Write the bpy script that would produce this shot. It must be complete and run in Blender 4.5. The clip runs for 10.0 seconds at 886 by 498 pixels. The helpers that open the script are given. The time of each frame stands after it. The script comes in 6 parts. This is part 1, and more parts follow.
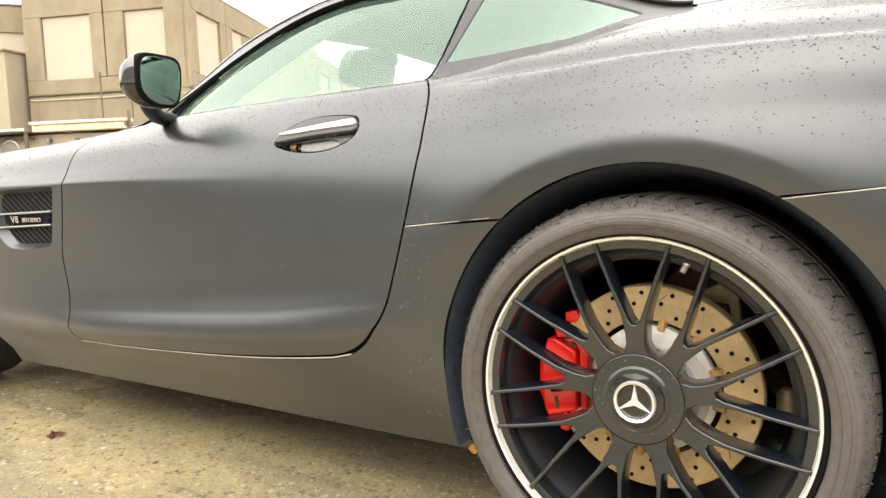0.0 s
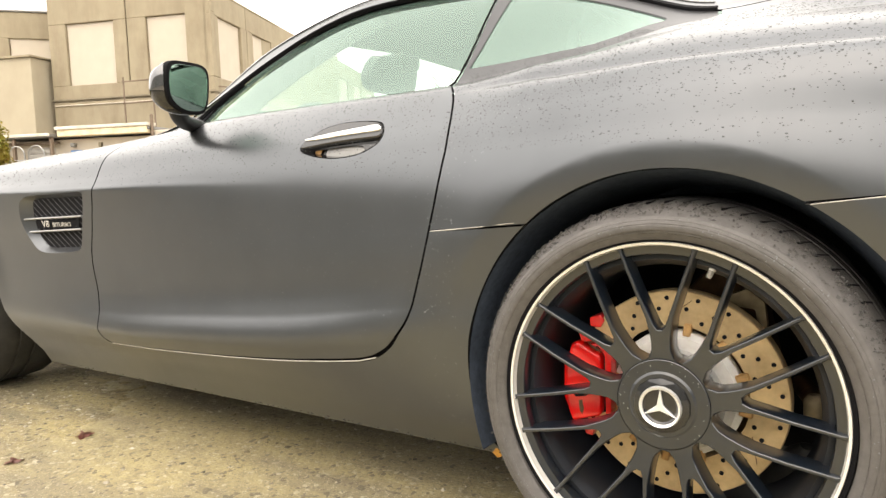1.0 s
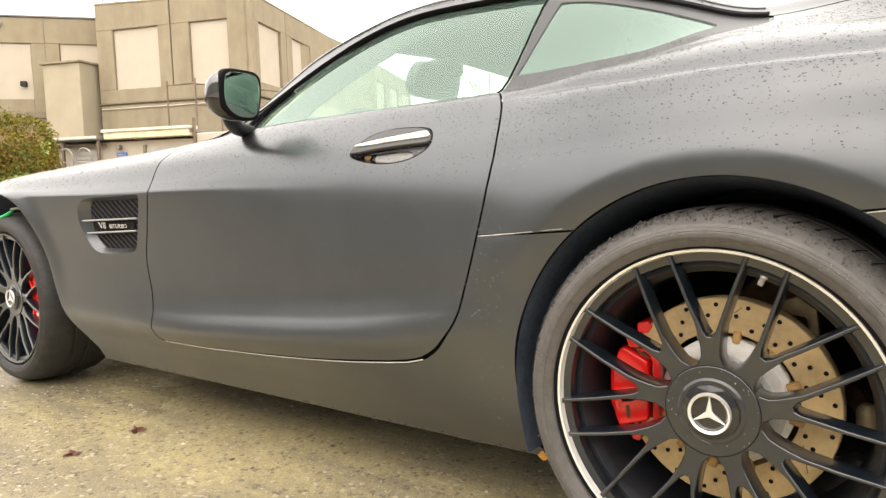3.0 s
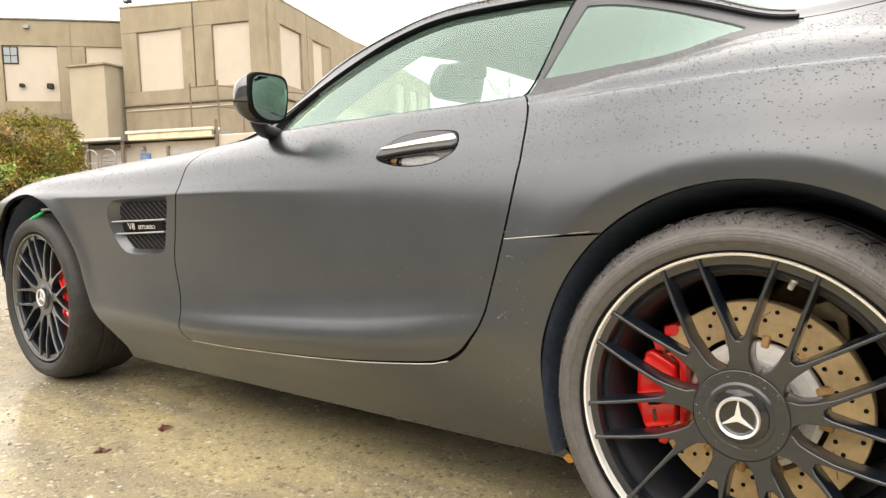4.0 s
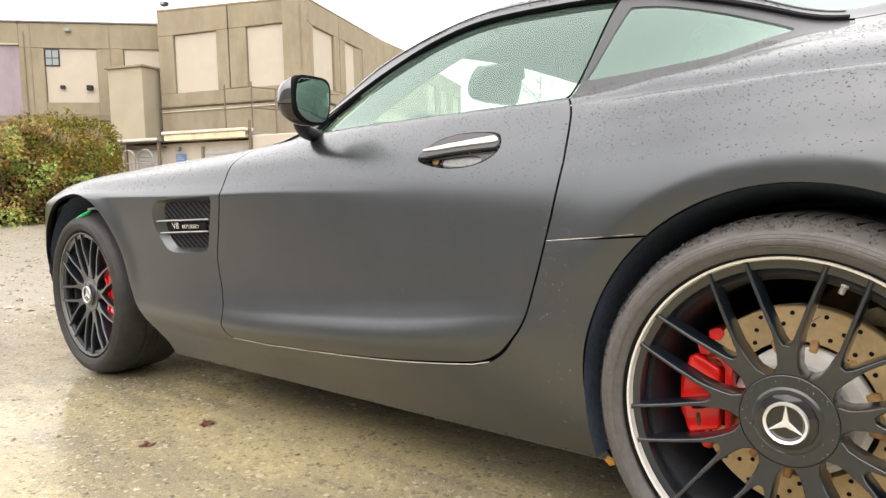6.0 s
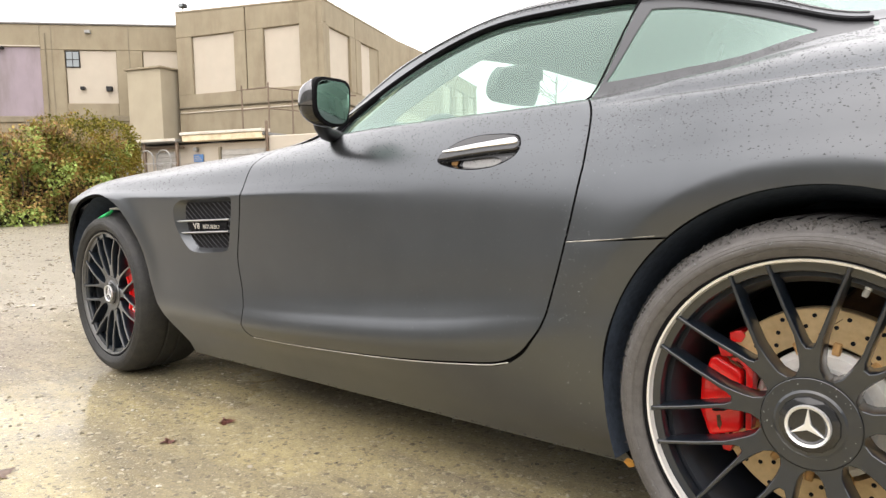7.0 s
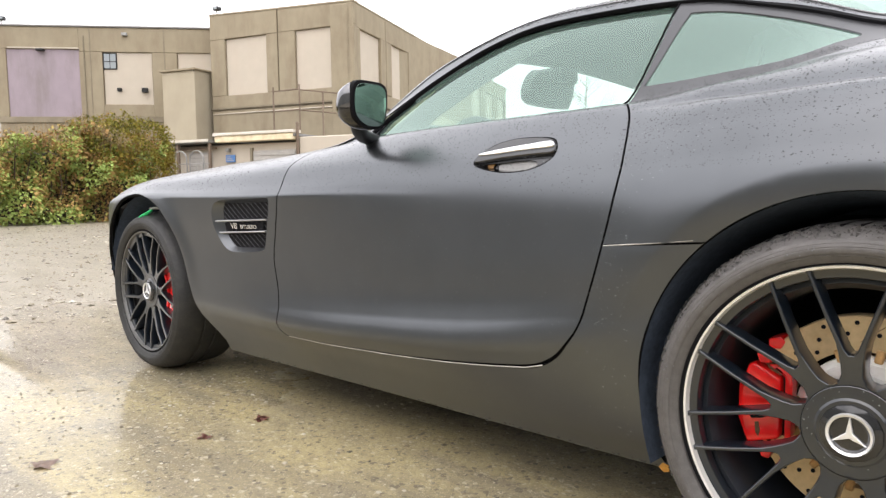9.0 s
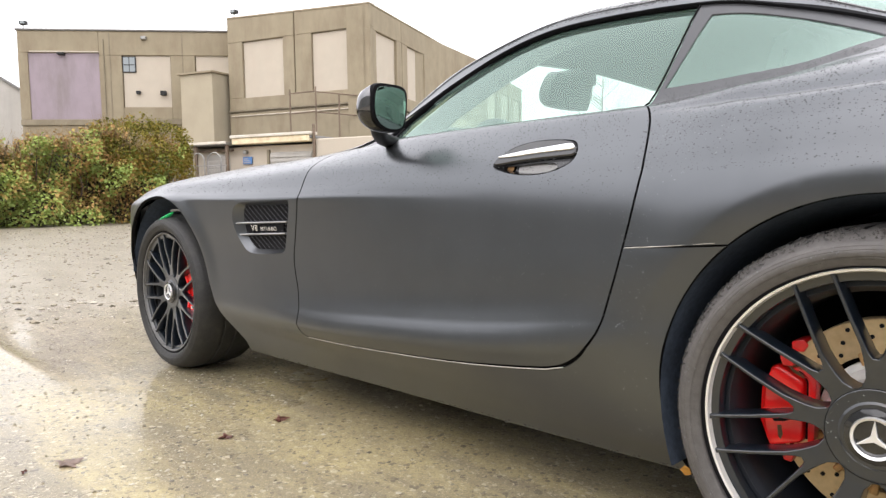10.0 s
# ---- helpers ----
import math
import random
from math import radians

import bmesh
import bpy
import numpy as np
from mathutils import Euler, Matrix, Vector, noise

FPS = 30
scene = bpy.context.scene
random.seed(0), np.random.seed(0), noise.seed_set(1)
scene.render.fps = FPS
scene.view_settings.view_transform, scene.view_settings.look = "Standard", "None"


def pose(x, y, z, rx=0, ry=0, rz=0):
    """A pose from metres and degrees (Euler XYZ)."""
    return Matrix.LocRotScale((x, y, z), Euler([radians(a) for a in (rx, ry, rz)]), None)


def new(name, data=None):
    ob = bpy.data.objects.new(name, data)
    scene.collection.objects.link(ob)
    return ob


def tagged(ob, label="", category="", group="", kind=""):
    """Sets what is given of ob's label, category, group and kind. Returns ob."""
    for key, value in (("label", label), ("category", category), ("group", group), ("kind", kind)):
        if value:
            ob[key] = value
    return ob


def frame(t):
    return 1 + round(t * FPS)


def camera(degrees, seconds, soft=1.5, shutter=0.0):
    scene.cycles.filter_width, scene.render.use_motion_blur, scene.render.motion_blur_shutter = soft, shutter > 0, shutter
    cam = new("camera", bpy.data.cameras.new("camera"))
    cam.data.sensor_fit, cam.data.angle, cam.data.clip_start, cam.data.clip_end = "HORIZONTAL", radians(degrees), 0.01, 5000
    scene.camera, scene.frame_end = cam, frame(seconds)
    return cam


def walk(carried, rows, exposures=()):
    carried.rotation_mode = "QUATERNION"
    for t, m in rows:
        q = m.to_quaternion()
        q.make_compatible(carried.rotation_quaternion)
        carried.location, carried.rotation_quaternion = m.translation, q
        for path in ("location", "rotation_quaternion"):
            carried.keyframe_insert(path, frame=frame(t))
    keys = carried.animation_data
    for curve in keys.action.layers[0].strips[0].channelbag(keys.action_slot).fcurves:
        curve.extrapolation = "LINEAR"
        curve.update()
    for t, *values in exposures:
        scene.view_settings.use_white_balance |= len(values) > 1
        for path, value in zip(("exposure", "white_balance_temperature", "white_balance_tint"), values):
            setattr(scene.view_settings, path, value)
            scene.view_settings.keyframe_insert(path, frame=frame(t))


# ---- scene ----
# camera: field of view and path (t, x, y, z, yaw, pitch, roll)
cam = camera(65.39, 10.0, soft=1.4)
ROWS = [
    (0.0, 0.3154, -2.0423, 0.7220, 31.741, -5.968, -1.591),
    (0.5, 0.3128, -2.0508, 0.7246, 32.525, -5.834, -1.617),
    (1.0, 0.3107, -2.0584, 0.7274, 33.245, -5.689, -1.714),
    (1.5, 0.3088, -2.0677, 0.7290, 33.992, -5.662, -1.776),
    (2.0, 0.3073, -2.0753, 0.7321, 34.728, -5.602, -1.773),
    (2.5, 0.3046, -2.0834, 0.7332, 35.378, -5.500, -1.613),
    (4.0, 0.2945, -2.1068, 0.7382, 37.705, -5.285, -1.451),
    (4.5, 0.2905, -2.1144, 0.7396, 38.320, -5.270, -1.370),
    (5.0, 0.2869, -2.1212, 0.7401, 38.874, -5.310, -1.339),
    (5.5, 0.2830, -2.1272, 0.7404, 39.506, -5.253, -1.295),
    (7.0, 0.2771, -2.1454, 0.7422, 41.354, -5.089, -1.126),
    (7.5, 0.2762, -2.1517, 0.7426, 42.030, -5.093, -1.064),
    (8.0, 0.2739, -2.1575, 0.7431, 42.595, -5.017, -0.884),
    (8.5, 0.2730, -2.1636, 0.7440, 43.114, -4.961, -0.751),
    (9.0, 0.2715, -2.1681, 0.7443, 43.621, -4.899, -0.684),
    (9.5, 0.2702, -2.1718, 0.7456, 43.982, -4.911, -0.652),
    (10.0, 0.2690, -2.1814, 0.7470, 44.894, -4.776, -0.762),
]
walk(cam, [(t, pose(x, y, z, 90 + pitch, 0, yaw) @ pose(0, 0, 0, 0, 0, roll)) for t, x, y, z, yaw, pitch, roll in ROWS],
     exposures=[(0.0, 1.10, 7150, 12), (2.5, 0.98, 7150, 13), (5.0, 0.82, 6850, 13), (7.5, 0.70, 6530, 14), (10.0, 0.60, 6350, 15)])

# ---- overcast daylight ----
SUN_ELEV, SUN_TURN = 52.0, 5.0
world = bpy.data.worlds.new("overcast_sky")
scene.world = world
world.use_nodes = True
wt = world.node_tree
wt.nodes.clear()
w_out = wt.nodes.new("ShaderNodeOutputWorld")
w_bg = wt.nodes.new("ShaderNodeBackground")
w_sky = wt.nodes.new("ShaderNodeTexSky")
w_sky.sky_type = "NISHITA"
w_sky.sun_disc = False
w_sky.sun_elevation = radians(SUN_ELEV)
w_sky.sun_rotation = radians(180 - SUN_TURN)
w_sky.air_density, w_sky.dust_density, w_sky.ozone_density = 1.0, 6.0, 1.0
# an even cloud deck, brighter overhead than at the horizon, covers the clear sky
w_tc = wt.nodes.new("ShaderNodeTexCoord")
w_sep = wt.nodes.new("ShaderNodeSeparateXYZ")
w_grad = wt.nodes.new("ShaderNodeMapRange")
w_grad.inputs["From Min"].default_value, w_grad.inputs["From Max"].default_value = 0.0, 1.0
w_grad.inputs["To Min"].default_value, w_grad.inputs["To Max"].default_value = 8.5, 14.2
w_cloud = wt.nodes.new("ShaderNodeVectorMath")
w_cloud.operation = "SCALE"
w_cloud.inputs[0].default_value = (1.0, 1.0, 0.985)
wt.links.new(w_tc.outputs["Generated"], w_sep.inputs[0])
wt.links.new(w_sep.outputs["Z"], w_grad.inputs["Value"])
wt.links.new(w_grad.outputs[0], w_cloud.inputs["Scale"])
w_hsv = wt.nodes.new("ShaderNodeMixRGB")
w_hsv.inputs[0].default_value = 0.9
wt.links.new(w_cloud.outputs[0], w_hsv.inputs[2])
w_bg.inputs[1].default_value = 0.15
wt.links.new(w_sky.outputs[0], w_hsv.inputs[1])
wt.links.new(w_hsv.outputs[0], w_bg.inputs[0])
wt.links.new(w_bg.outputs[0], w_out.inputs[0])

sun_data = bpy.data.lights.new("sun", "SUN")
sun_data.energy, sun_data.angle, sun_data.color = 0.5, radians(70), (1.0, 0.96, 0.9)
sun = new("sun", sun_data)
sun.matrix_world = pose(0, -6, 12, 90 - SUN_ELEV, 0, SUN_TURN)

# ---- materials ----
def mat(name, base, rough=0.5, metal=0.0, spec=0.5, grain=None, bump=None, coat=0.0, dirt=None, streak=1.0):
    """Principled material. grain: (scale, amount), colour variation; bump: (scale, strength, distance); dirt: (colour, scale, amount)."""
    m = bpy.data.materials.new(name)
    m.use_nodes = True
    nt = m.node_tree
    b = nt.nodes["Principled BSDF"]
    b.inputs["Base Color"].default_value = (*base, 1)
    b.inputs["Roughness"].default_value = rough
    b.inputs["Metallic"].default_value = metal
    b.inputs["Specular IOR Level"].default_value = spec
    b.inputs["Coat Weight"].default_value = coat
    tc = nt.nodes.new("ShaderNodeTexCoord")
    col = None
    if grain:
        scale, amount = grain
        n1 = nt.nodes.new("ShaderNodeTexNoise")
        n1.inputs["Scale"].default_value = scale
        n1.inputs["Detail"].default_value = 8
        n2 = nt.nodes.new("ShaderNodeTexNoise")
        n2.inputs["Scale"].default_value = scale / 11
        n2.inputs["Detail"].default_value = 4
        nt.links.new(tc.outputs["Object"], n1.inputs["Vector"])
        nt.links.new(tc.outputs["Object"], n2.inputs["Vector"])
        mx = nt.nodes.new("ShaderNodeMath")
        mx.operation = "MULTIPLY_ADD"
        nt.links.new(n1.outputs["Fac"], mx.inputs[0])
        mx.inputs[1].default_value = 0.5
        half = nt.nodes.new("ShaderNodeMath")
        half.operation = "MULTIPLY"
        half.inputs[1].default_value = 0.5
        nt.links.new(n2.outputs["Fac"], half.inputs[0])
        nt.links.new(half.outputs[0], mx.inputs[2])
        rg = nt.nodes.new("ShaderNodeMapRange")
        rg.inputs["From Min"].default_value, rg.inputs["From Max"].default_value = 0.3, 0.7
        rg.inputs["To Min"].default_value, rg.inputs["To Max"].default_value = 1 - amount, 1 + amount
        nt.links.new(mx.outputs[0], rg.inputs["Value"])
        mul = nt.nodes.new("ShaderNodeVectorMath")
        mul.operation = "SCALE"
        mul.inputs[0].default_value = base
        nt.links.new(rg.outputs[0], mul.inputs["Scale"])
        col = mul.outputs[0]
    if dirt:
        dcol, scale, amount = dirt
        dn = nt.nodes.new("ShaderNodeTexNoise")
        dn.inputs["Scale"].default_value = scale
        dn.inputs["Detail"].default_value = 10
        dn.inputs["Roughness"].default_value = 0.65
        dm = nt.nodes.new("ShaderNodeMapping")
        dm.inputs["Scale"].default_value = (1, 1, streak)
        nt.links.new(tc.outputs["Object"], dm.inputs["Vector"])
        nt.links.new(dm.outputs[0], dn.inputs["Vector"])
        dr = nt.nodes.new("ShaderNodeMapRange")
        dr.inputs["From Min"].default_value, dr.inputs["From Max"].default_value = 0.45, 0.7
        dr.inputs["To Max"].default_value = amount
        nt.links.new(dn.outputs["Fac"], dr.inputs["Value"])
        mix = nt.nodes.new("ShaderNodeMixRGB")
        nt.links.new(dr.outputs[0], mix.inputs[0])
        if col:
            nt.links.new(col, mix.inputs[1])
        else:
            mix.inputs[1].default_value = (*base, 1)
        mix.inputs[2].default_value = (*dcol, 1)
        col = mix.outputs[0]
    if col:
        nt.links.new(col, b.inputs["Base Color"])
    if bump:
        scale, strength, distance = bump
        bn = nt.nodes.new("ShaderNodeTexNoise")
        bn.inputs["Scale"].default_value = scale
        bn.inputs["Detail"].default_value = 6
        nt.links.new(tc.outputs["Object"], bn.inputs["Vector"])
        bp = nt.nodes.new("ShaderNodeBump")
        bp.inputs["Strength"].default_value = strength
        bp.inputs["Distance"].default_value = distance
        nt.links.new(bn.outputs["Fac"], bp.inputs["Height"])
        nt.links.new(bp.outputs[0], b.inputs["Normal"])
    return m


def glass(name, tint, rough=0.0, veil=0.0):
    m = bpy.data.materials.new(name)
    m.use_nodes = True
    nt = m.node_tree
    nt.nodes.clear()
    out = nt.nodes.new("ShaderNodeOutputMaterial")
    tr = nt.nodes.new("ShaderNodeBsdfTransparent")
    tr.inputs[0].default_value = (*tint, 1)
    gl = nt.nodes.new("ShaderNodeBsdfGlossy")
    gl.inputs["Roughness"].default_value = rough
    gl.inputs[0].default_value = (0.78, 0.96, 0.88, 1)
    lw = nt.nodes.new("ShaderNodeLayerWeight")
    lw.inputs[0].default_value = 0.5
    pw = nt.nodes.new("ShaderNodeMath")
    pw.operation = "POWER"
    pw.inputs[1].default_value = 3.0
    nt.links.new(lw.outputs["Facing"], pw.inputs[0])
    fr = nt.nodes.new("ShaderNodeMath")
    fr.operation = "MULTIPLY_ADD"
    fr.inputs[1].default_value = 0.6
    fr.inputs[2].default_value = 0.07
    fr.use_clamp = True
    nt.links.new(pw.outputs[0], fr.inputs[0])
    # the sky's veil on the pane is put in as a pale diffuse layer
    film = nt.nodes.new("ShaderNodeBsdfDiffuse")
    film.inputs[0].default_value = (0.40, 0.60, 0.52, 1)
    veiled = nt.nodes.new("ShaderNodeMixShader")
    veiled.inputs[0].default_value = veil
    nt.links.new(tr.outputs[0], veiled.inputs[1])
    nt.links.new(film.outputs[0], veiled.inputs[2])
    mx = nt.nodes.new("ShaderNodeMixShader")
    nt.links.new(fr.outputs[0], mx.inputs[0])
    nt.links.new(veiled.outputs[0], mx.inputs[1])
    nt.links.new(gl.outputs[0], mx.inputs[2])
    nt.links.new(mx.outputs[0], out.inputs[0])
    return m


PAINT = mat("satin_graphite_paint", (0.096, 0.102, 0.110), 0.31, 0.9, 0.5, grain=(9, 0.09), bump=(300, 0.06, 0.0008), coat=0.55)
PAINT.node_tree.nodes["Principled BSDF"].inputs["Coat Roughness"].default_value = 0.28


def water_marks(m, low, high):
    """The gloss varies in soft vertical runs and in fine specks where rain has dried."""
    nt = m.node_tree
    tc = nt.nodes.new("ShaderNodeTexCoord")
    mp = nt.nodes.new("ShaderNodeMapping")
    mp.inputs["Scale"].default_value = (26, 26, 2.4)
    n1 = nt.nodes.new("ShaderNodeTexNoise")
    n1.inputs["Scale"].default_value, n1.inputs["Detail"].default_value = 1.0, 5
    n2 = nt.nodes.new("ShaderNodeTexNoise")
    n2.inputs["Scale"].default_value, n2.inputs["Detail"].default_value = 170, 3
    both_n = nt.nodes.new("ShaderNodeMath")
    both_n.operation = "MULTIPLY_ADD"
    both_n.inputs[1].default_value = 0.2
    r = nt.nodes.new("ShaderNodeMapRange")
    r.inputs["From Min"].default_value, r.inputs["From Max"].default_value = 0.15, 0.95
    r.inputs["To Min"].default_value, r.inputs["To Max"].default_value = low, high
    nt.links.new(tc.outputs["Object"], mp.inputs["Vector"])
    nt.links.new(mp.outputs[0], n1.inputs["Vector"])
    nt.links.new(tc.outputs["Object"], n2.inputs["Vector"])
    nt.links.new(n2.outputs["Fac"], both_n.inputs[0])
    nt.links.new(n1.outputs["Fac"], both_n.inputs[2])
    nt.links.new(both_n.outputs[0], r.inputs["Value"])
    nt.links.new(r.outputs[0], nt.nodes["Principled BSDF"].inputs["Roughness"])


water_marks(PAINT, 0.258, 0.355)
DARK = mat("black_cavity", (0.014, 0.014, 0.016), 0.9, 0.0, 0.08, bump=(60, 0.2, 0.002))
LINER = mat("black_felt_liner", (0.048, 0.062, 0.088), 0.85, 0.0, 0.2, grain=(80, 0.4), bump=(200, 0.4, 0.003))
GLOSS = mat("gloss_black_plastic", (0.012, 0.012, 0.013), 0.08, coat=0.5, bump=(30, 0.02, 0.001))
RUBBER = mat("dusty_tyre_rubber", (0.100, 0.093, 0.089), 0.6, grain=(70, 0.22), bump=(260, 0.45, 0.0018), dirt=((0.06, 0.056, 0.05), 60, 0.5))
RUBBER_DARK = mat("dark_tyre_rubber", (0.022, 0.022, 0.022), 0.6, grain=(90, 0.3), bump=(220, 0.4, 0.002), dirt=((0.06, 0.055, 0.045), 20, 0.4))
TREAD = mat("worn_tread_rubber", (0.045, 0.044, 0.042), 0.85, grain=(40, 0.4), bump=(70, 0.7, 0.006), dirt=((0.10, 0.085, 0.065), 25, 0.6))
WHEEL = mat("satin_black_wheel", (0.006, 0.0095, 0.0150), 0.30, 0.0, 0.5, coat=0.9, grain=(40, 0.15), bump=(300, 0.03, 0.0006), dirt=((0.028, 0.031, 0.035), 30, 0.2))
BARREL = mat("dark_wheel_barrel", (0.014, 0.017, 0.023), 0.45, 0.0, 0.5, grain=(20, 0.3), dirt=((0.02, 0.02, 0.021), 12, 0.4))
LIP_DARK = mat("darker_rim_lip", (0.22, 0.217, 0.21), 0.4, 0.6, grain=(60, 0.15))
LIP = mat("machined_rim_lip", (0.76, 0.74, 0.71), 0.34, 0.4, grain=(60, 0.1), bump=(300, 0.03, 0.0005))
BADGE = mat("brushed_chrome_badge", (0.86, 0.86, 0.86), 0.38, 0.75, grain=(60, 0.05), coat=0.5)
CHROME = mat("chrome", (0.82, 0.82, 0.82), 0.1, 1.0, bump=(120, 0.02, 0.0005))
DISC = mat("bronze_brake_disc", (0.66, 0.49, 0.27), 0.36, 0.25, grain=(90, 0.15), bump=(500, 0.05, 0.0004), dirt=((0.42, 0.27, 0.12), 25, 0.5))
STEEL = mat("bare_disc_hat", (0.88, 0.87, 0.84), 0.5, 0.1, grain=(50, 0.08), dirt=((0.5, 0.42, 0.32), 30, 0.3))
RED = mat("red_caliper_paint", (0.95, 0.010, 0.010), 0.3, coat=0.6, grain=(50, 0.12), bump=(200, 0.03, 0.0006))
BRONZE = mat("tarnished_bronze_bracket", (0.42, 0.34, 0.21), 0.5, 0.4, grain=(60, 0.3), bump=(150, 0.2, 0.001))
RUST = mat("rusty_bracket", (0.16, 0.09, 0.045), 0.75, 0.2, grain=(60, 0.4), bump=(150, 0.3, 0.002))
SEAL = mat("black_rubber_and_gap_shade", (0.004, 0.004, 0.005), 0.75, 0.0, 0.12, bump=(200, 0.1, 0.0008))


# ---- building helpers ----
def mesh_of(name, verts, faces, material=None, smooth=True):
    me = bpy.data.meshes.new(name)
    me.from_pydata([tuple(v) for v in verts], [], [tuple(f) for f in faces])
    me.update()
    if smooth:
        me.polygons.foreach_set("use_smooth", [True] * len(me.polygons))
    if material:
        me.materials.append(material)
    return me


def empty(name, m=None, label="", category="", group="", kind=""):
    ob = new(name)
    ob.empty_display_size = 0.1
    if m is not None:
        ob.matrix_world = m
    return tagged(ob, label, category, group, kind)


def part(name, data, material=None, parent=None, label=""):
    """Links a bmesh or mesh as one object under its thing or part, in the parent's space."""
    if isinstance(data, bmesh.types.BMesh):
        me = bpy.data.meshes.new(name)
        data.to_mesh(me)
        data.free()
        if material:
            me.materials.append(material)
    else:
        me = data
        if material and not me.materials:
            me.materials.append(material)
    ob = new(name, me)
    if parent is not None:
        ob.parent = parent
    return tagged(ob, label)


def box_bm(x0, x1, y0, y1, z0, z1, bevel=0.0, seg=2):
    bm = bmesh.new()
    bmesh.ops.create_cube(bm, size=1)
    for v in bm.verts:
        v.co = ((x0 + x1) / 2 + v.co.x * (x1 - x0), (y0 + y1) / 2 + v.co.y * (y1 - y0), (z0 + z1) / 2 + v.co.z * (z1 - z0))
    if bevel > 0:
        bmesh.ops.bevel(bm, geom=bm.edges[:], offset=bevel, segments=seg, profile=0.6, affect="EDGES")
    return bm


def smooth_bm(bm, sharp=35):
    for f in bm.faces:
        f.smooth = True
    bm.normal_update()
    for e in bm.edges:
        if len(e.link_faces) == 2 and e.calc_face_angle(0) > radians(sharp):
            e.smooth = False
    return bm


def spin(profile, seg=96, closed=True, sharp=32):
    """A solid of turning round the y axis from (radius, y) pairs."""
    bm = bmesh.new()
    rings = []
    for r, y in profile:
        rings.append([bm.verts.new((r * math.sin(2 * math.pi * k / seg), y, r * math.cos(2 * math.pi * k / seg))) for k in range(seg)])
    pairs = list(zip(rings, rings[1:]))
    if closed:
        pairs.append((rings[-1], rings[0]))
    for a, b in pairs:
        for k in range(seg):
            bm.faces.new((a[k], a[(k + 1) % seg], b[(k + 1) % seg], b[k]))
    bmesh.ops.recalc_face_normals(bm, faces=bm.faces[:])
    return smooth_bm(bm, sharp)


def tube(points, radius, seg=10, closed=False, flat=1.0, caps=True):
    """A round bar along points."""
    pts = [Vector(p) for p in points]
    bm = bmesh.new()
    rings = []
    up = Vector((0, 0, 1))
    n = len(pts)
    for i, p in enumerate(pts):
        a = pts[(i - 1) % n] if closed or i else p
        b = pts[(i + 1) % n] if closed or i < n - 1 else p
        d = (b - a).normalized()
        side = d.cross(up)
        if side.length < 1e-4:
            side = d.cross(Vector((0, 1, 0)))
        side.normalize()
        top = side.cross(d).normalized()
        r = radius[i] if isinstance(radius, (list, tuple)) else radius
        rings.append([bm.verts.new(p + side * (r * math.cos(2 * math.pi * k / seg)) + top * (r * flat * math.sin(2 * math.pi * k / seg))) for k in range(seg)])
    pairs = list(zip(rings, rings[1:])) + ([(rings[-1], rings[0])] if closed else [])
    for a, b in pairs:
        for k in range(seg):
            bm.faces.new((a[k], a[(k + 1) % seg], b[(k + 1) % seg], b[k]))
    if caps and not closed:
        bm.faces.new(rings[0])
        bm.faces.new(rings[-1])
    bmesh.ops.recalc_face_normals(bm, faces=bm.faces[:])
    return smooth_bm(bm, 50)


def prism(loop, y0, y1, bevel=0.0, seg=2):
    """A plate with the outline loop of (x, z), from y0 to y1."""
    bm = bmesh.new()
    a = [bm.verts.new((x, y0, z)) for x, z in loop]
    b = [bm.verts.new((x, y1, z)) for x, z in loop]
    n = len(loop)
    bm.faces.new(a)
    bm.faces.new(b[::-1])
    for k in range(n):
        bm.faces.new((a[k], b[k], b[(k + 1) % n], a[(k + 1) % n]))
    bmesh.ops.recalc_face_normals(bm, faces=bm.faces[:])
    if bevel > 0:
        bmesh.ops.bevel(bm, geom=bm.edges[:], offset=bevel, segments=seg, profile=0.6, affect="EDGES")
    return smooth_bm(bm, 40)


def merge(dst, src, m=None):
    """Adds the bmesh src to dst."""
    me = bpy.data.meshes.new("tmp")
    if m is not None:
        src.transform(m)
    src.to_mesh(me)
    src.free()
    dst.from_mesh(me)
    bpy.data.meshes.remove(me)
    return dst


def pchip(xk, yk, x):
    """A smooth curve without overshoot through (xk, yk)."""
    xk, yk, x = np.asarray(xk, float), np.asarray(yk, float), np.asarray(x, float)
    h = np.diff(xk)
    d = np.diff(yk) / h
    t = np.zeros(len(xk))
    for i in range(1, len(xk) - 1):
        if d[i - 1] * d[i] > 0:
            a, b = 2 * h[i] + h[i - 1], h[i] + 2 * h[i - 1]
            t[i] = (a + b) / (a / d[i - 1] + b / d[i])
    t[0], t[-1] = d[0], d[-1]
    i = np.clip(np.searchsorted(xk, x) - 1, 0, len(h) - 1)
    u = (x - xk[i]) / h[i]
    u2, u3 = u * u, u * u * u
    return (2 * u3 - 3 * u2 + 1) * yk[i] + (u3 - 2 * u2 + u) * h[i] * t[i] + (3 * u2 - 2 * u3) * yk[i + 1] + (u3 - u2) * h[i] * t[i + 1]


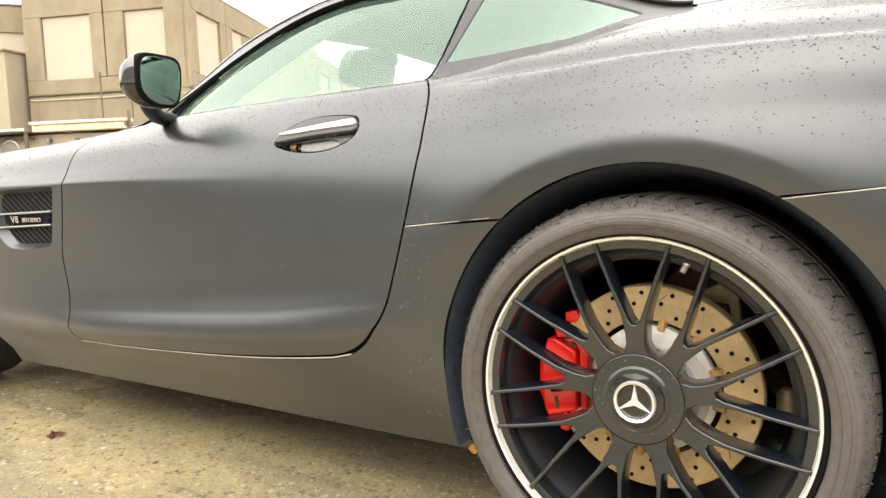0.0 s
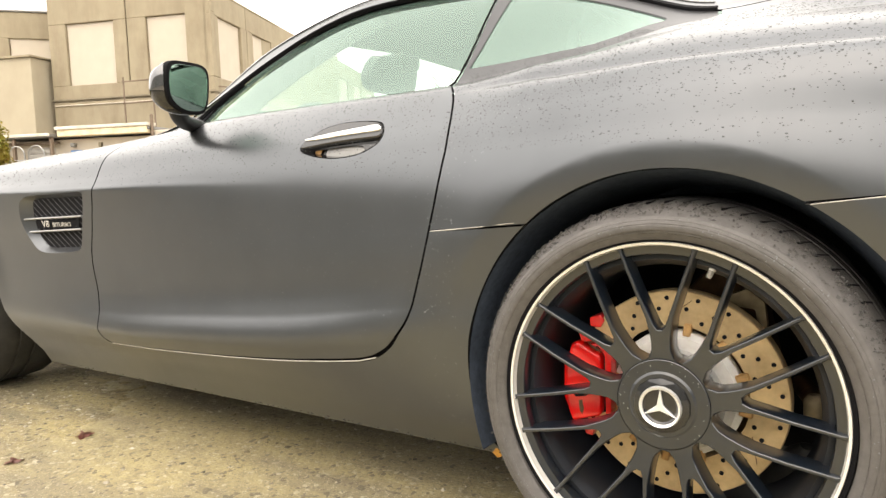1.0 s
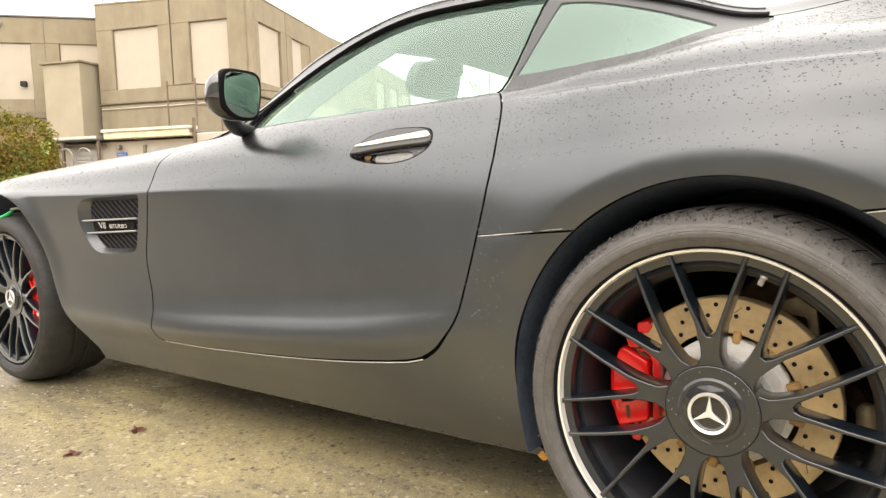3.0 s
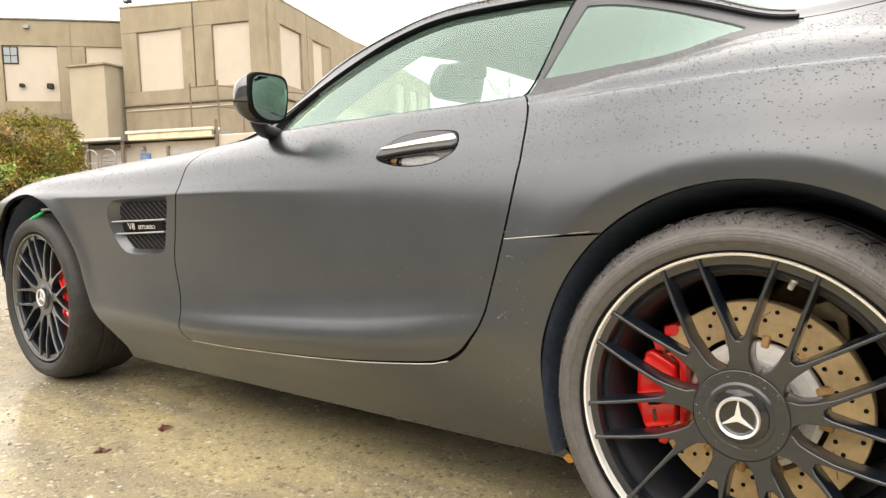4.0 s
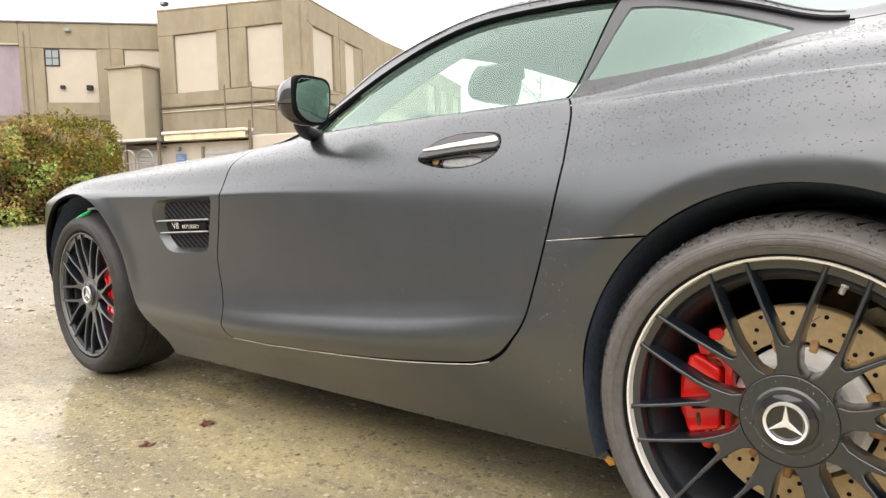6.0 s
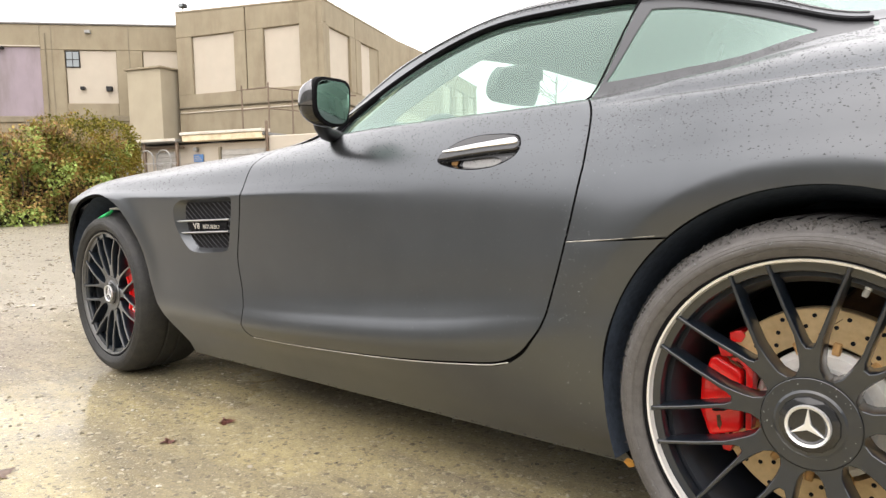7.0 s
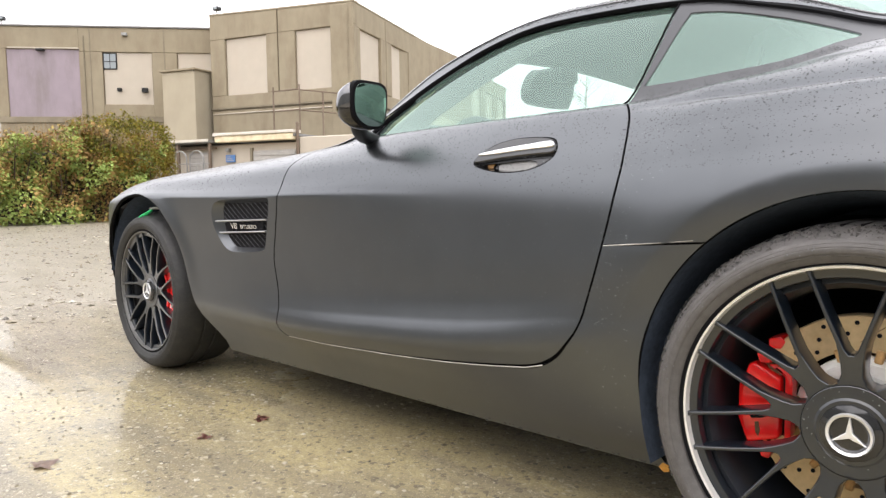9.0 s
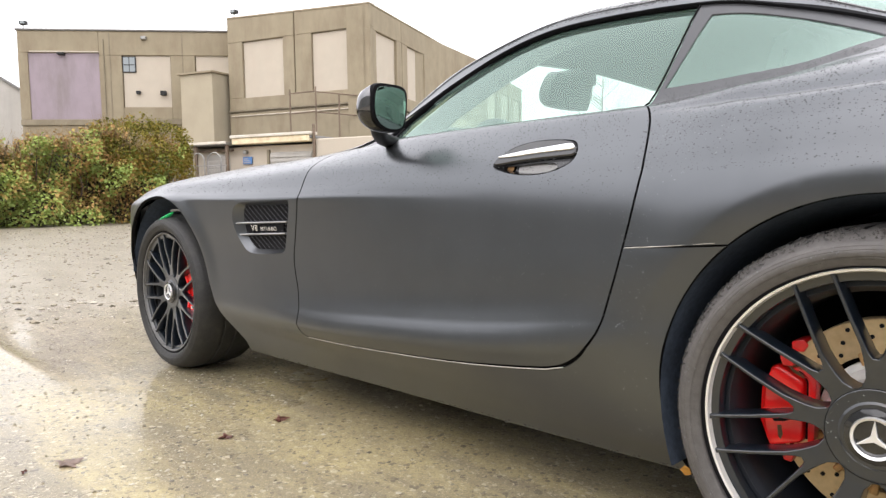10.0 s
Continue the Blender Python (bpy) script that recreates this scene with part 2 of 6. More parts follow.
# ---- the car's skin: lines along the body, from the sill's foot (0) to the roof's middle (15) ----
# world: x to the car's tail from the rear axle, y to its right from its middle, z up from the ground
XK = [-3.62, -3.5, -3.3, -2.95, -2.63, -2.25, -1.9, -1.58, -1.2, -0.8, -0.45, -0.2, 0.0, 0.3, 0.6, 0.8, 0.92]
LINES = [
    ([0.28, 0.45, 0.66, 0.85, 0.885, 0.872, 0.863, 0.862, 0.862, 0.862, 0.865, 0.875, 0.885, 0.87, 0.82, 0.76, 0.62],
     [0.24, 0.19, 0.17, 0.17, 0.163, 0.154, 0.151, 0.155, 0.159, 0.162, 0.167, 0.175, 0.2, 0.24, 0.28, 0.33, 0.4]),
    ([0.3, 0.5, 0.75, 0.916, 0.934, 0.918, 0.907, 0.906, 0.907, 0.907, 0.912, 0.94, 0.95, 0.93, 0.87, 0.8, 0.65],
     [0.31, 0.28, 0.26, 0.25, 0.248, 0.245, 0.243, 0.243, 0.245, 0.248, 0.254, 0.27, 0.29, 0.33, 0.36, 0.4, 0.47]),
    ([0.32, 0.52, 0.78, 0.941, 0.955, 0.949, 0.948, 0.953, 0.958, 0.959, 0.944, 0.95, 0.965, 0.95, 0.89, 0.82, 0.67],
     [0.42, 0.4, 0.37, 0.36, 0.35, 0.345, 0.334, 0.329, 0.349, 0.379, 0.434, 0.45, 0.45, 0.45, 0.46, 0.48, 0.53]),
    ([0.32, 0.53, 0.79, 0.946, 0.955, 0.945, 0.941, 0.936, 0.936, 0.937, 0.938, 0.954, 0.966, 0.95, 0.895, 0.825, 0.675],
     [0.47, 0.45, 0.43, 0.43, 0.42, 0.415, 0.422, 0.417, 0.437, 0.467, 0.512, 0.51, 0.51, 0.51, 0.51, 0.52, 0.56]),
    ([0.32, 0.53, 0.795, 0.951, 0.955, 0.945, 0.937, 0.932, 0.931, 0.932, 0.937, 0.957, 0.974, 0.95, 0.9, 0.83, 0.68],
     [0.52, 0.51, 0.5, 0.5, 0.5, 0.52, 0.53, 0.54, 0.55, 0.56, 0.58, 0.58, 0.58, 0.58, 0.58, 0.58, 0.6]),
    ([0.3122, 0.5222, 0.7911, 0.951, 0.9628, 0.9551, 0.9476, 0.9399, 0.9296, 0.9240, 0.9290, 0.9540, 0.9730, 0.9550, 0.902, 0.832, 0.6742],
     [0.559, 0.588, 0.617, 0.6482, 0.6677, 0.6698, 0.672, 0.6773, 0.681, 0.677, 0.6736, 0.6814, 0.6892, 0.6814, 0.6736, 0.6658, 0.6546]),
    ([0.3025, 0.5125, 0.7825, 0.9485, 0.9625, 0.9555, 0.9495, 0.9435, 0.9315, 0.9230, 0.928, 0.9535, 0.972, 0.954, 0.9, 0.83, 0.67],
     [0.58, 0.62, 0.662, 0.702, 0.727, 0.724, 0.724, 0.729, 0.7360, 0.7180, 0.705, 0.71, 0.72, 0.71, 0.7, 0.69, 0.67]),
    ([0.3, 0.51, 0.78, 0.946, 0.96, 0.953, 0.947, 0.941, 0.9295, 0.922, 0.926, 0.9515, 0.970, 0.952, 0.898, 0.828, 0.665],
     [0.59, 0.63, 0.672, 0.712, 0.737, 0.734, 0.734, 0.739, 0.7470, 0.738, 0.725, 0.73, 0.74, 0.73, 0.72, 0.71, 0.69]),
    ([0.2934, 0.4935, 0.7602, 0.9246, 0.9418, 0.9362, 0.9308, 0.9261, 0.9169, 0.9140, 0.9160, 0.9410, 0.9610, 0.9450, 0.8935, 0.8235, 0.6582],
     [0.5966, 0.6432, 0.6911, 0.7311, 0.7545, 0.7558, 0.7597, 0.7670, 0.7740, 0.7710, 0.7636, 0.7752, 0.7853, 0.7769, 0.7603, 0.7437, 0.7138]),
    ([0.28, 0.46, 0.69, 0.865, 0.905, 0.902, 0.898, 0.896, 0.89, 0.88, 0.872, 0.895, 0.925, 0.92, 0.86, 0.79, 0.62],
     [0.61, 0.67, 0.73, 0.77, 0.79, 0.8, 0.812, 0.824, 0.828, 0.833, 0.84, 0.855, 0.865, 0.86, 0.83, 0.8, 0.75]),
    ([0.34, 0.5, 0.64, 0.74, 0.78, 0.79, 0.8, 0.805, 0.808, 0.808, 0.808, 0.83, 0.855, 0.845, 0.79, 0.72, 0.55],
     [0.63, 0.7, 0.77, 0.81, 0.823, 0.842, 0.857, 0.875, 0.905, 0.915, 0.921, 0.922, 0.928, 0.925, 0.89, 0.86, 0.8]),
    ([0.28, 0.42, 0.55, 0.66, 0.7, 0.71, 0.72, 0.755, 0.785, 0.79, 0.785, 0.77, 0.74, 0.7, 0.63, 0.57, 0.45],
     [0.64, 0.715, 0.79, 0.825, 0.838, 0.86, 0.872, 0.889, 0.912, 0.921, 0.93, 0.955, 0.985, 0.985, 0.945, 0.9, 0.84]),
    ([0.22, 0.32, 0.42, 0.52, 0.56, 0.58, 0.62, 0.7, 0.645, 0.61, 0.6, 0.6, 0.602, 0.62, 0.57, 0.51, 0.41],
     [0.65, 0.725, 0.8, 0.832, 0.846, 0.868, 0.88, 0.908, 1.075, 1.168, 1.166, 1.105, 1.040, 1.06, 1.02, 0.975, 0.91]),
    ([0.195, 0.29, 0.385, 0.473, 0.508, 0.525, 0.557, 0.65, 0.595, 0.56, 0.55, 0.55, 0.553, 0.575, 0.53, 0.475, 0.38],
     [0.653, 0.728, 0.803, 0.834, 0.848, 0.87, 0.886, 0.922, 1.133, 1.22, 1.212, 1.141, 1.068, 1.11, 1.065, 1.01, 0.94]),
    ([0.12, 0.2, 0.28, 0.33, 0.35, 0.36, 0.37, 0.38, 0.38, 0.38, 0.38, 0.38, 0.38, 0.38, 0.36, 0.33, 0.26],
     [0.66, 0.735, 0.81, 0.838, 0.852, 0.875, 0.9, 0.965, 1.15, 1.262, 1.245, 1.185, 1.145, 1.145, 1.09, 1.03, 0.955]),
    ([0, 0, 0, 0, 0, 0, 0, 0, 0, 0, 0, 0, 0, 0, 0, 0, 0],
     [0.665, 0.74, 0.815, 0.842, 0.858, 0.88, 0.91, 0.99, 1.17, 1.285, 1.27, 1.205, 1.17, 1.155, 1.10, 1.035, 0.96]),
]
SIG = np.array([0, .09, .178, .26, .37, .502, .550, .565, .603, .68, .80, .88, 1.10, 1.165, 1.38, 1.72])
STEP = 0.005


def _blur(a, sigma, axis):
    n = int(3 * sigma / STEP) + 1
    k = np.exp(-0.5 * (np.arange(-n, n + 1) * STEP / sigma) ** 2)
    k /= k.sum()
    # the ends are continued in a straight line
    a = np.moveaxis(a, axis, -1)
    m = np.arange(n, 0, -1)
    lo = 2 * a[..., :1] - a[..., m]
    hi = 2 * a[..., -1:] - a[..., -2:-2 - n:-1]
    b = np.concatenate([lo, a, hi], -1)
    out = np.stack([np.convolve(row, k, "valid") for row in b.reshape(-1, b.shape[-1])]).reshape(a.shape)
    return np.moveaxis(out, -1, axis)


def _skin_table():
    xs = np.arange(XK[0], XK[-1] + 1e-6, STEP)
    sg = np.arange(0, SIG[-1] + 1e-6, STEP)
    tab = np.zeros((2, len(xs), len(sg)))
    for c in range(2):
        lines = np.stack([_blur(pchip(XK, line[c], xs), 0.10 if n < 10 else 0.05, 0) for n, line in enumerate(LINES)], 1)
        for i in range(len(xs)):
            tab[c, i] = pchip(SIG, lines[i], sg)
        tab[c] = _blur(tab[c], 0.0055, 1)
    # the crease dies out along the door, and the swelling over the door's foot begins softly
    for sigma, s0, s1, fade, x0, x1 in ((.045, .42, .68, .06, -1.62, -1.10), (.028, .205, .43, .03, -4.0, -3.9)):
        soft = np.stack([_blur(tab[c], sigma, 1) for c in range(2)])
        ws = np.clip((sg - s0) / fade, 0, 1) * np.clip((s1 - sg) / fade, 0, 1)
        wx = np.clip((xs - x0) / (x1 - x0), 0, 1)
        ws, wx = ws * ws * (3 - 2 * ws), wx * wx * (3 - 2 * wx)
        w = wx[:, None] * ws[None]
        tab = tab * (1 - w) + soft * w
    tab[0] -= tab[0][:, -1:] * (sg / sg[-1]) ** 8
    return xs, sg, tab


SKIN_X, SKIN_S, SKIN = _skin_table()
FOLD_S = np.arange(.58, .96, .002)
FOLD_D = pchip([.58, .62, .68, .732, .752, .772, .802, .835, .86, .90, .95], [0, 0, .005, .0105, .0090, .0028, .0072, .0100, .0076, .0, 0], FOLD_S)


def _cubic(u):
    return np.stack([-.5 * u + u * u - .5 * u ** 3, 1 - 2.5 * u * u + 1.5 * u ** 3, .5 * u + 2 * u * u - 1.5 * u ** 3, -.5 * u * u + .5 * u ** 3], -1)


REAR_HUB, FRONT_HUB = (0.0, 0.343), (-2.63, 0.334)


def _flare(x, z):
    """The arch's lip stands out and its inner edge turns in."""
    r = np.hypot(x - REAR_HUB[0], z - REAR_HUB[1])
    up = np.clip((z - 0.42) / 0.2, 0, 1)
    ridge = np.clip((r - 0.434) * 0.15, -0.008, 0)
    soft = 0.007 * np.exp(-((r - 0.437) / 0.08) ** 2)
    a = up * (ridge + soft)
    r2 = np.hypot(x - FRONT_HUB[0], z - FRONT_HUB[1])
    b = 0.012 * np.exp(-((r2 - 0.41) / 0.045) ** 2) * np.clip((z - 0.3) / 0.3, 0, 1)
    return a + b


def skin(x, s):
    """Points of the left skin for the arrays x and s."""
    x, s = np.asarray(x, float), np.asarray(s, float)
    fx = np.clip((x - SKIN_X[0]) / STEP, 0, len(SKIN_X) - 1.001)
    fs = np.clip(s / STEP, 0, len(SKIN_S) - 1.001)
    ix, js = fx.astype(int), fs.astype(int)
    wx, ws = _cubic(fx - ix), _cubic(fs - js)
    out = np.zeros((2,) + x.shape)
    for a in range(4):
        for b in range(4):
            ii = np.clip(ix + a - 1, 0, len(SKIN_X) - 1)
            jj = np.clip(js + b - 1, 0, len(SKIN_S) - 1)
            out += wx[..., a] * ws[..., b] * SKIN[:, ii, jj]
    w, z = out
    # a pressed lip along the foot of the door
    lip = np.where(s > .174, np.clip((.272 - s) / .098, 0, 1) ** 1.5, np.clip(1 - (.174 - s) / .014, 0, 1) ** .8)
    w = w + .0036 * lip * np.clip((x + 1.85) / .25, 0, 1) * np.clip((-.44 - x) / .12, 0, 1)
    # the lip of the crease fades out along the door
    under = np.where(s < .5575, np.clip((s - .49) / .0675, 0, 1) ** 2, np.clip(1 - (s - .5575) / .014, 0, 1))
    w = w + .0022 * under * np.clip((x + 2.5) / .3, 0, 1) * np.clip((-.85 - x) / .6, 0, 1)
    # the haunch's shoulder: a soft ridge with a shallow valley over it
    fold = 1.6 * np.interp(s, FOLD_S, FOLD_D) * np.clip((x + .52) / .24, 0, 1) ** 2
    w, z = w + .75 * fold, z + .66 * fold
    w = w + _flare(x, z)
    return np.stack([x, -w, z], -1)


def skin_normal(x, s, h=0.006):
    a = skin(x + h, s) - skin(x - h, s)
    b = skin(x, np.minimum(s + h, SIG[-1])) - skin(x, np.maximum(s - h, 0))
    n = np.cross(a, b)
    n = n / np.maximum(np.linalg.norm(n, axis=-1, keepdims=True), 1e-9)
    return np.where((n[..., 1:2] > 0.3) | ((n[..., 2:3] < 0) & (s[..., None] > 1.0)), -n, n)


def level(x, z):
    """The s at which the skin over x has the height z."""
    sg = np.linspace(0, SIG[-1], 345)
    zz = np.maximum.accumulate(skin(np.full_like(sg, x), sg)[:, 2])
    return float(np.interp(z, zz + np.arange(len(zz)) * 1e-7, sg))


# ---- panels of the skin ----
from mathutils.geometry import delaunay_2d_cdt


def dense(loop, step=0.012):
    """Points along a closed loop, no farther apart than step."""
    out = []
    for (x0, s0), (x1, s1) in zip(loop, loop[1:] + loop[:1]):
        n = max(1, int(math.hypot(x1 - x0, s1 - s0) / step + 0.999))
        out += [(x0 + (x1 - x0) * k / n, s0 + (s1 - s0) * k / n) for k in range(n)]
    return np.array(out)


def rounded(loop, n=6, keep=()):
    """A closed loop drawn as a smooth curve through its points; those in keep stay corners."""
    m = len(loop)
    out = []
    for i in range(m):
        p0, p1, p2, p3 = (np.array(loop[(i + k - 1) % m], float) for k in range(4))
        t1 = (p2 - p0) / 2 if i not in keep else (p2 - p1)
        t2 = (p3 - p1) / 2 if (i + 1) % m not in keep else (p2 - p1)
        ln = np.linalg.norm(p2 - p1)
        for t in (t1, t2):
            k = np.linalg.norm(t)
            if k > ln:
                t *= ln / k
        for u in np.arange(n) / n:
            out.append(tuple((2 * u ** 3 - 3 * u ** 2 + 1) * p1 + (u ** 3 - 2 * u ** 2 + u) * t1 + (3 * u ** 2 - 2 * u ** 3) * p2 + (u ** 3 - u ** 2) * t2))
    return out


def area(loop):
    a = np.asarray(loop)
    b = np.roll(a, -1, 0)
    return 0.5 * float((a[:, 0] * b[:, 1] - b[:, 0] * a[:, 1]).sum())


def inset(pts, d):
    """Moves a loop of points inwards by d."""
    pts = np.asarray(pts, float)
    t = np.roll(pts, -1, 0) - np.roll(pts, 1, 0)
    t /= np.maximum(np.linalg.norm(t, axis=1, keepdims=True), 1e-9)
    n = np.stack([-t[:, 1], t[:, 0]], 1) * (1 if area(pts) > 0 else -1)
    return pts + n * d


def inside(pts, loop):
    """Which of pts lie in the loop."""
    pts, loop = np.asarray(pts), np.asarray(loop)
    hit = np.zeros(len(pts), bool)
    for (x0, y0), (x1, y1) in zip(loop, np.roll(loop, -1, 0)):
        if y0 == y1:
            continue
        c = ((y0 > pts[:, 1]) != (y1 > pts[:, 1])) & (pts[:, 0] < (x1 - x0) * (pts[:, 1] - y0) / (y1 - y0) + x0)
        hit ^= c
    return hit


def panel_mesh(name, loop, holes=(), gap=0.0026, hole_gap=None, step=0.02, thick=0.014, sink=0.0, mirror=False, whole=False, material=None, ridges=()):
    """A piece of the skin inside loop, with turned-in edges. mirror: on the right side; whole: both sides in one mesh."""
    loops = []
    for n, lp in enumerate((loop, *holes)):
        p = dense(list(lp), step * 0.6)
        d = gap if n == 0 else -(gap if hole_gap is None else hole_gap)
        loops.append(inset(p, d) if d else p)
    lo, hi = loops[0].min(0), loops[0].max(0)
    gx, gs = np.meshgrid(np.arange(lo[0], hi[0], step), np.arange(lo[1], hi[1], step))
    pts = np.stack([gx.ravel(), gs.ravel()], 1)
    ok = inside(pts, loops[0])
    for h in loops[1:]:
        ok &= ~inside(pts, h)
    pts = pts[ok]
    for lp in loops:
        if len(pts):
            near = np.full(len(pts), 9.0)
            for c in range(0, len(lp), 64):
                near = np.minimum(near, np.min(((pts[:, None] - lp[None, c:c + 64]) ** 2).sum(-1), 1))
            pts = pts[near > (0.45 * step) ** 2]
    allp, edges = [], []
    for lp in loops:
        k = len(allp)
        allp += [Vector(q) for q in lp]
        edges += [(k + i, k + (i + 1) % len(lp)) for i in range(len(lp))]
    for line in ridges:
        # rows of points on both sides of a sharp line
        q = np.array(line)
        q = q[inside(q, loops[0])]
        if len(q) and len(pts):
            near = np.full(len(pts), 9.0)
            for c in range(0, len(q), 64):
                near = np.minimum(near, np.min(((pts[:, None] - q[None, c:c + 64]) ** 2).sum(-1), 1))
            pts = pts[near > (0.4 * step) ** 2]
        edge_near = np.min(((q[:, None] - np.concatenate(loops)[None]) ** 2).sum(-1), 1) if len(q) else np.zeros(0)
        allp += [Vector(v) for v in q[edge_near > 1e-5]]
    allp += [Vector(q) for q in pts]
    vv, _, ff, *_ = delaunay_2d_cdt(allp, edges, [], 0, 1e-6)
    v2 = np.array([(v.x, v.y) for v in vv])
    tri = np.array([f for f in ff if len(f) == 3])
    mid = v2[tri].mean(1)
    ok = inside(mid, loops[0])
    for h in loops[1:]:
        ok &= ~inside(mid, h)
    tri = tri[ok]
    pos, nor = skin(v2[:, 0], v2[:, 1]), skin_normal(v2[:, 0], v2[:, 1])
    pos = pos - nor * sink
    # faces look along the normals
    a, b, c = pos[tri[:, 0]], pos[tri[:, 1]], pos[tri[:, 2]]
    flip = (np.cross(b - a, c - a) * nor[tri[:, 0]]).sum(-1) < 0
    tri[flip] = tri[flip][:, ::-1]
    verts, norms, faces = [pos], [nor], [tri]
    if thick:
        count = {}
        for t in tri:
            for i in range(3):
                e = (t[i], t[(i + 1) % 3])
                count[e] = 1
        rim = [e for e in count if (e[1], e[0]) not in count]
        base = len(pos)
        rv, rn, rf = [], [], []
        for i, j in rim:
            if whole and v2[i, 1] > SIG[-1] - 0.004 and v2[j, 1] > SIG[-1] - 0.004:
                continue
            t = pos[j] - pos[i]
            for q, k in ((i, 0), (j, 0), (j, 1), (i, 1)):
                out = np.cross(t, nor[q])
                out /= max(np.linalg.norm(out), 1e-9)
                rv.append(pos[q] - nor[q] * (0.0 if k == 0 else thick))
                rn.append(out + nor[q] * (0.8 if k == 0 else 0.0))
            m = base + len(rv) - 4
            rf.append((m, m + 3, m + 2, m + 1))
        if rv:
            verts.append(np.array(rv))
            norms.append(np.array(rn))
            faces.append(rf)
    V, N = np.concatenate(verts), np.concatenate(norms)
    F = [tuple(int(i) for i in f) for g in faces for f in g]
    if mirror or whole:
        V2, N2 = V * (1, -1, 1), N * (1, -1, 1)
        F2 = [f[::-1] for f in F]
        if whole:
            F = F + [tuple(i + len(V) for i in f) for f in F2]
            V, N = np.concatenate([V, V2]), np.concatenate([N, N2])
        else:
            V, N, F = V2, N2, F2
    N = N / np.maximum(np.linalg.norm(N, axis=1, keepdims=True), 1e-9)
    me = mesh_of(name, V.tolist(), F, material)
    if material is PAINT:
        # the deep shade of the gaps is coloured in: folded edges turn black
        me.materials.append(SEAL)
        me.polygons.foreach_set("material_index", [1 if len(f) == 4 else 0 for f in F])
    me.normals_split_custom_set_from_vertices(N.tolist())
    return me


def both(name, parent, material, loop, label="", **kw):
    """The same panel on the left and on the right."""
    obs = []
    for mirrored in (False, True):
        obs.append(part(name, panel_mesh(name, loop, mirror=mirrored, material=material, **kw), None, parent, label))
    return obs


def arch(hub, radii, a0, a1, n=120):
    """Points (x, z) round a wheel from angle a0 to a1, degrees from straight up towards the tail; radii: (angle, radius) pairs."""
    ang = np.linspace(a0, a1, n)
    r = pchip([a for a, _ in radii], [b for _, b in radii], ang)
    return [(hub[0] + q * math.sin(radians(a)), hub[1] + q * math.cos(radians(a))) for a, q in zip(ang, r)]


def lift(points):
    return [(x, level(x, z)) for x, z in points]


car = empty("sports_car", Matrix.Identity(4), "satin graphite two-door coupe, wet with rain, parked on gravel", "car")

DOOR_FRONT = [(-1.612, .140), (-1.627, .160), (-1.624, .209), (-1.638, .269), (-1.662, .363), (-1.640, .46), (-1.614, .560), (-1.617, .626), (-1.610, .717), (-1.600, .79), (-1.57, .868)]
DOOR_TOP = [(-1.31, .868), (-1.09, .866), (-.8, .864), (-.56, .864), (-.486, .864)]
DOOR_REAR = [(-.474, .80), (-.446, .720), (-.433, .613), (-.458, .439), (-.487, .283), (-.508, .204), (-.543, .168), (-.589, .151), (-.643, .145)]
DOOR_SILL = [(-.79, .143), (-1.08, .137), (-1.4, .132), (-1.58, .131)]
door_ctrl = DOOR_FRONT + DOOR_TOP + DOOR_REAR + DOOR_SILL
door_loop = rounded(door_ctrl, 5, keep=(len(DOOR_FRONT) - 1, len(DOOR_FRONT) + len(DOOR_TOP) - 1))
n5 = 5
front_edge = door_loop[:n5 * (len(DOOR_FRONT) - 1) + 1]
rear_edge = door_loop[n5 * (len(DOOR_FRONT) + len(DOOR_TOP) - 1):n5 * (len(DOOR_FRONT) + len(DOOR_TOP) + len(DOOR_REAR) - 1) + 1]
sill_edge = door_loop[n5 * (len(DOOR_FRONT) + len(DOOR_TOP) + len(DOOR_REAR) - 1):] + [door_loop[0]]

REAR_RADII = [(-118, .372), (-100, .368), (-80, .372), (-60, .378), (0, .391), (60, .396), (100, .40), (125, .42)]
FRONT_RADII = [(-115, .43), (-80, .41), (0, .408), (45, .41), (75, .405), (95, .465), (104, .57)]
rear_arch = lift(arch(REAR_HUB, REAR_RADII, -118, 125))
front_arch = lift(arch(FRONT_HUB, FRONT_RADII, -115, 104))

# where the rear seam meets the arch in front and behind
SEAM_S0, SEAM_S1 = .437, .458
cut_a = min(range(len(rear_arch)), key=lambda i: abs(rear_arch[i][1] - SEAM_S1) + (9 if rear_arch[i][0] > 0 else 0))
cut_b = min(range(len(rear_arch)), key=lambda i: abs(rear_arch[i][1] - .494) + (9 if rear_arch[i][0] < 0 else 0))
rear_at_seam = min(range(len(rear_edge)), key=lambda i: abs(rear_edge[i][1] - SEAM_S0))

VENT = [(-2.021, .522), (-1.97, .541), (-1.80, .546), (-1.675, .548), (-1.667, .535), (-1.69, .46), (-1.712, .395), (-1.728, .384), (-1.807, .378), (-1.892, .377), (-1.955, .389), (-2.008, .438), (-2.03, .485)]
vent_loop = rounded(VENT, 5)

# where the skin turns sharply
def beside(line, d):
    return [[(x, s + k * d) for x, s in line] for k in (-1, 1)]


xs_long = np.arange(-2.4, -.36, .012)
CREASE = beside([(x, .5575) for x in xs_long], .0075) + [[(x, .5575) for x in xs_long]]
RIDGE = beside([(x, .184) for x in xs_long], .005) + [[(x, .184) for x in xs_long]]
FLARE = [lift([(r * math.sin(radians(a)), REAR_HUB[1] + r * math.cos(radians(a))) for a in np.arange(-78, 78, 1.4)]) for r in (.4335, .4405)]

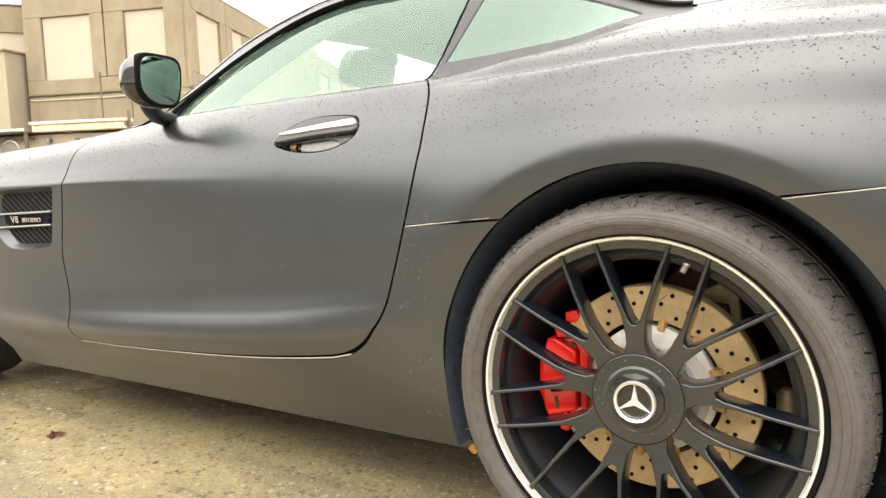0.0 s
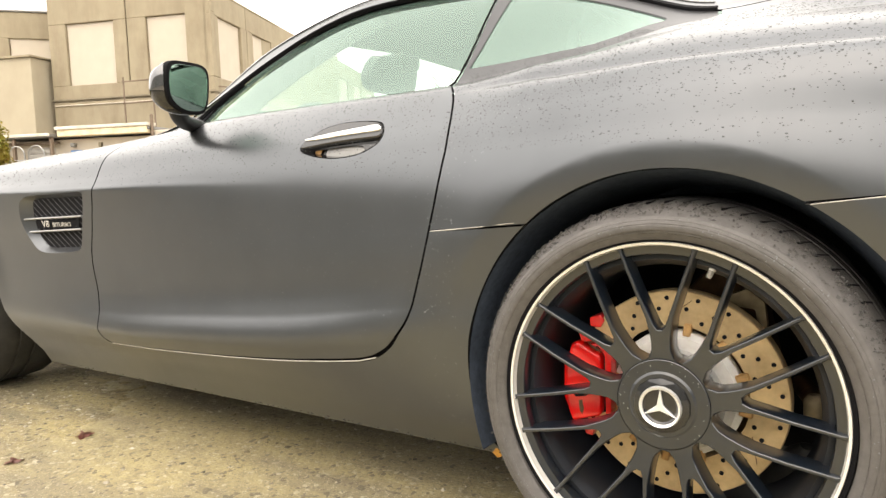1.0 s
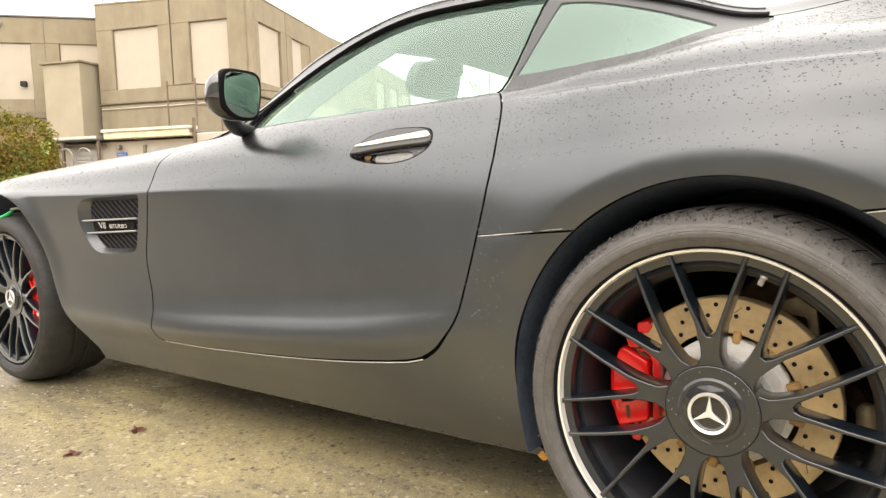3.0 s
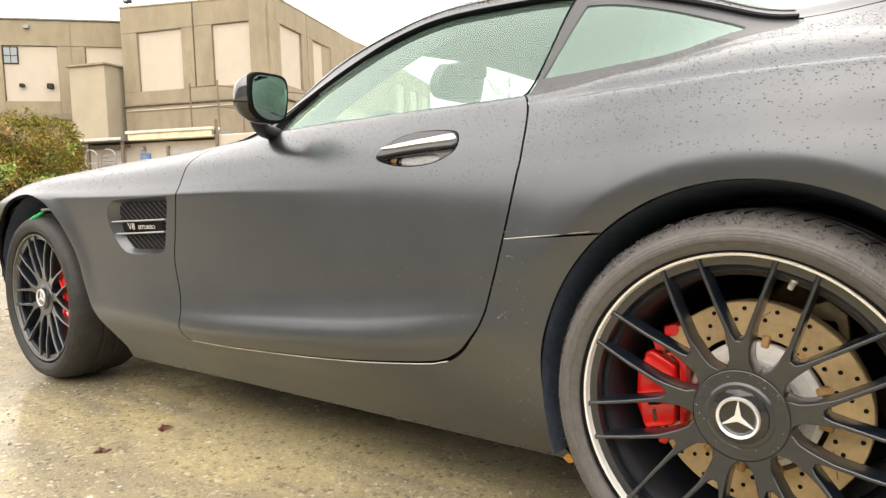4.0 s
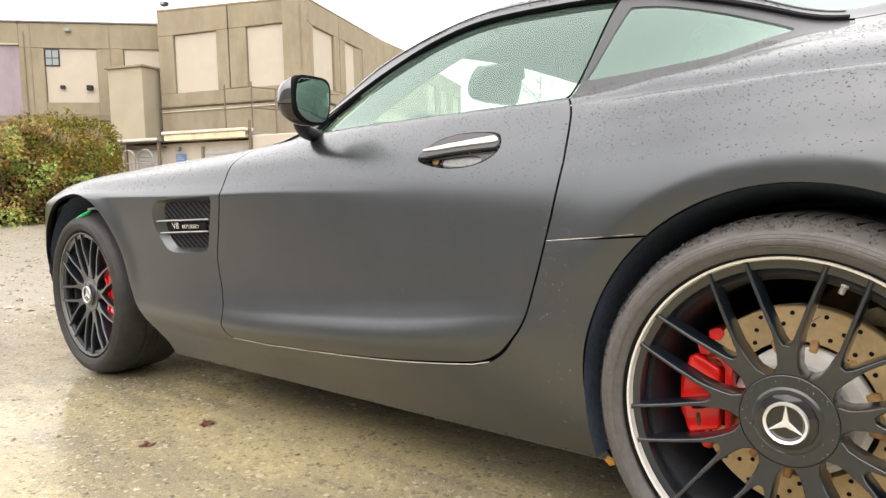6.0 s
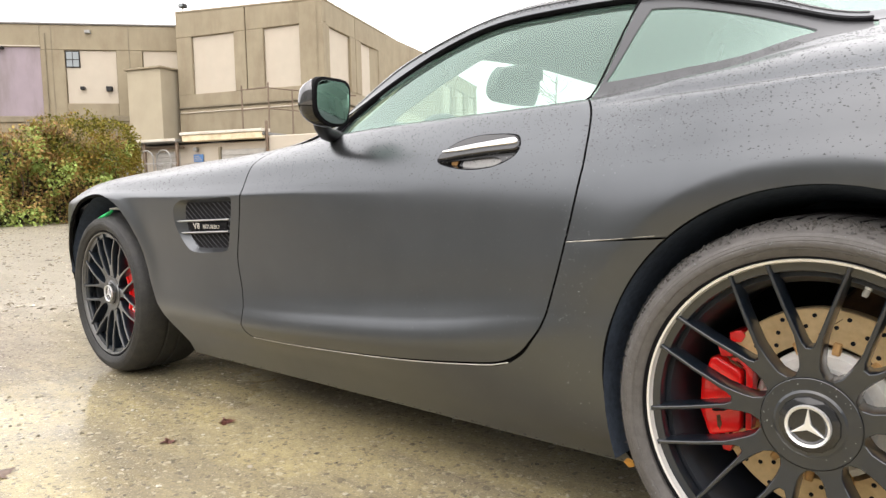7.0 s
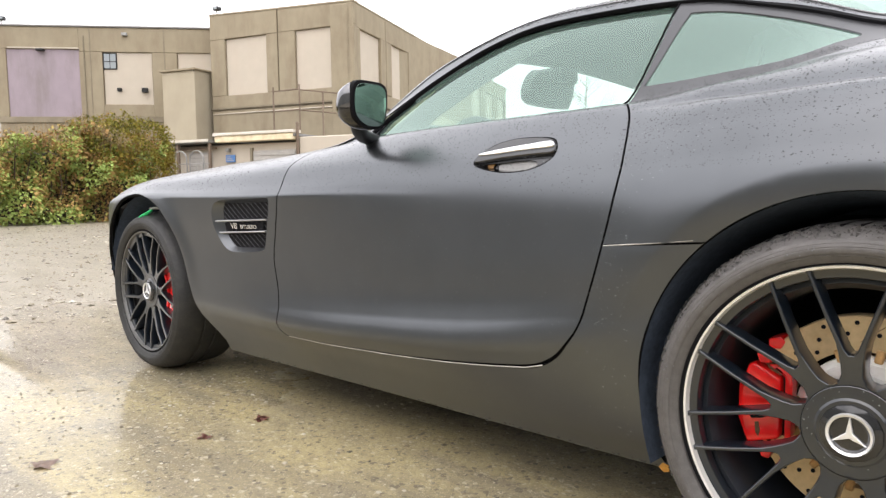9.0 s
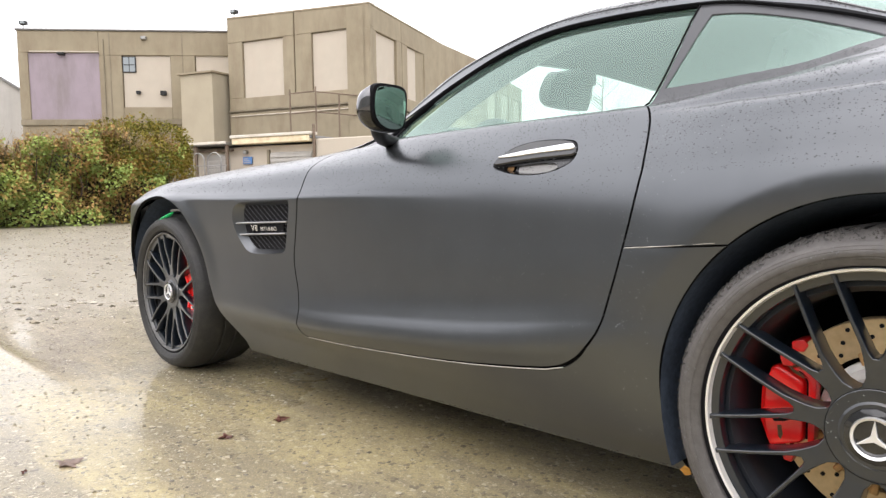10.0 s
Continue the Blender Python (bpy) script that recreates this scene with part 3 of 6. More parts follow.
# wing and skirt in one, from the nose to the rear arch
side_loop = ([(-3.25, .0)] + [(front_arch[0][0] - .02, .0)] + front_arch + [(front_arch[-1][0], .0), (-.36, .0)] + rear_arch[:cut_a + 1]
             + rear_edge[rear_at_seam:] + sill_edge[1:-1] + front_edge + [(-1.6, .872), (-2.2, .862), (-2.9, .85), (-3.25, .82)])
for k in (False, True):
    part("wing_and_skirt", panel_mesh("wing_and_skirt", side_loop, holes=[] if k else [vent_loop], hole_gap=0.0, mirror=k, material=PAINT, step=.02 if k else .014, ridges=() if k else CREASE + RIDGE + FLARE), None, car)
HANDLE = [(-0.833, 0.646), (-0.821, 0.674), (-0.789, 0.699), (-0.737, 0.711), (-0.673, 0.71), (-0.625, 0.702), (-0.609, 0.682), (-0.610, 0.655), (-0.639, 0.636), (-0.682, 0.624), (-0.737, 0.621), (-0.792, 0.629)]
handle_loop = rounded(HANDLE, 5)
doors = [part("door", panel_mesh("door", door_loop, holes=[] if k else [handle_loop], mirror=k, material=PAINT, step=.02 if k else .014, ridges=() if k else CREASE + RIDGE), None, car) for k in (False, True)]
quarter_loop = (rear_edge[:rear_at_seam + 1] + rear_arch[cut_a:cut_b + 1] + [(.33, .516), (.6, .54), (.915, .55), (.915, 1.09), (.3, 1.09), (.16, 1.087), (.02, 1.088), (.026, 1.03), (.004, .982), (-.1, .913), (-.2, .893), (-.38, .872)])
SHOULDER = [[(x, s) for x in np.arange(-.44, .88, .012)] for s in (.722, .734, .743, .752, .761, .77, .78, .80, .83, .85)]
both("rear_quarter_panel", car, PAINT, quarter_loop, step=.014, ridges=FLARE + SHOULDER)
bumper_loop = rear_arch[cut_b:] + [(rear_arch[-1][0] + .01, .0), (.915, .0), (.915, .55), (.6, .54), (.33, .516)]
both("rear_bumper_side", car, PAINT, bumper_loop, ridges=FLARE)
both("front_bumper_side", car, PAINT, [(-3.60, .0), (-3.25, .0), (-3.25, .82), (-3.60, .80)])


def end_cap(name, x, bulge, label):
    """Closes the body's end across its width with a rounded cap."""
    sg = np.linspace(0, SIG[-1], 60)
    p = skin(np.full_like(sg, x), sg)
    loop = np.concatenate([p, p[-2:0:-1] * (1, -1, 1)])
    mid = loop.mean(0)
    vs, fs, n = [], [], len(loop)
    for k in range(9):
        u = k / 9
        q = mid + (loop - mid) * (1 - u ** 1.6)
        q[:, 0] = x + bulge * math.sin(u * math.pi / 2)
        vs += q.tolist()
    vs.append([x + bulge, 0, mid[2]])
    for k in range(8):
        fs += [(k * n + i, k * n + (i + 1) % n, (k + 1) * n + (i + 1) % n, (k + 1) * n + i) for i in range(n)]
    fs += [(8 * n + i, 8 * n + (i + 1) % n, 9 * n) for i in range(n)]
    bm = bmesh.new()
    bm.from_mesh(mesh_of(name, vs, fs))
    bmesh.ops.recalc_face_normals(bm, faces=bm.faces[:])
    return part(name, smooth_bm(bm, 60), PAINT, car, label)


end_cap("front_bumper", -3.597, -.05, "")
end_cap("rear_bumper", .912, .06, "")

# upper body, both sides in one piece
TOP = SIG[-1]
part("bonnet", panel_mesh("bonnet", [(-3.6, .806), (-3.25, .826), (-2.9, .856), (-2.2, .868), (-1.6, .878), (-1.56, .95), (-1.53, 1.06), (-1.60, 1.3), (-1.70, TOP), (-3.6, TOP)], whole=True, material=PAINT, gap=.002, thick=.003), None, car)
rail_loop = [(-1.575, 1.01), (-1.45, 1.06), (-1.3, 1.084), (-1.2, 1.103), (-1.08, 1.112), (-.94, 1.117), (-.8, 1.119), (-.6, 1.117), (-.45, 1.108), (-.2, 1.108), (-.05, 1.108), (.02, 1.092), (.16, 1.092), (.12, 1.148), (-.3, 1.16), (-.95, 1.16), (-1.25, 1.15), (-1.5, 1.13)]
both("roof_rail", car, PAINT, rail_loop, gap=0.0, thick=.004)
part("roof", panel_mesh("roof", [(-.98, 1.163), (-.3, 1.163), (-.24, 1.3), (-.22, TOP), (-1.0, TOP), (-.99, 1.4)], whole=True, material=PAINT, gap=.001), None, car)
GLASS = glass("green_tinted_glass", (0.80, 0.93, 0.86), veil=0.12)
DIM_GLASS = glass("dark_tinted_glass", (0.45, 0.56, 0.51), veil=0.17)
part("windscreen", panel_mesh("windscreen", [(-1.49, 1.135), (-1.25, 1.155), (-.985, 1.166), (-.995, 1.4), (-1.005, TOP), (-1.695, TOP), (-1.59, 1.3)], whole=True, material=GLASS, gap=.001, thick=.005, sink=.004), None, car)
part("rear_window", panel_mesh("rear_window", [(-.22, 1.165), (.12, 1.15), (.45, 1.2), (.52, 1.4), (.54, TOP), (-.21, TOP), (-.225, 1.3)], whole=True, material=DIM_GLASS, gap=.001, thick=.005, sink=.004), None, car)
part("tailgate", panel_mesh("tailgate", [(.165, 1.095), (.915, 1.095), (.915, TOP), (.545, TOP), (.525, 1.4), (.455, 1.2), (.13, 1.147)], whole=True, material=PAINT, gap=.002), None, car)
WIN = [(-1.375, .875), (-1.09, .866), (-.8, .862), (-.56, .862), (-.493, .866), (-.474, .99), (-.460, 1.107), (-.6, 1.116), (-.8, 1.116), (-.95, 1.113), (-1.1, 1.108), (-1.20, 1.094), (-1.345, 1.047), (-1.372, .95)]
both("door_window", car, GLASS, WIN, gap=0.0, thick=.004, sink=.012)
both("mirror_sail", car, PAINT, [(-1.57, .868), (-1.362, .868), (-1.365, .93), (-1.345, 1.03), (-1.27, 1.072), (-1.28, 1.080), (-1.45, 1.055), (-1.575, 1.012)], gap=.0, sink=.006)
QG = [(-.468, .938), (-.44, 1.02), (-.421, 1.074), (-.32, 1.076), (-.2, 1.070), (-.11, 1.054), (-.074, 1.030), (-.082, 1.0), (-.165, .938), (-.3, .934)]
qg_loop = rounded(QG, 4, keep=(0, 2))
quarter_trim_loop = [(-.489, .866), (-.38, .874), (-.2, .895), (-.1, .915), (.0, .984), (.022, 1.03), (.014, 1.088), (-.06, 1.108), (-.2, 1.106), (-.45, 1.106), (-.456, 1.106), (-.470, .99)]
TRIM = mat("satin_grey_window_surround", (0.060, 0.061, 0.065), 0.36, 0.4, grain=(14, 0.1))
both("quarter_window_surround", car, TRIM, quarter_trim_loop, holes=[qg_loop], gap=.0005, sink=.002)
both("quarter_window", car, DIM_GLASS, qg_loop, gap=0.0, thick=.004, sink=.005)

# dark structure behind the gaps
inner = [(-3.0, .74)] + [(x + .012, min(s + .012, 1)) for x, s in front_arch if x > FRONT_HUB[0] or s > .45] + [(front_arch[-1][0] + .01, .02), (-.37, .02)] + [(x * 1.02, s + .012) for x, s in rear_arch] + [(.45, .02), (.9, .05), (.9, .86), (.1, .9), (-.2, .868), (-.5, .855), (-1.55, .86), (-3.0, .82)]
both("inner_shell", car, DARK, inner, gap=0.0, sink=.02, thick=0.0, step=.04)
part("floor_pan", box_bm(-2.0, -.40, -.82, .82, .17, .20, .01), DARK, car)
part("undertray", box_bm(-3.3, .8, -.52, .52, .155, .20, .01), DARK, car)


# ---- wheels ----
BOBBIN = mat("rust_tinted_bobbin", (0.62, 0.38, 0.16), 0.6, 0.3, grain=(90, 0.4))


def spoke_bm(outline, k):
    """A forked arm: a narrow flat face, chamfered shoulders and flanks that widen towards the back; it dips towards the hub."""
    pts = np.array(outline)
    turn_sign = 1 if area(pts) > 0 else -1
    t = np.roll(pts, -1, 0) - np.roll(pts, 1, 0)
    t /= np.maximum(np.linalg.norm(t, axis=1, keepdims=True), 1e-9)
    nrm = np.stack([-t[:, 1], t[:, 0]], 1) * turn_sign
    bm = bmesh.new()
    rings = []
    for y, d in ((.0062, .0026), (.0072, .0014), (.0110, .0), (.030, -.0009), (.044, -.0012)):
        ring = []
        for p in pts + nrm * d * k:
            r = math.hypot(p[0], p[1]) / k
            dip = .014 * max(0, min(1, (.2 - r) / .12)) - .002
            ring.append(bm.verts.new((p[0], y + dip, p[1])))
        rings.append(ring)
    m = len(pts)
    for a, b in zip(rings, rings[1:]):
        for i in range(m):
            bm.faces.new((a[i], a[(i + 1) % m], b[(i + 1) % m], b[i]))
    bm.faces.new(rings[0])
    bm.faces.new(rings[-1])
    bmesh.ops.recalc_face_normals(bm, faces=bm.faces[:])
    bmesh.ops.triangulate(bm, faces=[f for f in bm.faces if len(f.verts) > 4])
    return smooth_bm(bm, 24)


def wheel(hub_x, hub_z, side, tyre_r, lip_r, turn, lip_y=-.955, stout=1.0):
    """A wheel whose axle lies along y; the outer face looks to -y."""
    k = lip_r / .275
    root = part("wheel", spin([(.058 * k, .03), (.058 * k, .20), (.04, .20), (.04, .03)], 48), BARREL, car)
    m = pose(hub_x, lip_y * side, hub_z + (.005 if hub_x > -1 else 0.0), 0, 0, 0 if side > 0 else 180)
    root.matrix_local = m
    d, sag = tyre_r, (.005 if hub_x > -1 else 0.0)
    tyre_profile = [(lip_r + .003, .008), (lip_r + .0055, -.002), (lip_r + .012, -.008)]
    a0, a1 = lip_r + .012, d - .025
    for step_no in range(1, 40):
        u = step_no / 40
        bulge = -.008 - .0075 * math.sin(math.pi * min(1, u * 1.05))
        tyre_profile.append((a0 + (a1 - a0) * u, bulge + (.0012 if step_no in (9, 10, 24, 31, 32) else .0004 * (step_no % 2))))
    tyre_profile += [(d - .024, -.005), (d - .017, .004), (d - .011, .017), (d - .006, .034), (d - .002, .056), (d, .075), (d, .085), (d - .006, .088), (d - .006, .096), (d, .099), (d, .14), (d - .006, .143), (d - .006, .151), (d, .154), (d, .20), (d - .004, .25), (d - .012, .268), (d - .03, .28), (lip_r + .02, .278), (lip_r, .262), (lip_r - .01, .25), (lip_r - .01, .03)]
    # front tyre and rim lip are coloured darker than the rear ones
    tyre = part("tyre", spin(tyre_profile, 144, sharp=60), RUBBER if hub_x > -1 else RUBBER_DARK, root)
    tyre.location.z = -sag
    if side > 0:
        # worn rubber crumbs and picked-up grit on the shoulder, moulded bars on the sidewall
        r = np.random.default_rng(int(d * 1000))
        vs, fs = [], []
        for crumb in range(3400 if hub_x > -1 else 900):
            a = r.uniform(0, 6.283)
            u = r.random()
            u = min(1.0, u)
            rad, y = d - .004 - .018 * u ** 1.2, .040 - .042 * u ** .8 + r.normal(0, .003)
            q = np.array([(1, 0, 0), (-.6, .8, 0), (-.5, -.9, .1), (0, 0, 1.1)]) * r.uniform(.0007, .0034 if hub_x > -1 else .002) * (1 + .5 * r.standard_normal((4, 3)).clip(-1, 1))
            c = np.array([rad * math.sin(a), y, rad * math.cos(a)])
            fs += [tuple(len(vs) + i for i in f) for f in ((0, 1, 2), (0, 3, 1), (1, 3, 2), (2, 3, 0))]
            vs += (q + c).tolist()
        tagged(part("rubber_crumb", mesh_of("rubber_crumb", vs, fs, TREAD, smooth=False), None, tyre, "torn rubber crumbs and grit on the tyre shoulder"), kind="stuff")
        for a, ln in ((-6, 5), (3, 3), (9, 4), (-20, 4), (140, 6), (150, 3), (215, 5)):
            bm2 = bmesh.new()
            rr0 = lip_r + .016
            for rr1 in (rr0, rr0 + .0035):
                ring = [[bm2.verts.new((q2 * math.sin(radians(a + ln * t / 6)), -.0105 - .0012 * (q2 - lip_r) / .02, q2 * math.cos(radians(a + ln * t / 6)))) for t in range(7)] for q2 in (rr1, rr1 + .0016)]
                for t in range(6):
                    bm2.faces.new((ring[0][t], ring[0][t + 1], ring[1][t + 1], ring[1][t]))
            bmesh.ops.solidify(bm2, geom=bm2.faces[:], thickness=.001)
            part("moulded_bar", bm2, TREAD, tyre)
    # cross grooves in the shoulder of the tread
    sipes = bmesh.new()
    for n in range(72 if hub_x > -1 else 0):
        cut = box_bm(-.0015, .0015, .030, .085, -.002, .0010)
        for v in cut.verts:
            v.co.x += (v.co.y - .03) * .25
            v.co.z += d - .0045 + .004 * (v.co.y - .03) / .055
        merge(sipes, cut, Matrix.Rotation(radians(5 * n), 4, "Y"))
    if hub_x > -1:
        tagged(part("tread_groove", sipes, SEAL, tyre), kind="stuff")
    part("bead_ring", spin([(lip_r - .004, .006), (lip_r - .0025, -.001), (lip_r + .0035, -.003), (lip_r + .006, .001), (lip_r + .006, .012), (lip_r - .004, .012)], 120), SEAL, root, "black gap ring between rim and tyre")
    part("rim_lip", spin([(lip_r - .0084, .004), (lip_r - .0079, -.0015), (lip_r - .004, -.003), (lip_r - .0028, .002), (lip_r - .004, .012), (lip_r - .011, .012)], 120), LIP if hub_x > -1 else LIP_DARK, root, "machined bright rim edge")
    well = .047 if hub_x > -1 else .036
    part("flange", spin([(lip_r - .008, .008), (lip_r - .010, .0095), (lip_r - .0235, .012), (lip_r - .0245, .014), (lip_r - .0255, .032), (lip_r - .010, .036), (lip_r - .008, .012)], 96), WHEEL, root)
    part("barrel", spin([(lip_r - .020, .0365), (lip_r - .026, .0340), (lip_r - .0345, .0325), (lip_r - well + .006, .046), (lip_r - well + .001, .056), (lip_r - well, .25), (lip_r - .02, .255), (lip_r - .012, .25), (lip_r - .012, .045)], 96), BARREL, root)
    # nine forked arms
    e = np.array([.0532, .143]) / .1526
    q = np.array([e[1], -e[0]])
    right = []
    for tau, half in ((.154, .0060), (.145, .0042), (.08, .0042), (.03, .0048)):
        right.append(np.array([.008, .118]) + e * tau + q * half * stout)
    inner_edge = []
    for tau, half in ((.016, .0048), (.08, .0042), (.145, .0042), (.154, .0060)):
        inner_edge.append(np.array([.008, .118]) + e * tau - q * half * stout)
    rside = [(.034, .066), (.0215, .079), (.0165, .092), (.0170, .108), (.0192, .124)] + [tuple(p) for p in right[::-1]]
    rin = [tuple(p) for p in inner_edge[::-1]]
    outline = rside + rin + [(.0035, .1265), (-.0035, .1265)] + [(-x, z) for x, z in rin[::-1]] + [(-x, z) for x, z in rside[::-1]]
    outline = [(x * k, z * k) for x, z in outline]
    bm = spoke_bm(outline, k)
    arm_mesh = None
    for n in range(9):
        if arm_mesh is None:
            ob = part("spoke", bm, WHEEL, root)
            arm_mesh = ob.data
        else:
            ob = part("spoke", arm_mesh, None, root)
        ob.matrix_local = pose(0, 0, 0, 0, turn + 40 * n, 0)
    part("hub", spin([(.0, .014), (.052 * k, .014), (.056 * k, .0165), (.0745 * k, .0165), (.0757 * k, .0175), (.0765 * k, .022), (.078 * k, .03), (.078 * k, .07), (0.0, .07)], 72, closed=False), WHEEL, root)
    part("hub_groove", spin([(.0756 * k, .0174), (.0768 * k, .0174), (.0768 * k, .022), (.0756 * k, .022)], 72), SEAL, root)
    cap = part("hub_cap", spin([(.0, .006), (.026, .006), (.029, .004), (.036, .006), (.046, .010), (.048, .016), (.048, .03)], 14, closed=False, sharp=20), GLOSS, root)
    part("badge_ring", spin([(.0295, .001), (.0335, -.001), (.0350, .003), (.0345, .008), (.029, .008)], 64), BADGE, cap, "chrome ring on the hub cap")
    star = []
    for n in range(6):
        a, r = radians(60 * n), (.0305 if n % 2 == 0 else .0058)
        star.append((r * math.sin(a), r * math.cos(a)))
    part("badge", prism(star, .001, .008, .0008, 1), BADGE, cap, "plain three-armed chrome badge")
    return root


def brakes(hub_x, hub_z, side, radius, depth, lip_y=-.955):
    """Disc and caliper; depth is how far they lie behind the wheel's lip."""
    root = part("brake_disc", spin([(radius * .66, depth), (radius - .002, depth), (radius, depth + .003), (radius, depth + .03), (radius * .66, depth + .03)], 96), DISC, car, "bronze-tinted drilled brake disc")
    root.matrix_local = pose(hub_x, lip_y * side, hub_z, 0, 0, 0 if side > 0 else 180)
    part("disc_hat", spin([(.0, depth - .03), (radius * .40, depth - .03), (radius * .405, depth - .0285), (radius * .43, depth - .0285), (radius * .435, depth - .03), (radius * .48, depth - .03), (radius * .51, depth - .024), (radius * .55, depth - .004), (radius * .61, depth - .002), (radius * .61, depth + .02), (0, depth + .02)], 72, closed=False), STEEL, root, "bare metal disc hat")
    if side > 0:
        h = bmesh.new()
        bmesh.ops.create_cone(h, cap_ends=True, segments=10, radius1=.0038, radius2=.0038, depth=.002)
        h.transform(Matrix.Rotation(radians(90), 4, "X"))
        first = None
        for n in range(20):
            for r, off in ((.73, 0), (.83, .33), (.93, .66)):
                a = 2 * math.pi * (n + off) / 20
                if first is None:
                    ob = part("drilled_hole", h, DARK, root)
                    first = ob.data
                else:
                    ob = part("drilled_hole", first, None, root)
                ob.location = (radius * r * math.sin(a), depth - .0006, radius * r * math.cos(a))
        slot = None
        for n in range(3):
            if slot is None:
                ob = part("groove", box_bm(-.0006, .0006, -.0006, .0006, -radius * .13, radius * .13, 0), RUST, root)
                slot = ob.data
            else:
                ob = part("groove", slot, None, root)
            a = 2 * math.pi * (n + .02) / 3
            ob.matrix_local = pose(radius * .83 * math.sin(a), depth - .0003, radius * .83 * math.cos(a), 0, math.degrees(a) + 48, 0)
        bob = None
        for n in range(12):
            a = 2 * math.pi * (n + .3) / 12
            if bob is None:
                ob = part("bobbin", box_bm(-.0065, .0065, -.008, .008, -.011, .011, .002, 1), BOBBIN, root)
                bob = ob.data
            else:
                ob = part("bobbin", bob, None, root)
            ob.matrix_local = pose(radius * .635 * math.sin(a), depth, radius * .635 * math.cos(a), 0, math.degrees(a), 0)
    return root


wheels = []
for side in (1, -1):
    wheels.append(wheel(REAR_HUB[0], REAR_HUB[1], side, .343, .275, -1.8))
    wheels.append(wheel(FRONT_HUB[0], FRONT_HUB[1], side, .334, .256, 6.0, -.942, 1.4))
    brakes(REAR_HUB[0], REAR_HUB[1], side, .182, .108)
    brakes(FRONT_HUB[0], FRONT_HUB[1], side, .195, .16, -.942)


# ---- details of the car ----
def on_skin(x, s, out=0.0):
    """The pose of a thing on the left skin: its x to the tail, its y up, its z outwards."""
    xa, sa = np.array([float(x)]), np.array([float(s)])
    p, n = Vector(skin(xa, sa)[0]), Vector(skin_normal(xa, sa)[0])
    tx = Vector(skin(xa + .01, sa)[0] - skin(xa - .01, sa)[0])
    tx = (tx - n * tx.dot(n)).normalized()
    up = n.cross(tx)
    m = Matrix((tx, up, n)).transposed().to_4x4()
    m.translation = p + n * out
    return m


def skin_tube(name, path, radius, material, parent, out=0.0, seg=8, flat=1.0, label="", mirrored=False):
    """A bar along a line of (x, s) on the skin."""
    pts = []
    for (x0, s0), (x1, s1) in zip(path, path[1:]):
        n = max(1, int(math.hypot(x1 - x0, s1 - s0) / .03))
        pts += [(x0 + (x1 - x0) * k / n, s0 + (s1 - s0) * k / n) for k in range(n)]
    pts.append(path[-1])
    a = np.array(pts)
    p = skin(a[:, 0], a[:, 1]) + skin_normal(a[:, 0], a[:, 1]) * out
    obs = [part(name, tube(p.tolist(), radius, seg, flat=flat), material, parent, label)]
    if mirrored:
        obs.append(part(name, tube((p * (1, -1, 1)).tolist(), radius, seg, flat=flat), material, parent, label))
    return obs


def ring_between(outer, inner, sink0, sink1, steps=3):
    """A turned-in surface from the loop outer to the loop inner, deeper towards the inner one."""
    n = 96
    a, b = np.asarray(outer), np.asarray(inner)

    def even(lp):
        d = np.r_[0, np.cumsum(np.linalg.norm(np.roll(lp, -1, 0) - lp, axis=1))]
        c = np.vstack([lp, lp[:1]])
        t = np.linspace(0, d[-1], n, endpoint=False)
        return np.stack([np.interp(t, d, c[:, k]) for k in range(2)], 1)
    a, b = even(a), even(b)
    shift = min(range(n), key=lambda k: ((a - np.roll(b, k, 0)) ** 2).sum())
    b = np.roll(b, shift, 0)
    vs, fs = [], []
    for k in range(steps + 1):
        u = k / steps
        q = a * (1 - u) + b * u
        depth = sink0 + (sink1 - sink0) * u
        vs += (skin(q[:, 0], q[:, 1]) - skin_normal(q[:, 0], q[:, 1]) * depth).tolist()
    for k in range(steps):
        for i in range(n):
            j = (i + 1) % n
            fs.append((k * n + i, k * n + j, (k + 1) * n + j, (k + 1) * n + i))
    return vs, fs


SATIN = mat("satin_grey_blade", (0.42, 0.42, 0.42), 0.3, 0.8, grain=(40, 0.1))
MESH = mat("dark_grey_mesh", (0.13, 0.135, 0.15), 0.3, 0.6, grain=(60, 0.1))
SILVER = mat("silver_lettering", (0.75, 0.75, 0.74), 0.25, 0.9)
PALE = mat("pale_grey_tone", (0.40, 0.38, 0.345), 0.6, grain=(100, 0.4))

# air outlet behind the front wheel
vent = part("side_vent", mesh_of("side_vent", *ring_between(vent_loop, rounded([(-1.963, .528), (-1.819, .531), (-1.685, .531), (-1.679, .522), (-1.701, .459), (-1.723, .40), (-1.735, .394), (-1.82, .393), (-1.92, .396), (-1.962, .433), (-1.978, .486)], 5), .0, .022), PAINT), None, car, "recessed air outlet with diagonal mesh")
VENT_IN = rounded([(-1.968, .533), (-1.819, .536), (-1.680, .536), (-1.672, .522), (-1.695, .459), (-1.718, .395), (-1.735, .388), (-1.82, .387), (-1.925, .390), (-1.968, .433), (-1.984, .486)], 5)
part("backing", panel_mesh("backing", VENT_IN, gap=0, thick=0, sink=.034, material=DARK), None, vent)
vent_poly = np.array(VENT_IN)
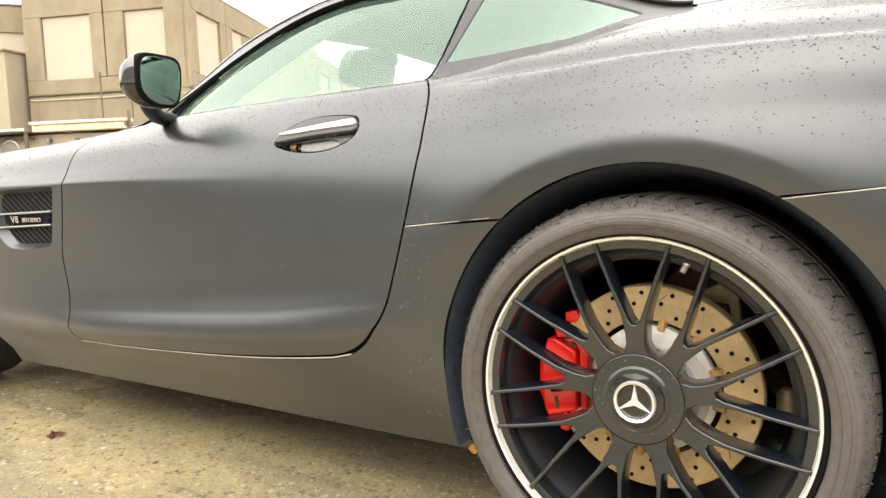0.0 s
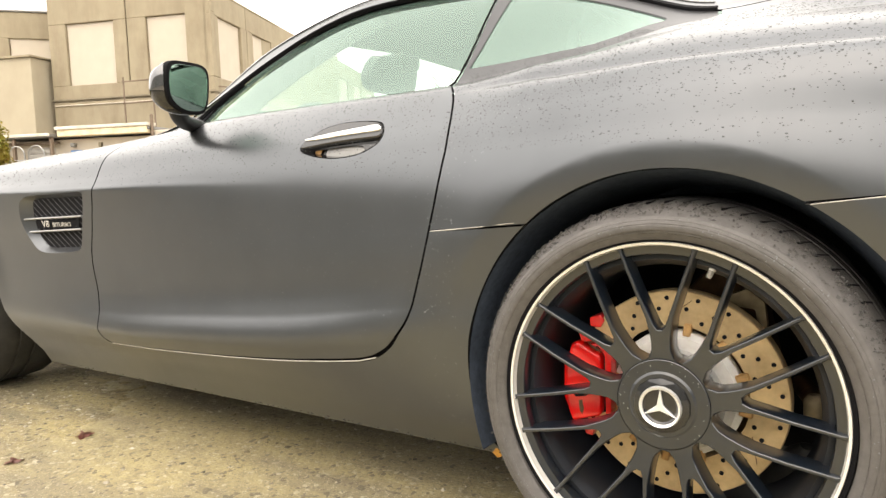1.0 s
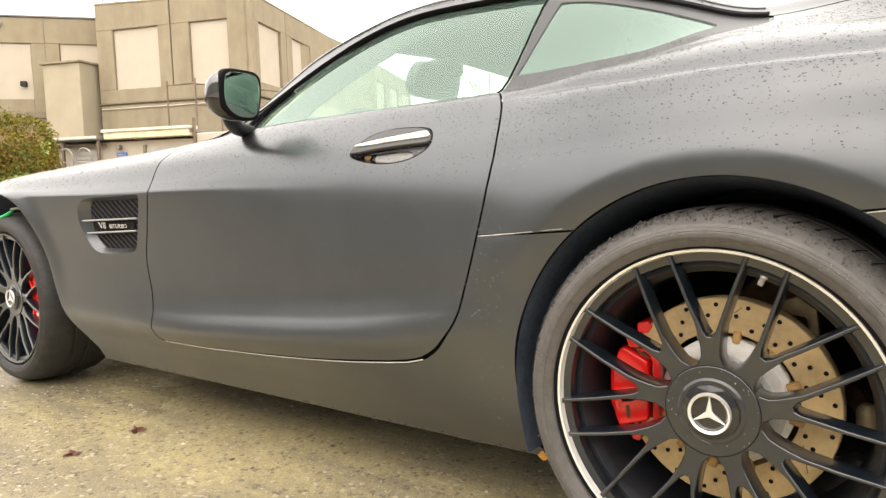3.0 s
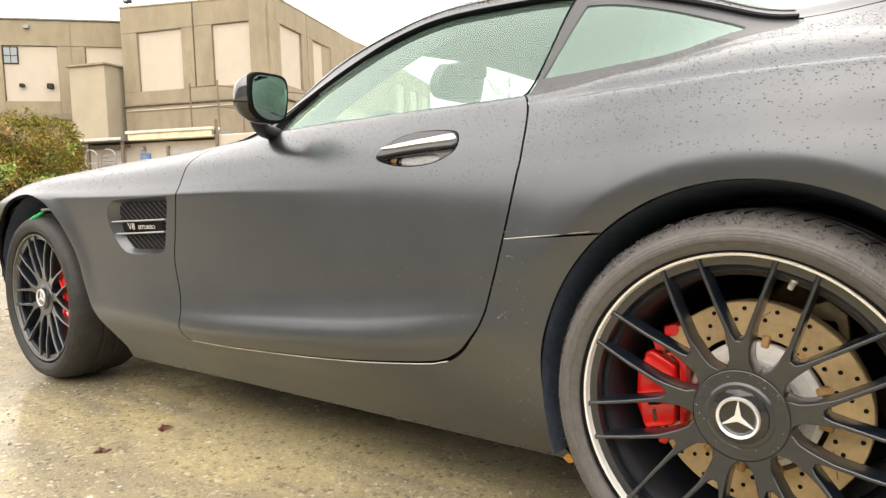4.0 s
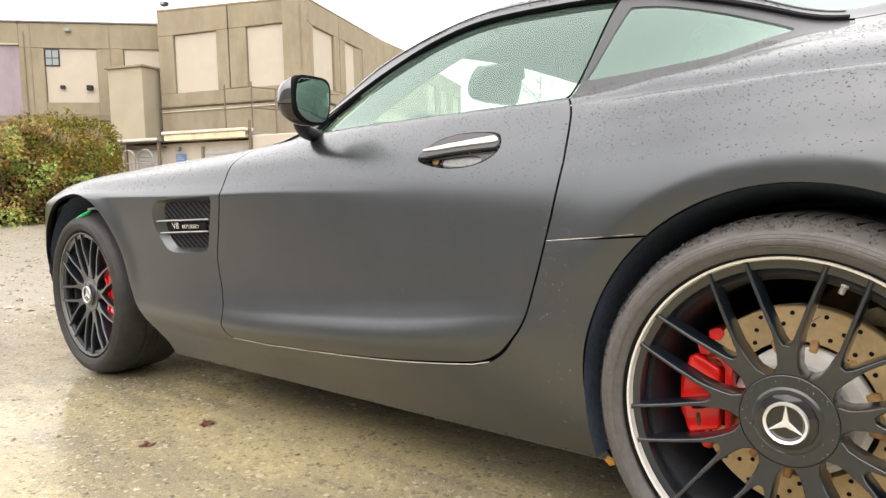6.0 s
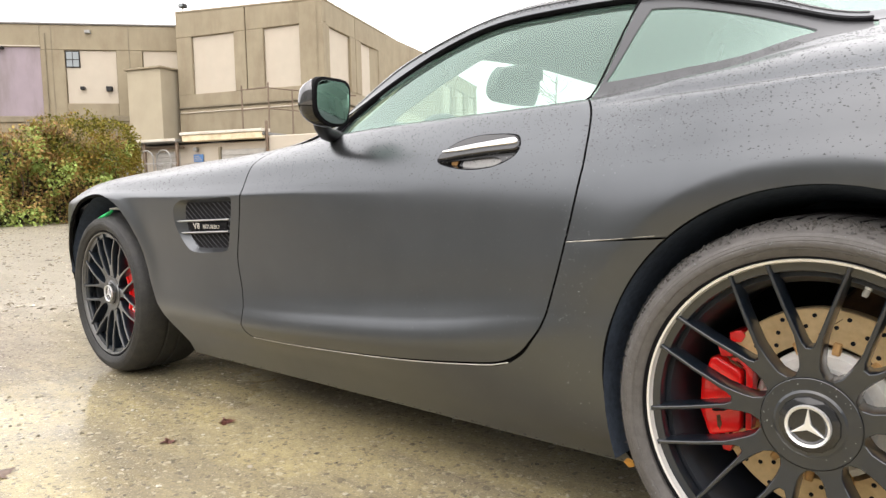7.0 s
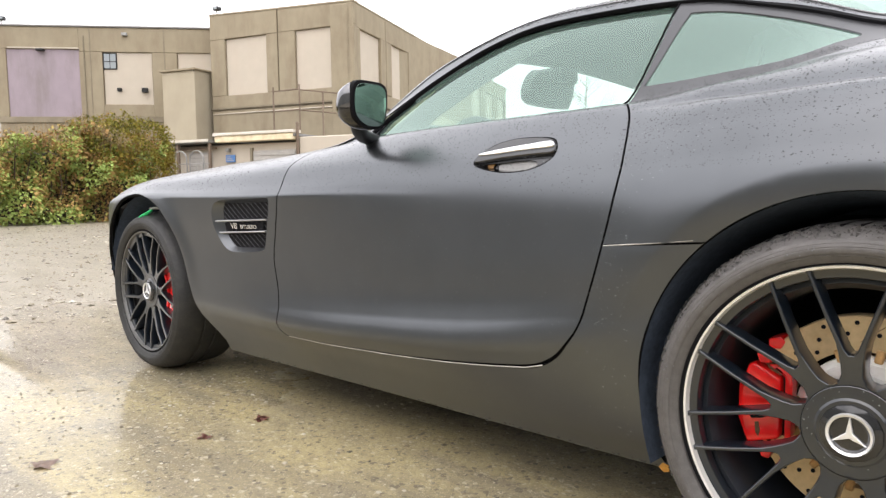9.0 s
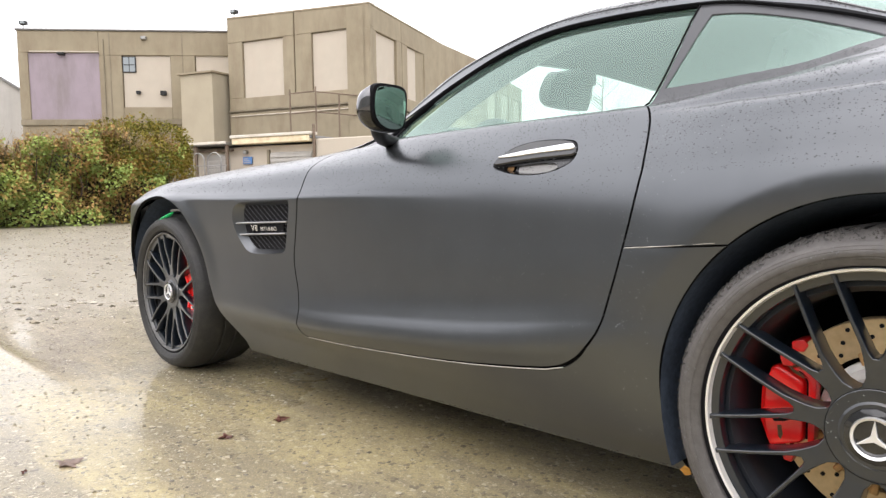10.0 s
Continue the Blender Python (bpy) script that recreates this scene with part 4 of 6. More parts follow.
for direction, start, rad in ((1, -2.25, .0012), (-1, -1.40, .0009)):
    for n in range(52):
        # each bar runs across the outlet and is cut at its edge
        c = start + direction * .029 * n
        run = [(c + direction * 1.5 * (s - .46) * -1, s) for s in np.linspace(.38, .545, 34)]
        ok = inside(np.array(run), vent_poly)
        run = [q for q, k in zip(run, ok) if k]
        if len(run) > 3:
            skin_tube("mesh_bar", run, rad, MESH, vent, out=-.020 if direction > 0 else -.021, seg=5)
for s0, x0, x1 in ((.477, -2.022, -1.700), (.440, -2.008, -1.712)):
    skin_tube("blade", [(x0, s0 - .002), (x0 + .08, s0), (x1, s0 + .004)], .0062, SATIN, vent, out=-.010, seg=10, flat=.6, label="satin grey blade")
plate = part("badge_plate", panel_mesh("badge_plate", [(-1.965, .447), (-1.735, .447), (-1.728, .472), (-1.968, .470)], gap=0, thick=.01, sink=.014, material=DARK), None, vent)


def lettering(text, size, m, material, parent, depth=.0012):
    """Raised letters; their x runs along the words."""
    cu = bpy.data.curves.new("lettering", "FONT")
    cu.body, cu.size, cu.extrude, cu.align_y, cu.resolution_u = text, size, depth, "CENTER", 3
    cu.offset = size * .012
    tmp = bpy.data.objects.new("lettering", cu)
    me = bpy.data.meshes.new_from_object(tmp)
    bpy.data.objects.remove(tmp)
    ob = part("lettering", me, material, parent)
    ob.matrix_local = m
    return ob


lettering("V8", .029, on_skin(-1.922, .4605, -.008) @ Matrix.Diagonal((1.3, 1, 1, 1)), SILVER, vent)
lettering("BITURBO", .0185, on_skin(-1.862, .4582, -.008) @ Matrix.Diagonal((1.32, 1, 1, 1)), SILVER, vent)

# door handle in its cup
left_door = doors[0]
hc = np.array(HANDLE).mean(0)
cup_in = [tuple(hc + (np.array(p) - hc) * (.80, .72)) for p in HANDLE]
cup = part("handle_cup", mesh_of("handle_cup", *ring_between(handle_loop, rounded(cup_in, 5), .0, .02, 4), GLOSS), None, left_door, "gloss black handle recess")
part("cup_floor", panel_mesh("cup_floor", rounded(cup_in, 5), gap=0, thick=0, sink=.019, material=GLOSS), None, cup)
# added pale patch: the bright reflection on the recess floor as a shape
part("cup_reflection", panel_mesh("cup_reflection", rounded([(-.765, .634), (-.755, .668), (-.672, .668), (-.655, .650), (-.672, .634), (-.72, .630)], 4), gap=0, thick=.002, sink=.016, material=LIP_DARK), None, cup, "pale patch standing for the reflection on the recess floor")
# small amber spot on the recess floor
part("amber_spot", panel_mesh("amber_spot", rounded([(-.800, .640), (-.798, .656), (-.785, .658), (-.783, .640)], 3), gap=0, thick=.001, sink=.015, step=.006, material=mat("amber_tone", (0.26, 0.13, 0.03), 0.3, grain=(200, 0.3))), None, cup, "amber spot in the handle recess")
bar_ctrl = [(-.831, .650), (-.820, .672), (-.785, .697), (-.737, .709), (-.673, .708), (-.627, .700), (-.611, .682), (-.613, .666), (-.640, .664), (-.692, .662), (-.76, .657)]
handle = part("door_handle", panel_mesh("door_handle", rounded(bar_ctrl, 5), gap=.0006, thick=.016, sink=-.004, step=.012, material=GLOSS), None, left_door, "gloss black pull handle with chrome strip")
strip_ctrl = [(-.822, .668), (-.79, .675), (-.74, .682), (-.68, .688), (-.625, .692), (-.613, .684), (-.617, .678), (-.66, .676), (-.72, .673), (-.78, .668)]
part("chrome_strip", panel_mesh("chrome_strip", rounded(strip_ctrl, 4), gap=0, thick=.006, sink=-.0085, step=.012, material=CHROME), None, handle, "bright chrome strip")
part("handle_skirt", panel_mesh("handle_skirt", rounded([(-.830, .648), (-.76, .656), (-.692, .661), (-.64, .663), (-.612, .665), (-.613, .652), (-.635, .638), (-.648, .638), (-.662, .652), (-.70, .655), (-.76, .651)], 4), gap=0, thick=.004, sink=.010, step=.012, material=GLOSS), None, handle)

# outside mirrors
SHELL = mat("sky_toned_lacquer", (0.14, 0.14, 0.145), 0.12, 0.85, spec=0.6, coat=0.5, bump=(30, 0.015, 0.001))
FOOT = mat("satin_black_plastic", (0.012, 0.012, 0.013), 0.45, spec=0.35, bump=(200, 0.05, 0.0006))
MIRROR = mat("mirror_glass", (0.24, 0.32, 0.28), 0.03, 1.0)


def wing_mirror(mirrored):
    root = empty("wing_mirror", Matrix.Identity(4), "")
    root.parent = car
    flip = -1 if mirrored else 1
    def outline(n, power):
        pts = []
        for k in range(n):
            a = 2 * math.pi * k / n
            c, s_ = math.cos(a), math.sin(a)
            r = 1 / (abs(c) ** power + abs(s_) ** power) ** (1 / power)
            # narrower towards the foot on the outer side
            y, z = r * c, r * s_
            pts.append((y * .066 * (1 - .10 * max(0, -z)) - .004, z * .0615 * (1 - .34 * max(0, -y) ** 1.5 * (z < 0))))
        return pts
    # a rounded shell behind the glass, which looks to the tail
    bm = bmesh.new()
    rings = []
    for x, k, shift in ((.034, .98, 0), (.031, 1.03, 0), (.023, 1.05, -.003), (.012, 1.02, -.010), (.0, .95, -.015), (-.014, .84, -.019), (-.028, .68, -.020), (-.039, .46, -.018), (-.044, .22, -.016)):
        rings.append([bm.verts.new((x, (y * k + shift) * flip, z * k + shift * .35)) for y, z in outline(40, 3.6)])
    for a, b in zip(rings, rings[1:]):
        for k in range(40):
            bm.faces.new((a[k], a[(k + 1) % 40], b[(k + 1) % 40], b[k]))
    bm.faces.new(rings[-1])
    bm.faces.new(rings[0])
    bmesh.ops.recalc_face_normals(bm, faces=bm.faces[:])
    smooth_bm(bm, 50)
    m = Matrix.Translation((-1.203, -.937 * flip, .976)) @ Matrix.Rotation(radians(5 * flip), 4, "Z") @ Matrix.Rotation(radians(4), 4, "Y")
    # above the split the sky's reflection is put into a greyer colour
    lower = bm.copy()
    bmesh.ops.bisect_plane(bm, geom=bm.verts[:] + bm.edges[:] + bm.faces[:], plane_co=(0, 0, -.012), plane_no=(0, 0, 1), clear_inner=True)
    bmesh.ops.bisect_plane(lower, geom=lower.verts[:] + lower.edges[:] + lower.faces[:], plane_co=(0, 0, -.014), plane_no=(0, 0, 1), clear_outer=True)
    shell = part("shell", bm, SHELL, root, "polished mirror cap, greyed for the sky's reflection in it")
    shell.matrix_local = m
    part("lower_shell", lower, GLOSS, root, "gloss black lower mirror housing").matrix_local = m

    def face(scale, x0, x1, bevel):
        b = prism([(y * scale * flip, z * scale) for y, z in outline(40, 4.6)], -x1, -x0, bevel, 2)
        b.transform(Matrix.Rotation(radians(90), 4, "Z"))
        return b
    bezel = part("bezel", face(1.035, .017, .038, .004), SEAL, root)
    bezel.matrix_local = m
    part("mirror_pane", face(.90, .036, .0395, .0008), MIRROR, bezel, "green-grey mirror glass")
    stalk = tube([(-1.222, -.936 * flip, .932), (-1.240, -.918 * flip, .920), (-1.262, -.894 * flip, .910), (-1.282, -.868 * flip, .902), (-1.305, -.80 * flip, .892)], [.021, .022, .022, .022, .022], 16, flat=.9)
    part("stalk", stalk, FOOT, root)
    root.name = "wing_mirror"
    return tagged(root, "polished black wing mirror on a short stalk, cap greyed for its sky reflection")


wing_mirror(False)
wing_mirror(True)

# window seals and roof trim
SEAL_IN = [(-1.368, 0.898), (-1.3585, 0.983), (-1.3035, 1.0411), (-1.2167, 1.0777), (-1.0788, 1.1043), (-0.94, 1.1102), (-0.82, 1.1121), (-0.686, 1.1138), (-0.56, 1.1115), (-0.45, 1.1029), (-0.3, 1.097), (-0.2, 1.099), (-0.1, 1.102), (0.011, 1.086)]
SEAL_OUT = [(-1.4427, 0.9402), (-1.3826, 1.019), (-1.302, 1.0724), (-1.207, 1.1011), (-1.0795, 1.1198), (-0.94, 1.1246), (-0.82, 1.1254), (-0.686, 1.1249), (-0.56, 1.1205), (-0.45, 1.1171), (-0.3, 1.124), (-0.2, 1.128), (-0.1, 1.131), (0.013, 1.122)]
SEAL_IN = [(a0 + (b0 - a0) * .16, a1 + (b1 - a1) * .16) for (a0, a1), (b0, b1) in zip(SEAL_IN, SEAL_OUT)]
SEAL_OUT = [(a0 + (b0 - a0) * (.26 if a0 < -.25 else .5), a1 + (b1 - a1) * (.26 if a0 < -.25 else .5)) for (a0, a1), (b0, b1) in zip(SEAL_IN, SEAL_OUT)]
both("window_seal", car, SEAL, rounded(SEAL_IN + SEAL_OUT[::-1], 3, keep=(0, len(SEAL_IN) - 1, len(SEAL_IN), 2 * len(SEAL_IN) - 1)), "black rubber window seal", gap=0.0, sink=-.005, thick=.012)
DRIP = [(-1.47, 1.10), (-1.3, 1.128), (-1.1, 1.148), (-.8, 1.152), (-.45, 1.150), (-.2, 1.152), (-.05, 1.150), (.0, 1.145)]
both("roof_trim", car, GLOSS, rounded([(x, s - .003) for x, s in DRIP] + [(x, s + .002) for x, s in DRIP[::-1]], 3, keep=(0, len(DRIP) - 1, len(DRIP), 2 * len(DRIP) - 1)), "thin gloss black roof strip", gap=0.0, sink=-.002, thick=.006)
skin_tube("belt_seal", [(-1.335, .872), (-1.09, .868), (-.8, .866), (-.5, .866)], .0045, SEAL, car, out=-.004, mirrored=True)
skin_tube("pillar_seal", [(-.492, .866), (-.474, .99), (-.459, 1.104)], .0024, SEAL, car, out=-.001, mirrored=True)

# pale lines in the seams: dust, and the wet edges' highlight as colour
skin_tube("seam_line", [(-.455, .4375), (-.36, .4475), (-.262, .4585)], .0013, PALE, car, out=-.0008, seg=5)
skin_tube("seam_line", [(.212, .495), (.33, .516), (.6, .54)], .0013, PALE, car, out=-.0008, seg=5)
skin_tube("sill_line", [(-1.60, .1295), (-1.4, .1305), (-1.08, .1355), (-.79, .1415), (-.645, .1435), (-.60, .147)], .0016, PALE, car, out=-.001, seg=5)

# wheel housings
def housing(hub, radii, y0, y1, a0, a1, sgn, inner):
    """A dark liner that follows the arch's edge inwards."""
    bm = bmesh.new()
    rows = []
    angs = np.linspace(a0, a1, 49)
    rr = pchip([a for a, _ in radii], [b for _, b in radii], angs)
    for a, radius in zip(np.radians(angs), rr):
        rows.append([bm.verts.new((hub[0] + r * math.sin(a), y * sgn, hub[1] + r * math.cos(a))) for r, y in ((radius + .001, y0), (radius - .001, y0 + .02), (min(radius - .008, inner + .014), y0 + .09), (inner, y0 + .17), (inner, y1), (.05, y1 + .01))])
    for p, q in zip(rows, rows[1:]):
        for i in range(5):
            bm.faces.new((p[i], p[i + 1], q[i + 1], q[i]))
    bmesh.ops.recalc_face_normals(bm, faces=bm.faces[:])
    part("wheel_housing", smooth_bm(bm, 50), LINER, car, "black felt wheel housing")


for sgn in (1, -1):
    housing(REAR_HUB, REAR_RADII, -.938, -.50, -112, 122, sgn, .362)
    housing(FRONT_HUB, FRONT_RADII, -.925, -.50, -82, 92, sgn, .352)
    part("rear_underbody", box_bm(-.55, .75, min(-.50 * sgn, -.2 * sgn), max(-.50 * sgn, -.2 * sgn), .16, .7, .02), DARK, car)


# calipers
def caliper(hub, side_x, r_mid, y_face, span, label="glossy red brake caliper"):
    """A curved block that grips the disc; side_x: +1 behind the axle, -1 ahead of it."""
    def arc_loop(r0, r1, half):
        pts = []
        for k in range(13):
            a = radians(-half + 2 * half * k / 12)
            pts.append((side_x * r1 * math.cos(a), r1 * math.sin(a)))
        for k in range(13):
            a = radians(half - 2 * half * k / 12)
            pts.append((side_x * r0 * math.cos(a), r0 * math.sin(a)))
        return pts
    root = part("brake_caliper", prism(arc_loop(r_mid - .045, r_mid + .034, span * .78), y_face, y_face + .05, .007, 3), RED, car, label)
    root.matrix_local = pose(hub[0], 0, hub[1], 0, 0, 0)
    part("bridge", prism(arc_loop(r_mid - .062, r_mid - .048, span * .95), y_face - .004, y_face + .14, .004, 2), RED, root)
    for e in (-1, 1):
        lug = prism([(side_x * (r_mid + x), z) for x, z in ((-.03, -.03), (.025, -.02), (.02, .02), (-.035, .025))], y_face + .01, y_face + .12, .005, 2)
        ob = part("end_lug", lug, RED, root)
        ob.matrix_local = Matrix.Rotation(radians(-e * side_x * span * .9), 4, "Y")
    part("rear_half", prism(arc_loop(r_mid - .05, r_mid + .01, span * .75), y_face + .09, y_face + .14, .006, 2), RED, root)
    for z in (-.052, .05):
        bolt = bmesh.new()
        bmesh.ops.create_cone(bolt, cap_ends=True, segments=10, radius1=.006, radius2=.006, depth=.012)
        ob = part("bolt", bolt, STEEL, root)
        ob.matrix_local = pose(side_x * (r_mid - .02), y_face - .003, z, 90, 0, 0)
    part("badge_plate", box_bm(side_x * r_mid - .003, side_x * r_mid + .003, y_face - .0016, y_face + .002, -.055, -.02, .0008, 1), RUST, root)
    return root


def rear_caliper(y_face):
    """An upright block with a rounded back, a frame beside it and lugs above and below; it grips the disc."""
    back = [(-.172, .081), (-.184, .076), (-.190, .054), (-.1965, .030), (-.1975, .008), (-.1955, -.030), (-.190, -.056), (-.183, -.0715)]
    root = part("brake_caliper", prism(back[::-1] + [(-.1275, .059), (-.1265, .050), (-.1265, -.047), (-.130, -.0545)], y_face, y_face + .030, .006, 3), RED, car, "glossy red brake caliper")
    root.matrix_local = pose(REAR_HUB[0], 0, REAR_HUB[1])
    part("strip", prism([(-.150, .079), (-.137, .080), (-.118, .0745), (-.1075, .066), (-.1065, .050), (-.108, -.044), (-.111, -.0485), (-.1195, -.0535), (-.1205, .0605), (-.132, .071)][::-1], y_face + .001, y_face + .030, .004, 2), RED, root)
    part("gap", box_bm(-.132, -.118, y_face + .016, y_face + .030, -.050, .060), DARK, root)
    part("pad_slot", prism([(-.160, .086), (-.146, .083), (-.130, .069), (-.130, .060), (-.150, .068)][::-1], y_face + .012, y_face + .030, .001, 1), RUST, root, "dark opening over the brake pads")
    part("bridge", prism([(-.188, .070), (-.205, .030), (-.206, -.030), (-.192, -.066), (-.185, -.060), (-.190, 0), (-.184, .060)], y_face + .014, y_face + .10, .005, 2), RED, root)
    part("lug", prism([(-.172, .098), (-.160, .103), (-.146, .090), (-.146, .082), (-.165, .080)][::-1], y_face + .004, y_face + .030, .004, 2), RED, root)
    part("lug", prism([(-.160, .122), (-.138, .128), (-.130, .118), (-.138, .104), (-.158, .104)][::-1], y_face + .03, y_face + .09, .004, 2), RED, root)
    part("lug", prism([(-.165, -.078), (-.140, -.078), (-.146, -.097), (-.160, -.095)], y_face + .006, y_face + .030, .004, 2), RED, root)
    part("slot", prism([(-.180, -.018), (-.155, -.010), (-.143, -.012), (-.157, -.020), (-.176, -.024)], y_face - .0012, y_face + .004, .001, 1), DARK, root, "dark slot in the caliper")
    part("stain", prism([(-.170, -.030), (-.163, -.028), (-.160, -.045), (-.163, -.056), (-.168, -.050)], y_face - .0006, y_face + .003, .0005, 1), RUST, root, "brown worn mark on the red paint")
    return root


rear_caliper(-.88)
caliper(FRONT_HUB, 1, .182, -.905, 44)

# parts behind the rear disc
part("suspension_arm", tube([(.17, -.58, .31), (.195, -.66, .31), (.206, -.735, .309)], [.02, .018, .016], 14), RUST, car, "rusty steel suspension arm")
part("bush", tube([(.206, -.735, .280), (.206, -.735, .286), (.206, -.735, .291), (.206, -.735, .327), (.206, -.735, .332), (.206, -.735, .338)], [.010, .015, .018, .018, .015, .010], 18), BRONZE, car, "dull metal suspension bush")
part("rubber_boot", tube([(.165, -.70, .150), (.178, -.715, .185), (.190, -.735, .222), (.196, -.74, .245)], [.052, .046, .030, .012], 16), RUBBER_DARK, car, "black rubber boot")
part("bracket", prism([(.062, .505), (.098, .522), (.128, .500), (.133, .455), (.118, .452), (.112, .485), (.070, .490)], -.765, -.745, .004, 2), BRONZE, car, "tarnished bracket behind the disc")
part("upright", prism([(-.10, .22), (.12, .20), (.14, .36), (.10, .53), (.02, .55), (-.06, .46)], -.70, -.58, .02, 2), RUST, car, "rusty hub carrier")
part("spring", tube([(.06 + .045 * math.cos(a * .7), -.55 + .045 * math.sin(a * .7), .42 + .003 * a) for a in range(60)], .008, 6), RUST, car)
for turn in (48.0, 56.5, 64.5):
    weight = part("balance_weight", box_bm(-.009, .009, -.004, .004, -.0012, .0012, .0006, 1), STEEL, wheels[0], "stick-on silver balance weight")
    weight.matrix_local = Matrix.Rotation(radians(turn), 4, "Y") @ Matrix.Translation((0, .085, .2268))

# tyre valve
part("tyre_valve", tube([(.0765, .045, .236), (.074, .042, .230), (.071, .040, .223)], [.0058, .0062, .0058], 10), STEEL, wheels[0], "steel tyre valve with white cap")
part("valve_cap", tube([(.071, .040, .2235), (.068, .0375, .216), (.0665, .036, .212)], [.0050, .0050, .0040], 10), PALE, wheels[0], "white plastic valve cap")

# a strip of green tape on the front tyre
TAPE = mat("bright_green_tape", (0.03, 0.62, 0.20), 0.4, grain=(80, 0.2))
tape = tube([(-2.71, -.925, .628), (-2.675, -.93, .636), (-2.645, -.932, .648), (-2.60, -.93, .664), (-2.575, -.928, .674)], [.010, .017, .016, .010, .006], 8, flat=.6)
tagged(part("green_tape", tape, TAPE), "bright green tape stuck on the front tyre", "tape")
# white end of the green tape
part("tape_end", tube([(-2.63, -.91, .68), (-2.60, -.90, .682), (-2.57, -.88, .68)], .005, 8), PALE, car)

# a leaf caught at the end of the skirt
leaf_bm = prism([(-.010, -.008), (.004, -.012), (.012, 0), (.004, .012), (-.008, .008)], -.002, .0, .0005, 1)
leaf_ob = part("caught_leaf", leaf_bm, mat("orange_leaf", (0.42, 0.2, 0.03), 0.6, grain=(90, 0.4)))
leaf_ob.matrix_world = pose(-.335, -.895, .185, 20, 30, 10)
tagged(leaf_ob, "small orange leaf caught under the car's skirt", "leaf")

# ---- cabin ----
TRIM_IN = mat("dark_cabin_leather", (0.022, 0.022, 0.023), 0.6, grain=(60, 0.2), bump=(180, 0.15, 0.001))
CLOTH = mat("dark_grey_headliner", (0.045, 0.045, 0.046), 0.9, grain=(20, 0.06))
part("pillar_trim", panel_mesh("pillar_trim", [(-1.50, .86), (-1.275, .86), (-1.235, .93), (-1.165, 1.0), (-1.065, 1.038), (-.985, 1.056), (-.92, 1.070), (-.80, 1.10), (-.9, 1.15), (-1.1, 1.15), (-1.25, 1.13), (-1.40, 1.07), (-1.49, .98)], gap=0, thick=.004, sink=.045, step=.03, material=CLOTH), None, car, "dark grey inner pillar trim")
part("headliner", panel_mesh("headliner", [(-1.15, 1.14), (-.2, 1.13), (-.16, 1.4), (-.15, TOP), (-1.16, TOP), (-1.155, 1.4)], whole=True, gap=0, thick=0, sink=.014, step=.05, material=CLOTH), None, car)
both("door_card", car, TRIM_IN, [(-1.55, .2), (-.5, .2), (-.5, .855), (-1.5, .855)], gap=0, thick=0, sink=.06, step=.06)
both("rear_side_trim", car, TRIM_IN, [(-.5, .70), (.5, .70), (.5, 1.08), (.1, 1.08), (.0, .99), (-.1, .93), (-.2, .91), (-.48, .88)], gap=0, thick=0, sink=.05, step=.06)
both("inner_pillar", car, CLOTH, [(-1.50, 1.07), (-1.2, 1.11), (-.95, 1.125), (-.5, 1.125), (-.2, 1.125), (-.2, 1.18), (-.95, 1.18), (-1.25, 1.17), (-1.46, 1.135)], gap=0, thick=0, sink=.03, step=.05)
dash = bmesh.new()
prof = [(-1.62, .74), (-1.58, .84), (-1.50, .895), (-1.42, .905), (-1.33, .87), (-1.30, .78), (-1.36, .55), (-1.62, .5)]
dash = prism(prof, -.64, .64, .02, 2)
part("dashboard", dash, TRIM_IN, car)
binn = prism([(-1.50, .90), (-1.46, .955), (-1.38, .965), (-1.33, .945), (-1.34, .88)], -.52, -.22, .015, 3)
part("instrument_hood", binn, TRIM_IN, car)
wheel_pts = [(.19 * math.cos(a), .19 * math.sin(a), 0) for a in np.linspace(0, 2 * math.pi, 48, endpoint=False)]
steer = part("steering_wheel", tube(wheel_pts, .017, 10, closed=True), TRIM_IN, car, "black leather steering wheel")
steer.matrix_local = pose(-1.19, -.37, .80, 0, 66, 0)
part("wheel_boss", spin([(0, -.03), (.06, -.03), (.075, -.01), (.075, .02), (0, .03)], 32, closed=False), TRIM_IN, steer).matrix_local = pose(0, 0, 0, 90, 0, 0)
for a in (0, 180, 270):
    part("wheel_spoke", box_bm(.05, .18, -.018, .018, -.008, .008, .005, 1), TRIM_IN, steer).matrix_local = pose(0, 0, 0, 0, 0, a + 90)


def seat(y):
    root = empty("sports_seat", Matrix.Identity(4), "")
    root.parent = car
    tagged(root, "black leather sports seat")
    side = [(-.56, .30), (-.40, .28), (-.30, .60), (-.22, .95), (-.215, 1.06), (-.25, 1.09), (-.30, 1.07), (-.34, .92), (-.44, .60)]
    part("backrest", prism(side, y - .24, y + .24, .05, 4), TRIM_IN, root)
    part("headrest", prism([(-.30, .93), (-.33, 1.02), (-.29, 1.12), (-.23, 1.12), (-.20, 1.0), (-.22, .92)], y - .13, y + .13, .04, 4), TRIM_IN, root)
    part("cushion", prism([(-1.02, .30), (-.5, .26), (-.45, .40), (-.6, .42), (-1.0, .46), (-1.05, .40)], y - .26, y + .26, .05, 4), TRIM_IN, root)


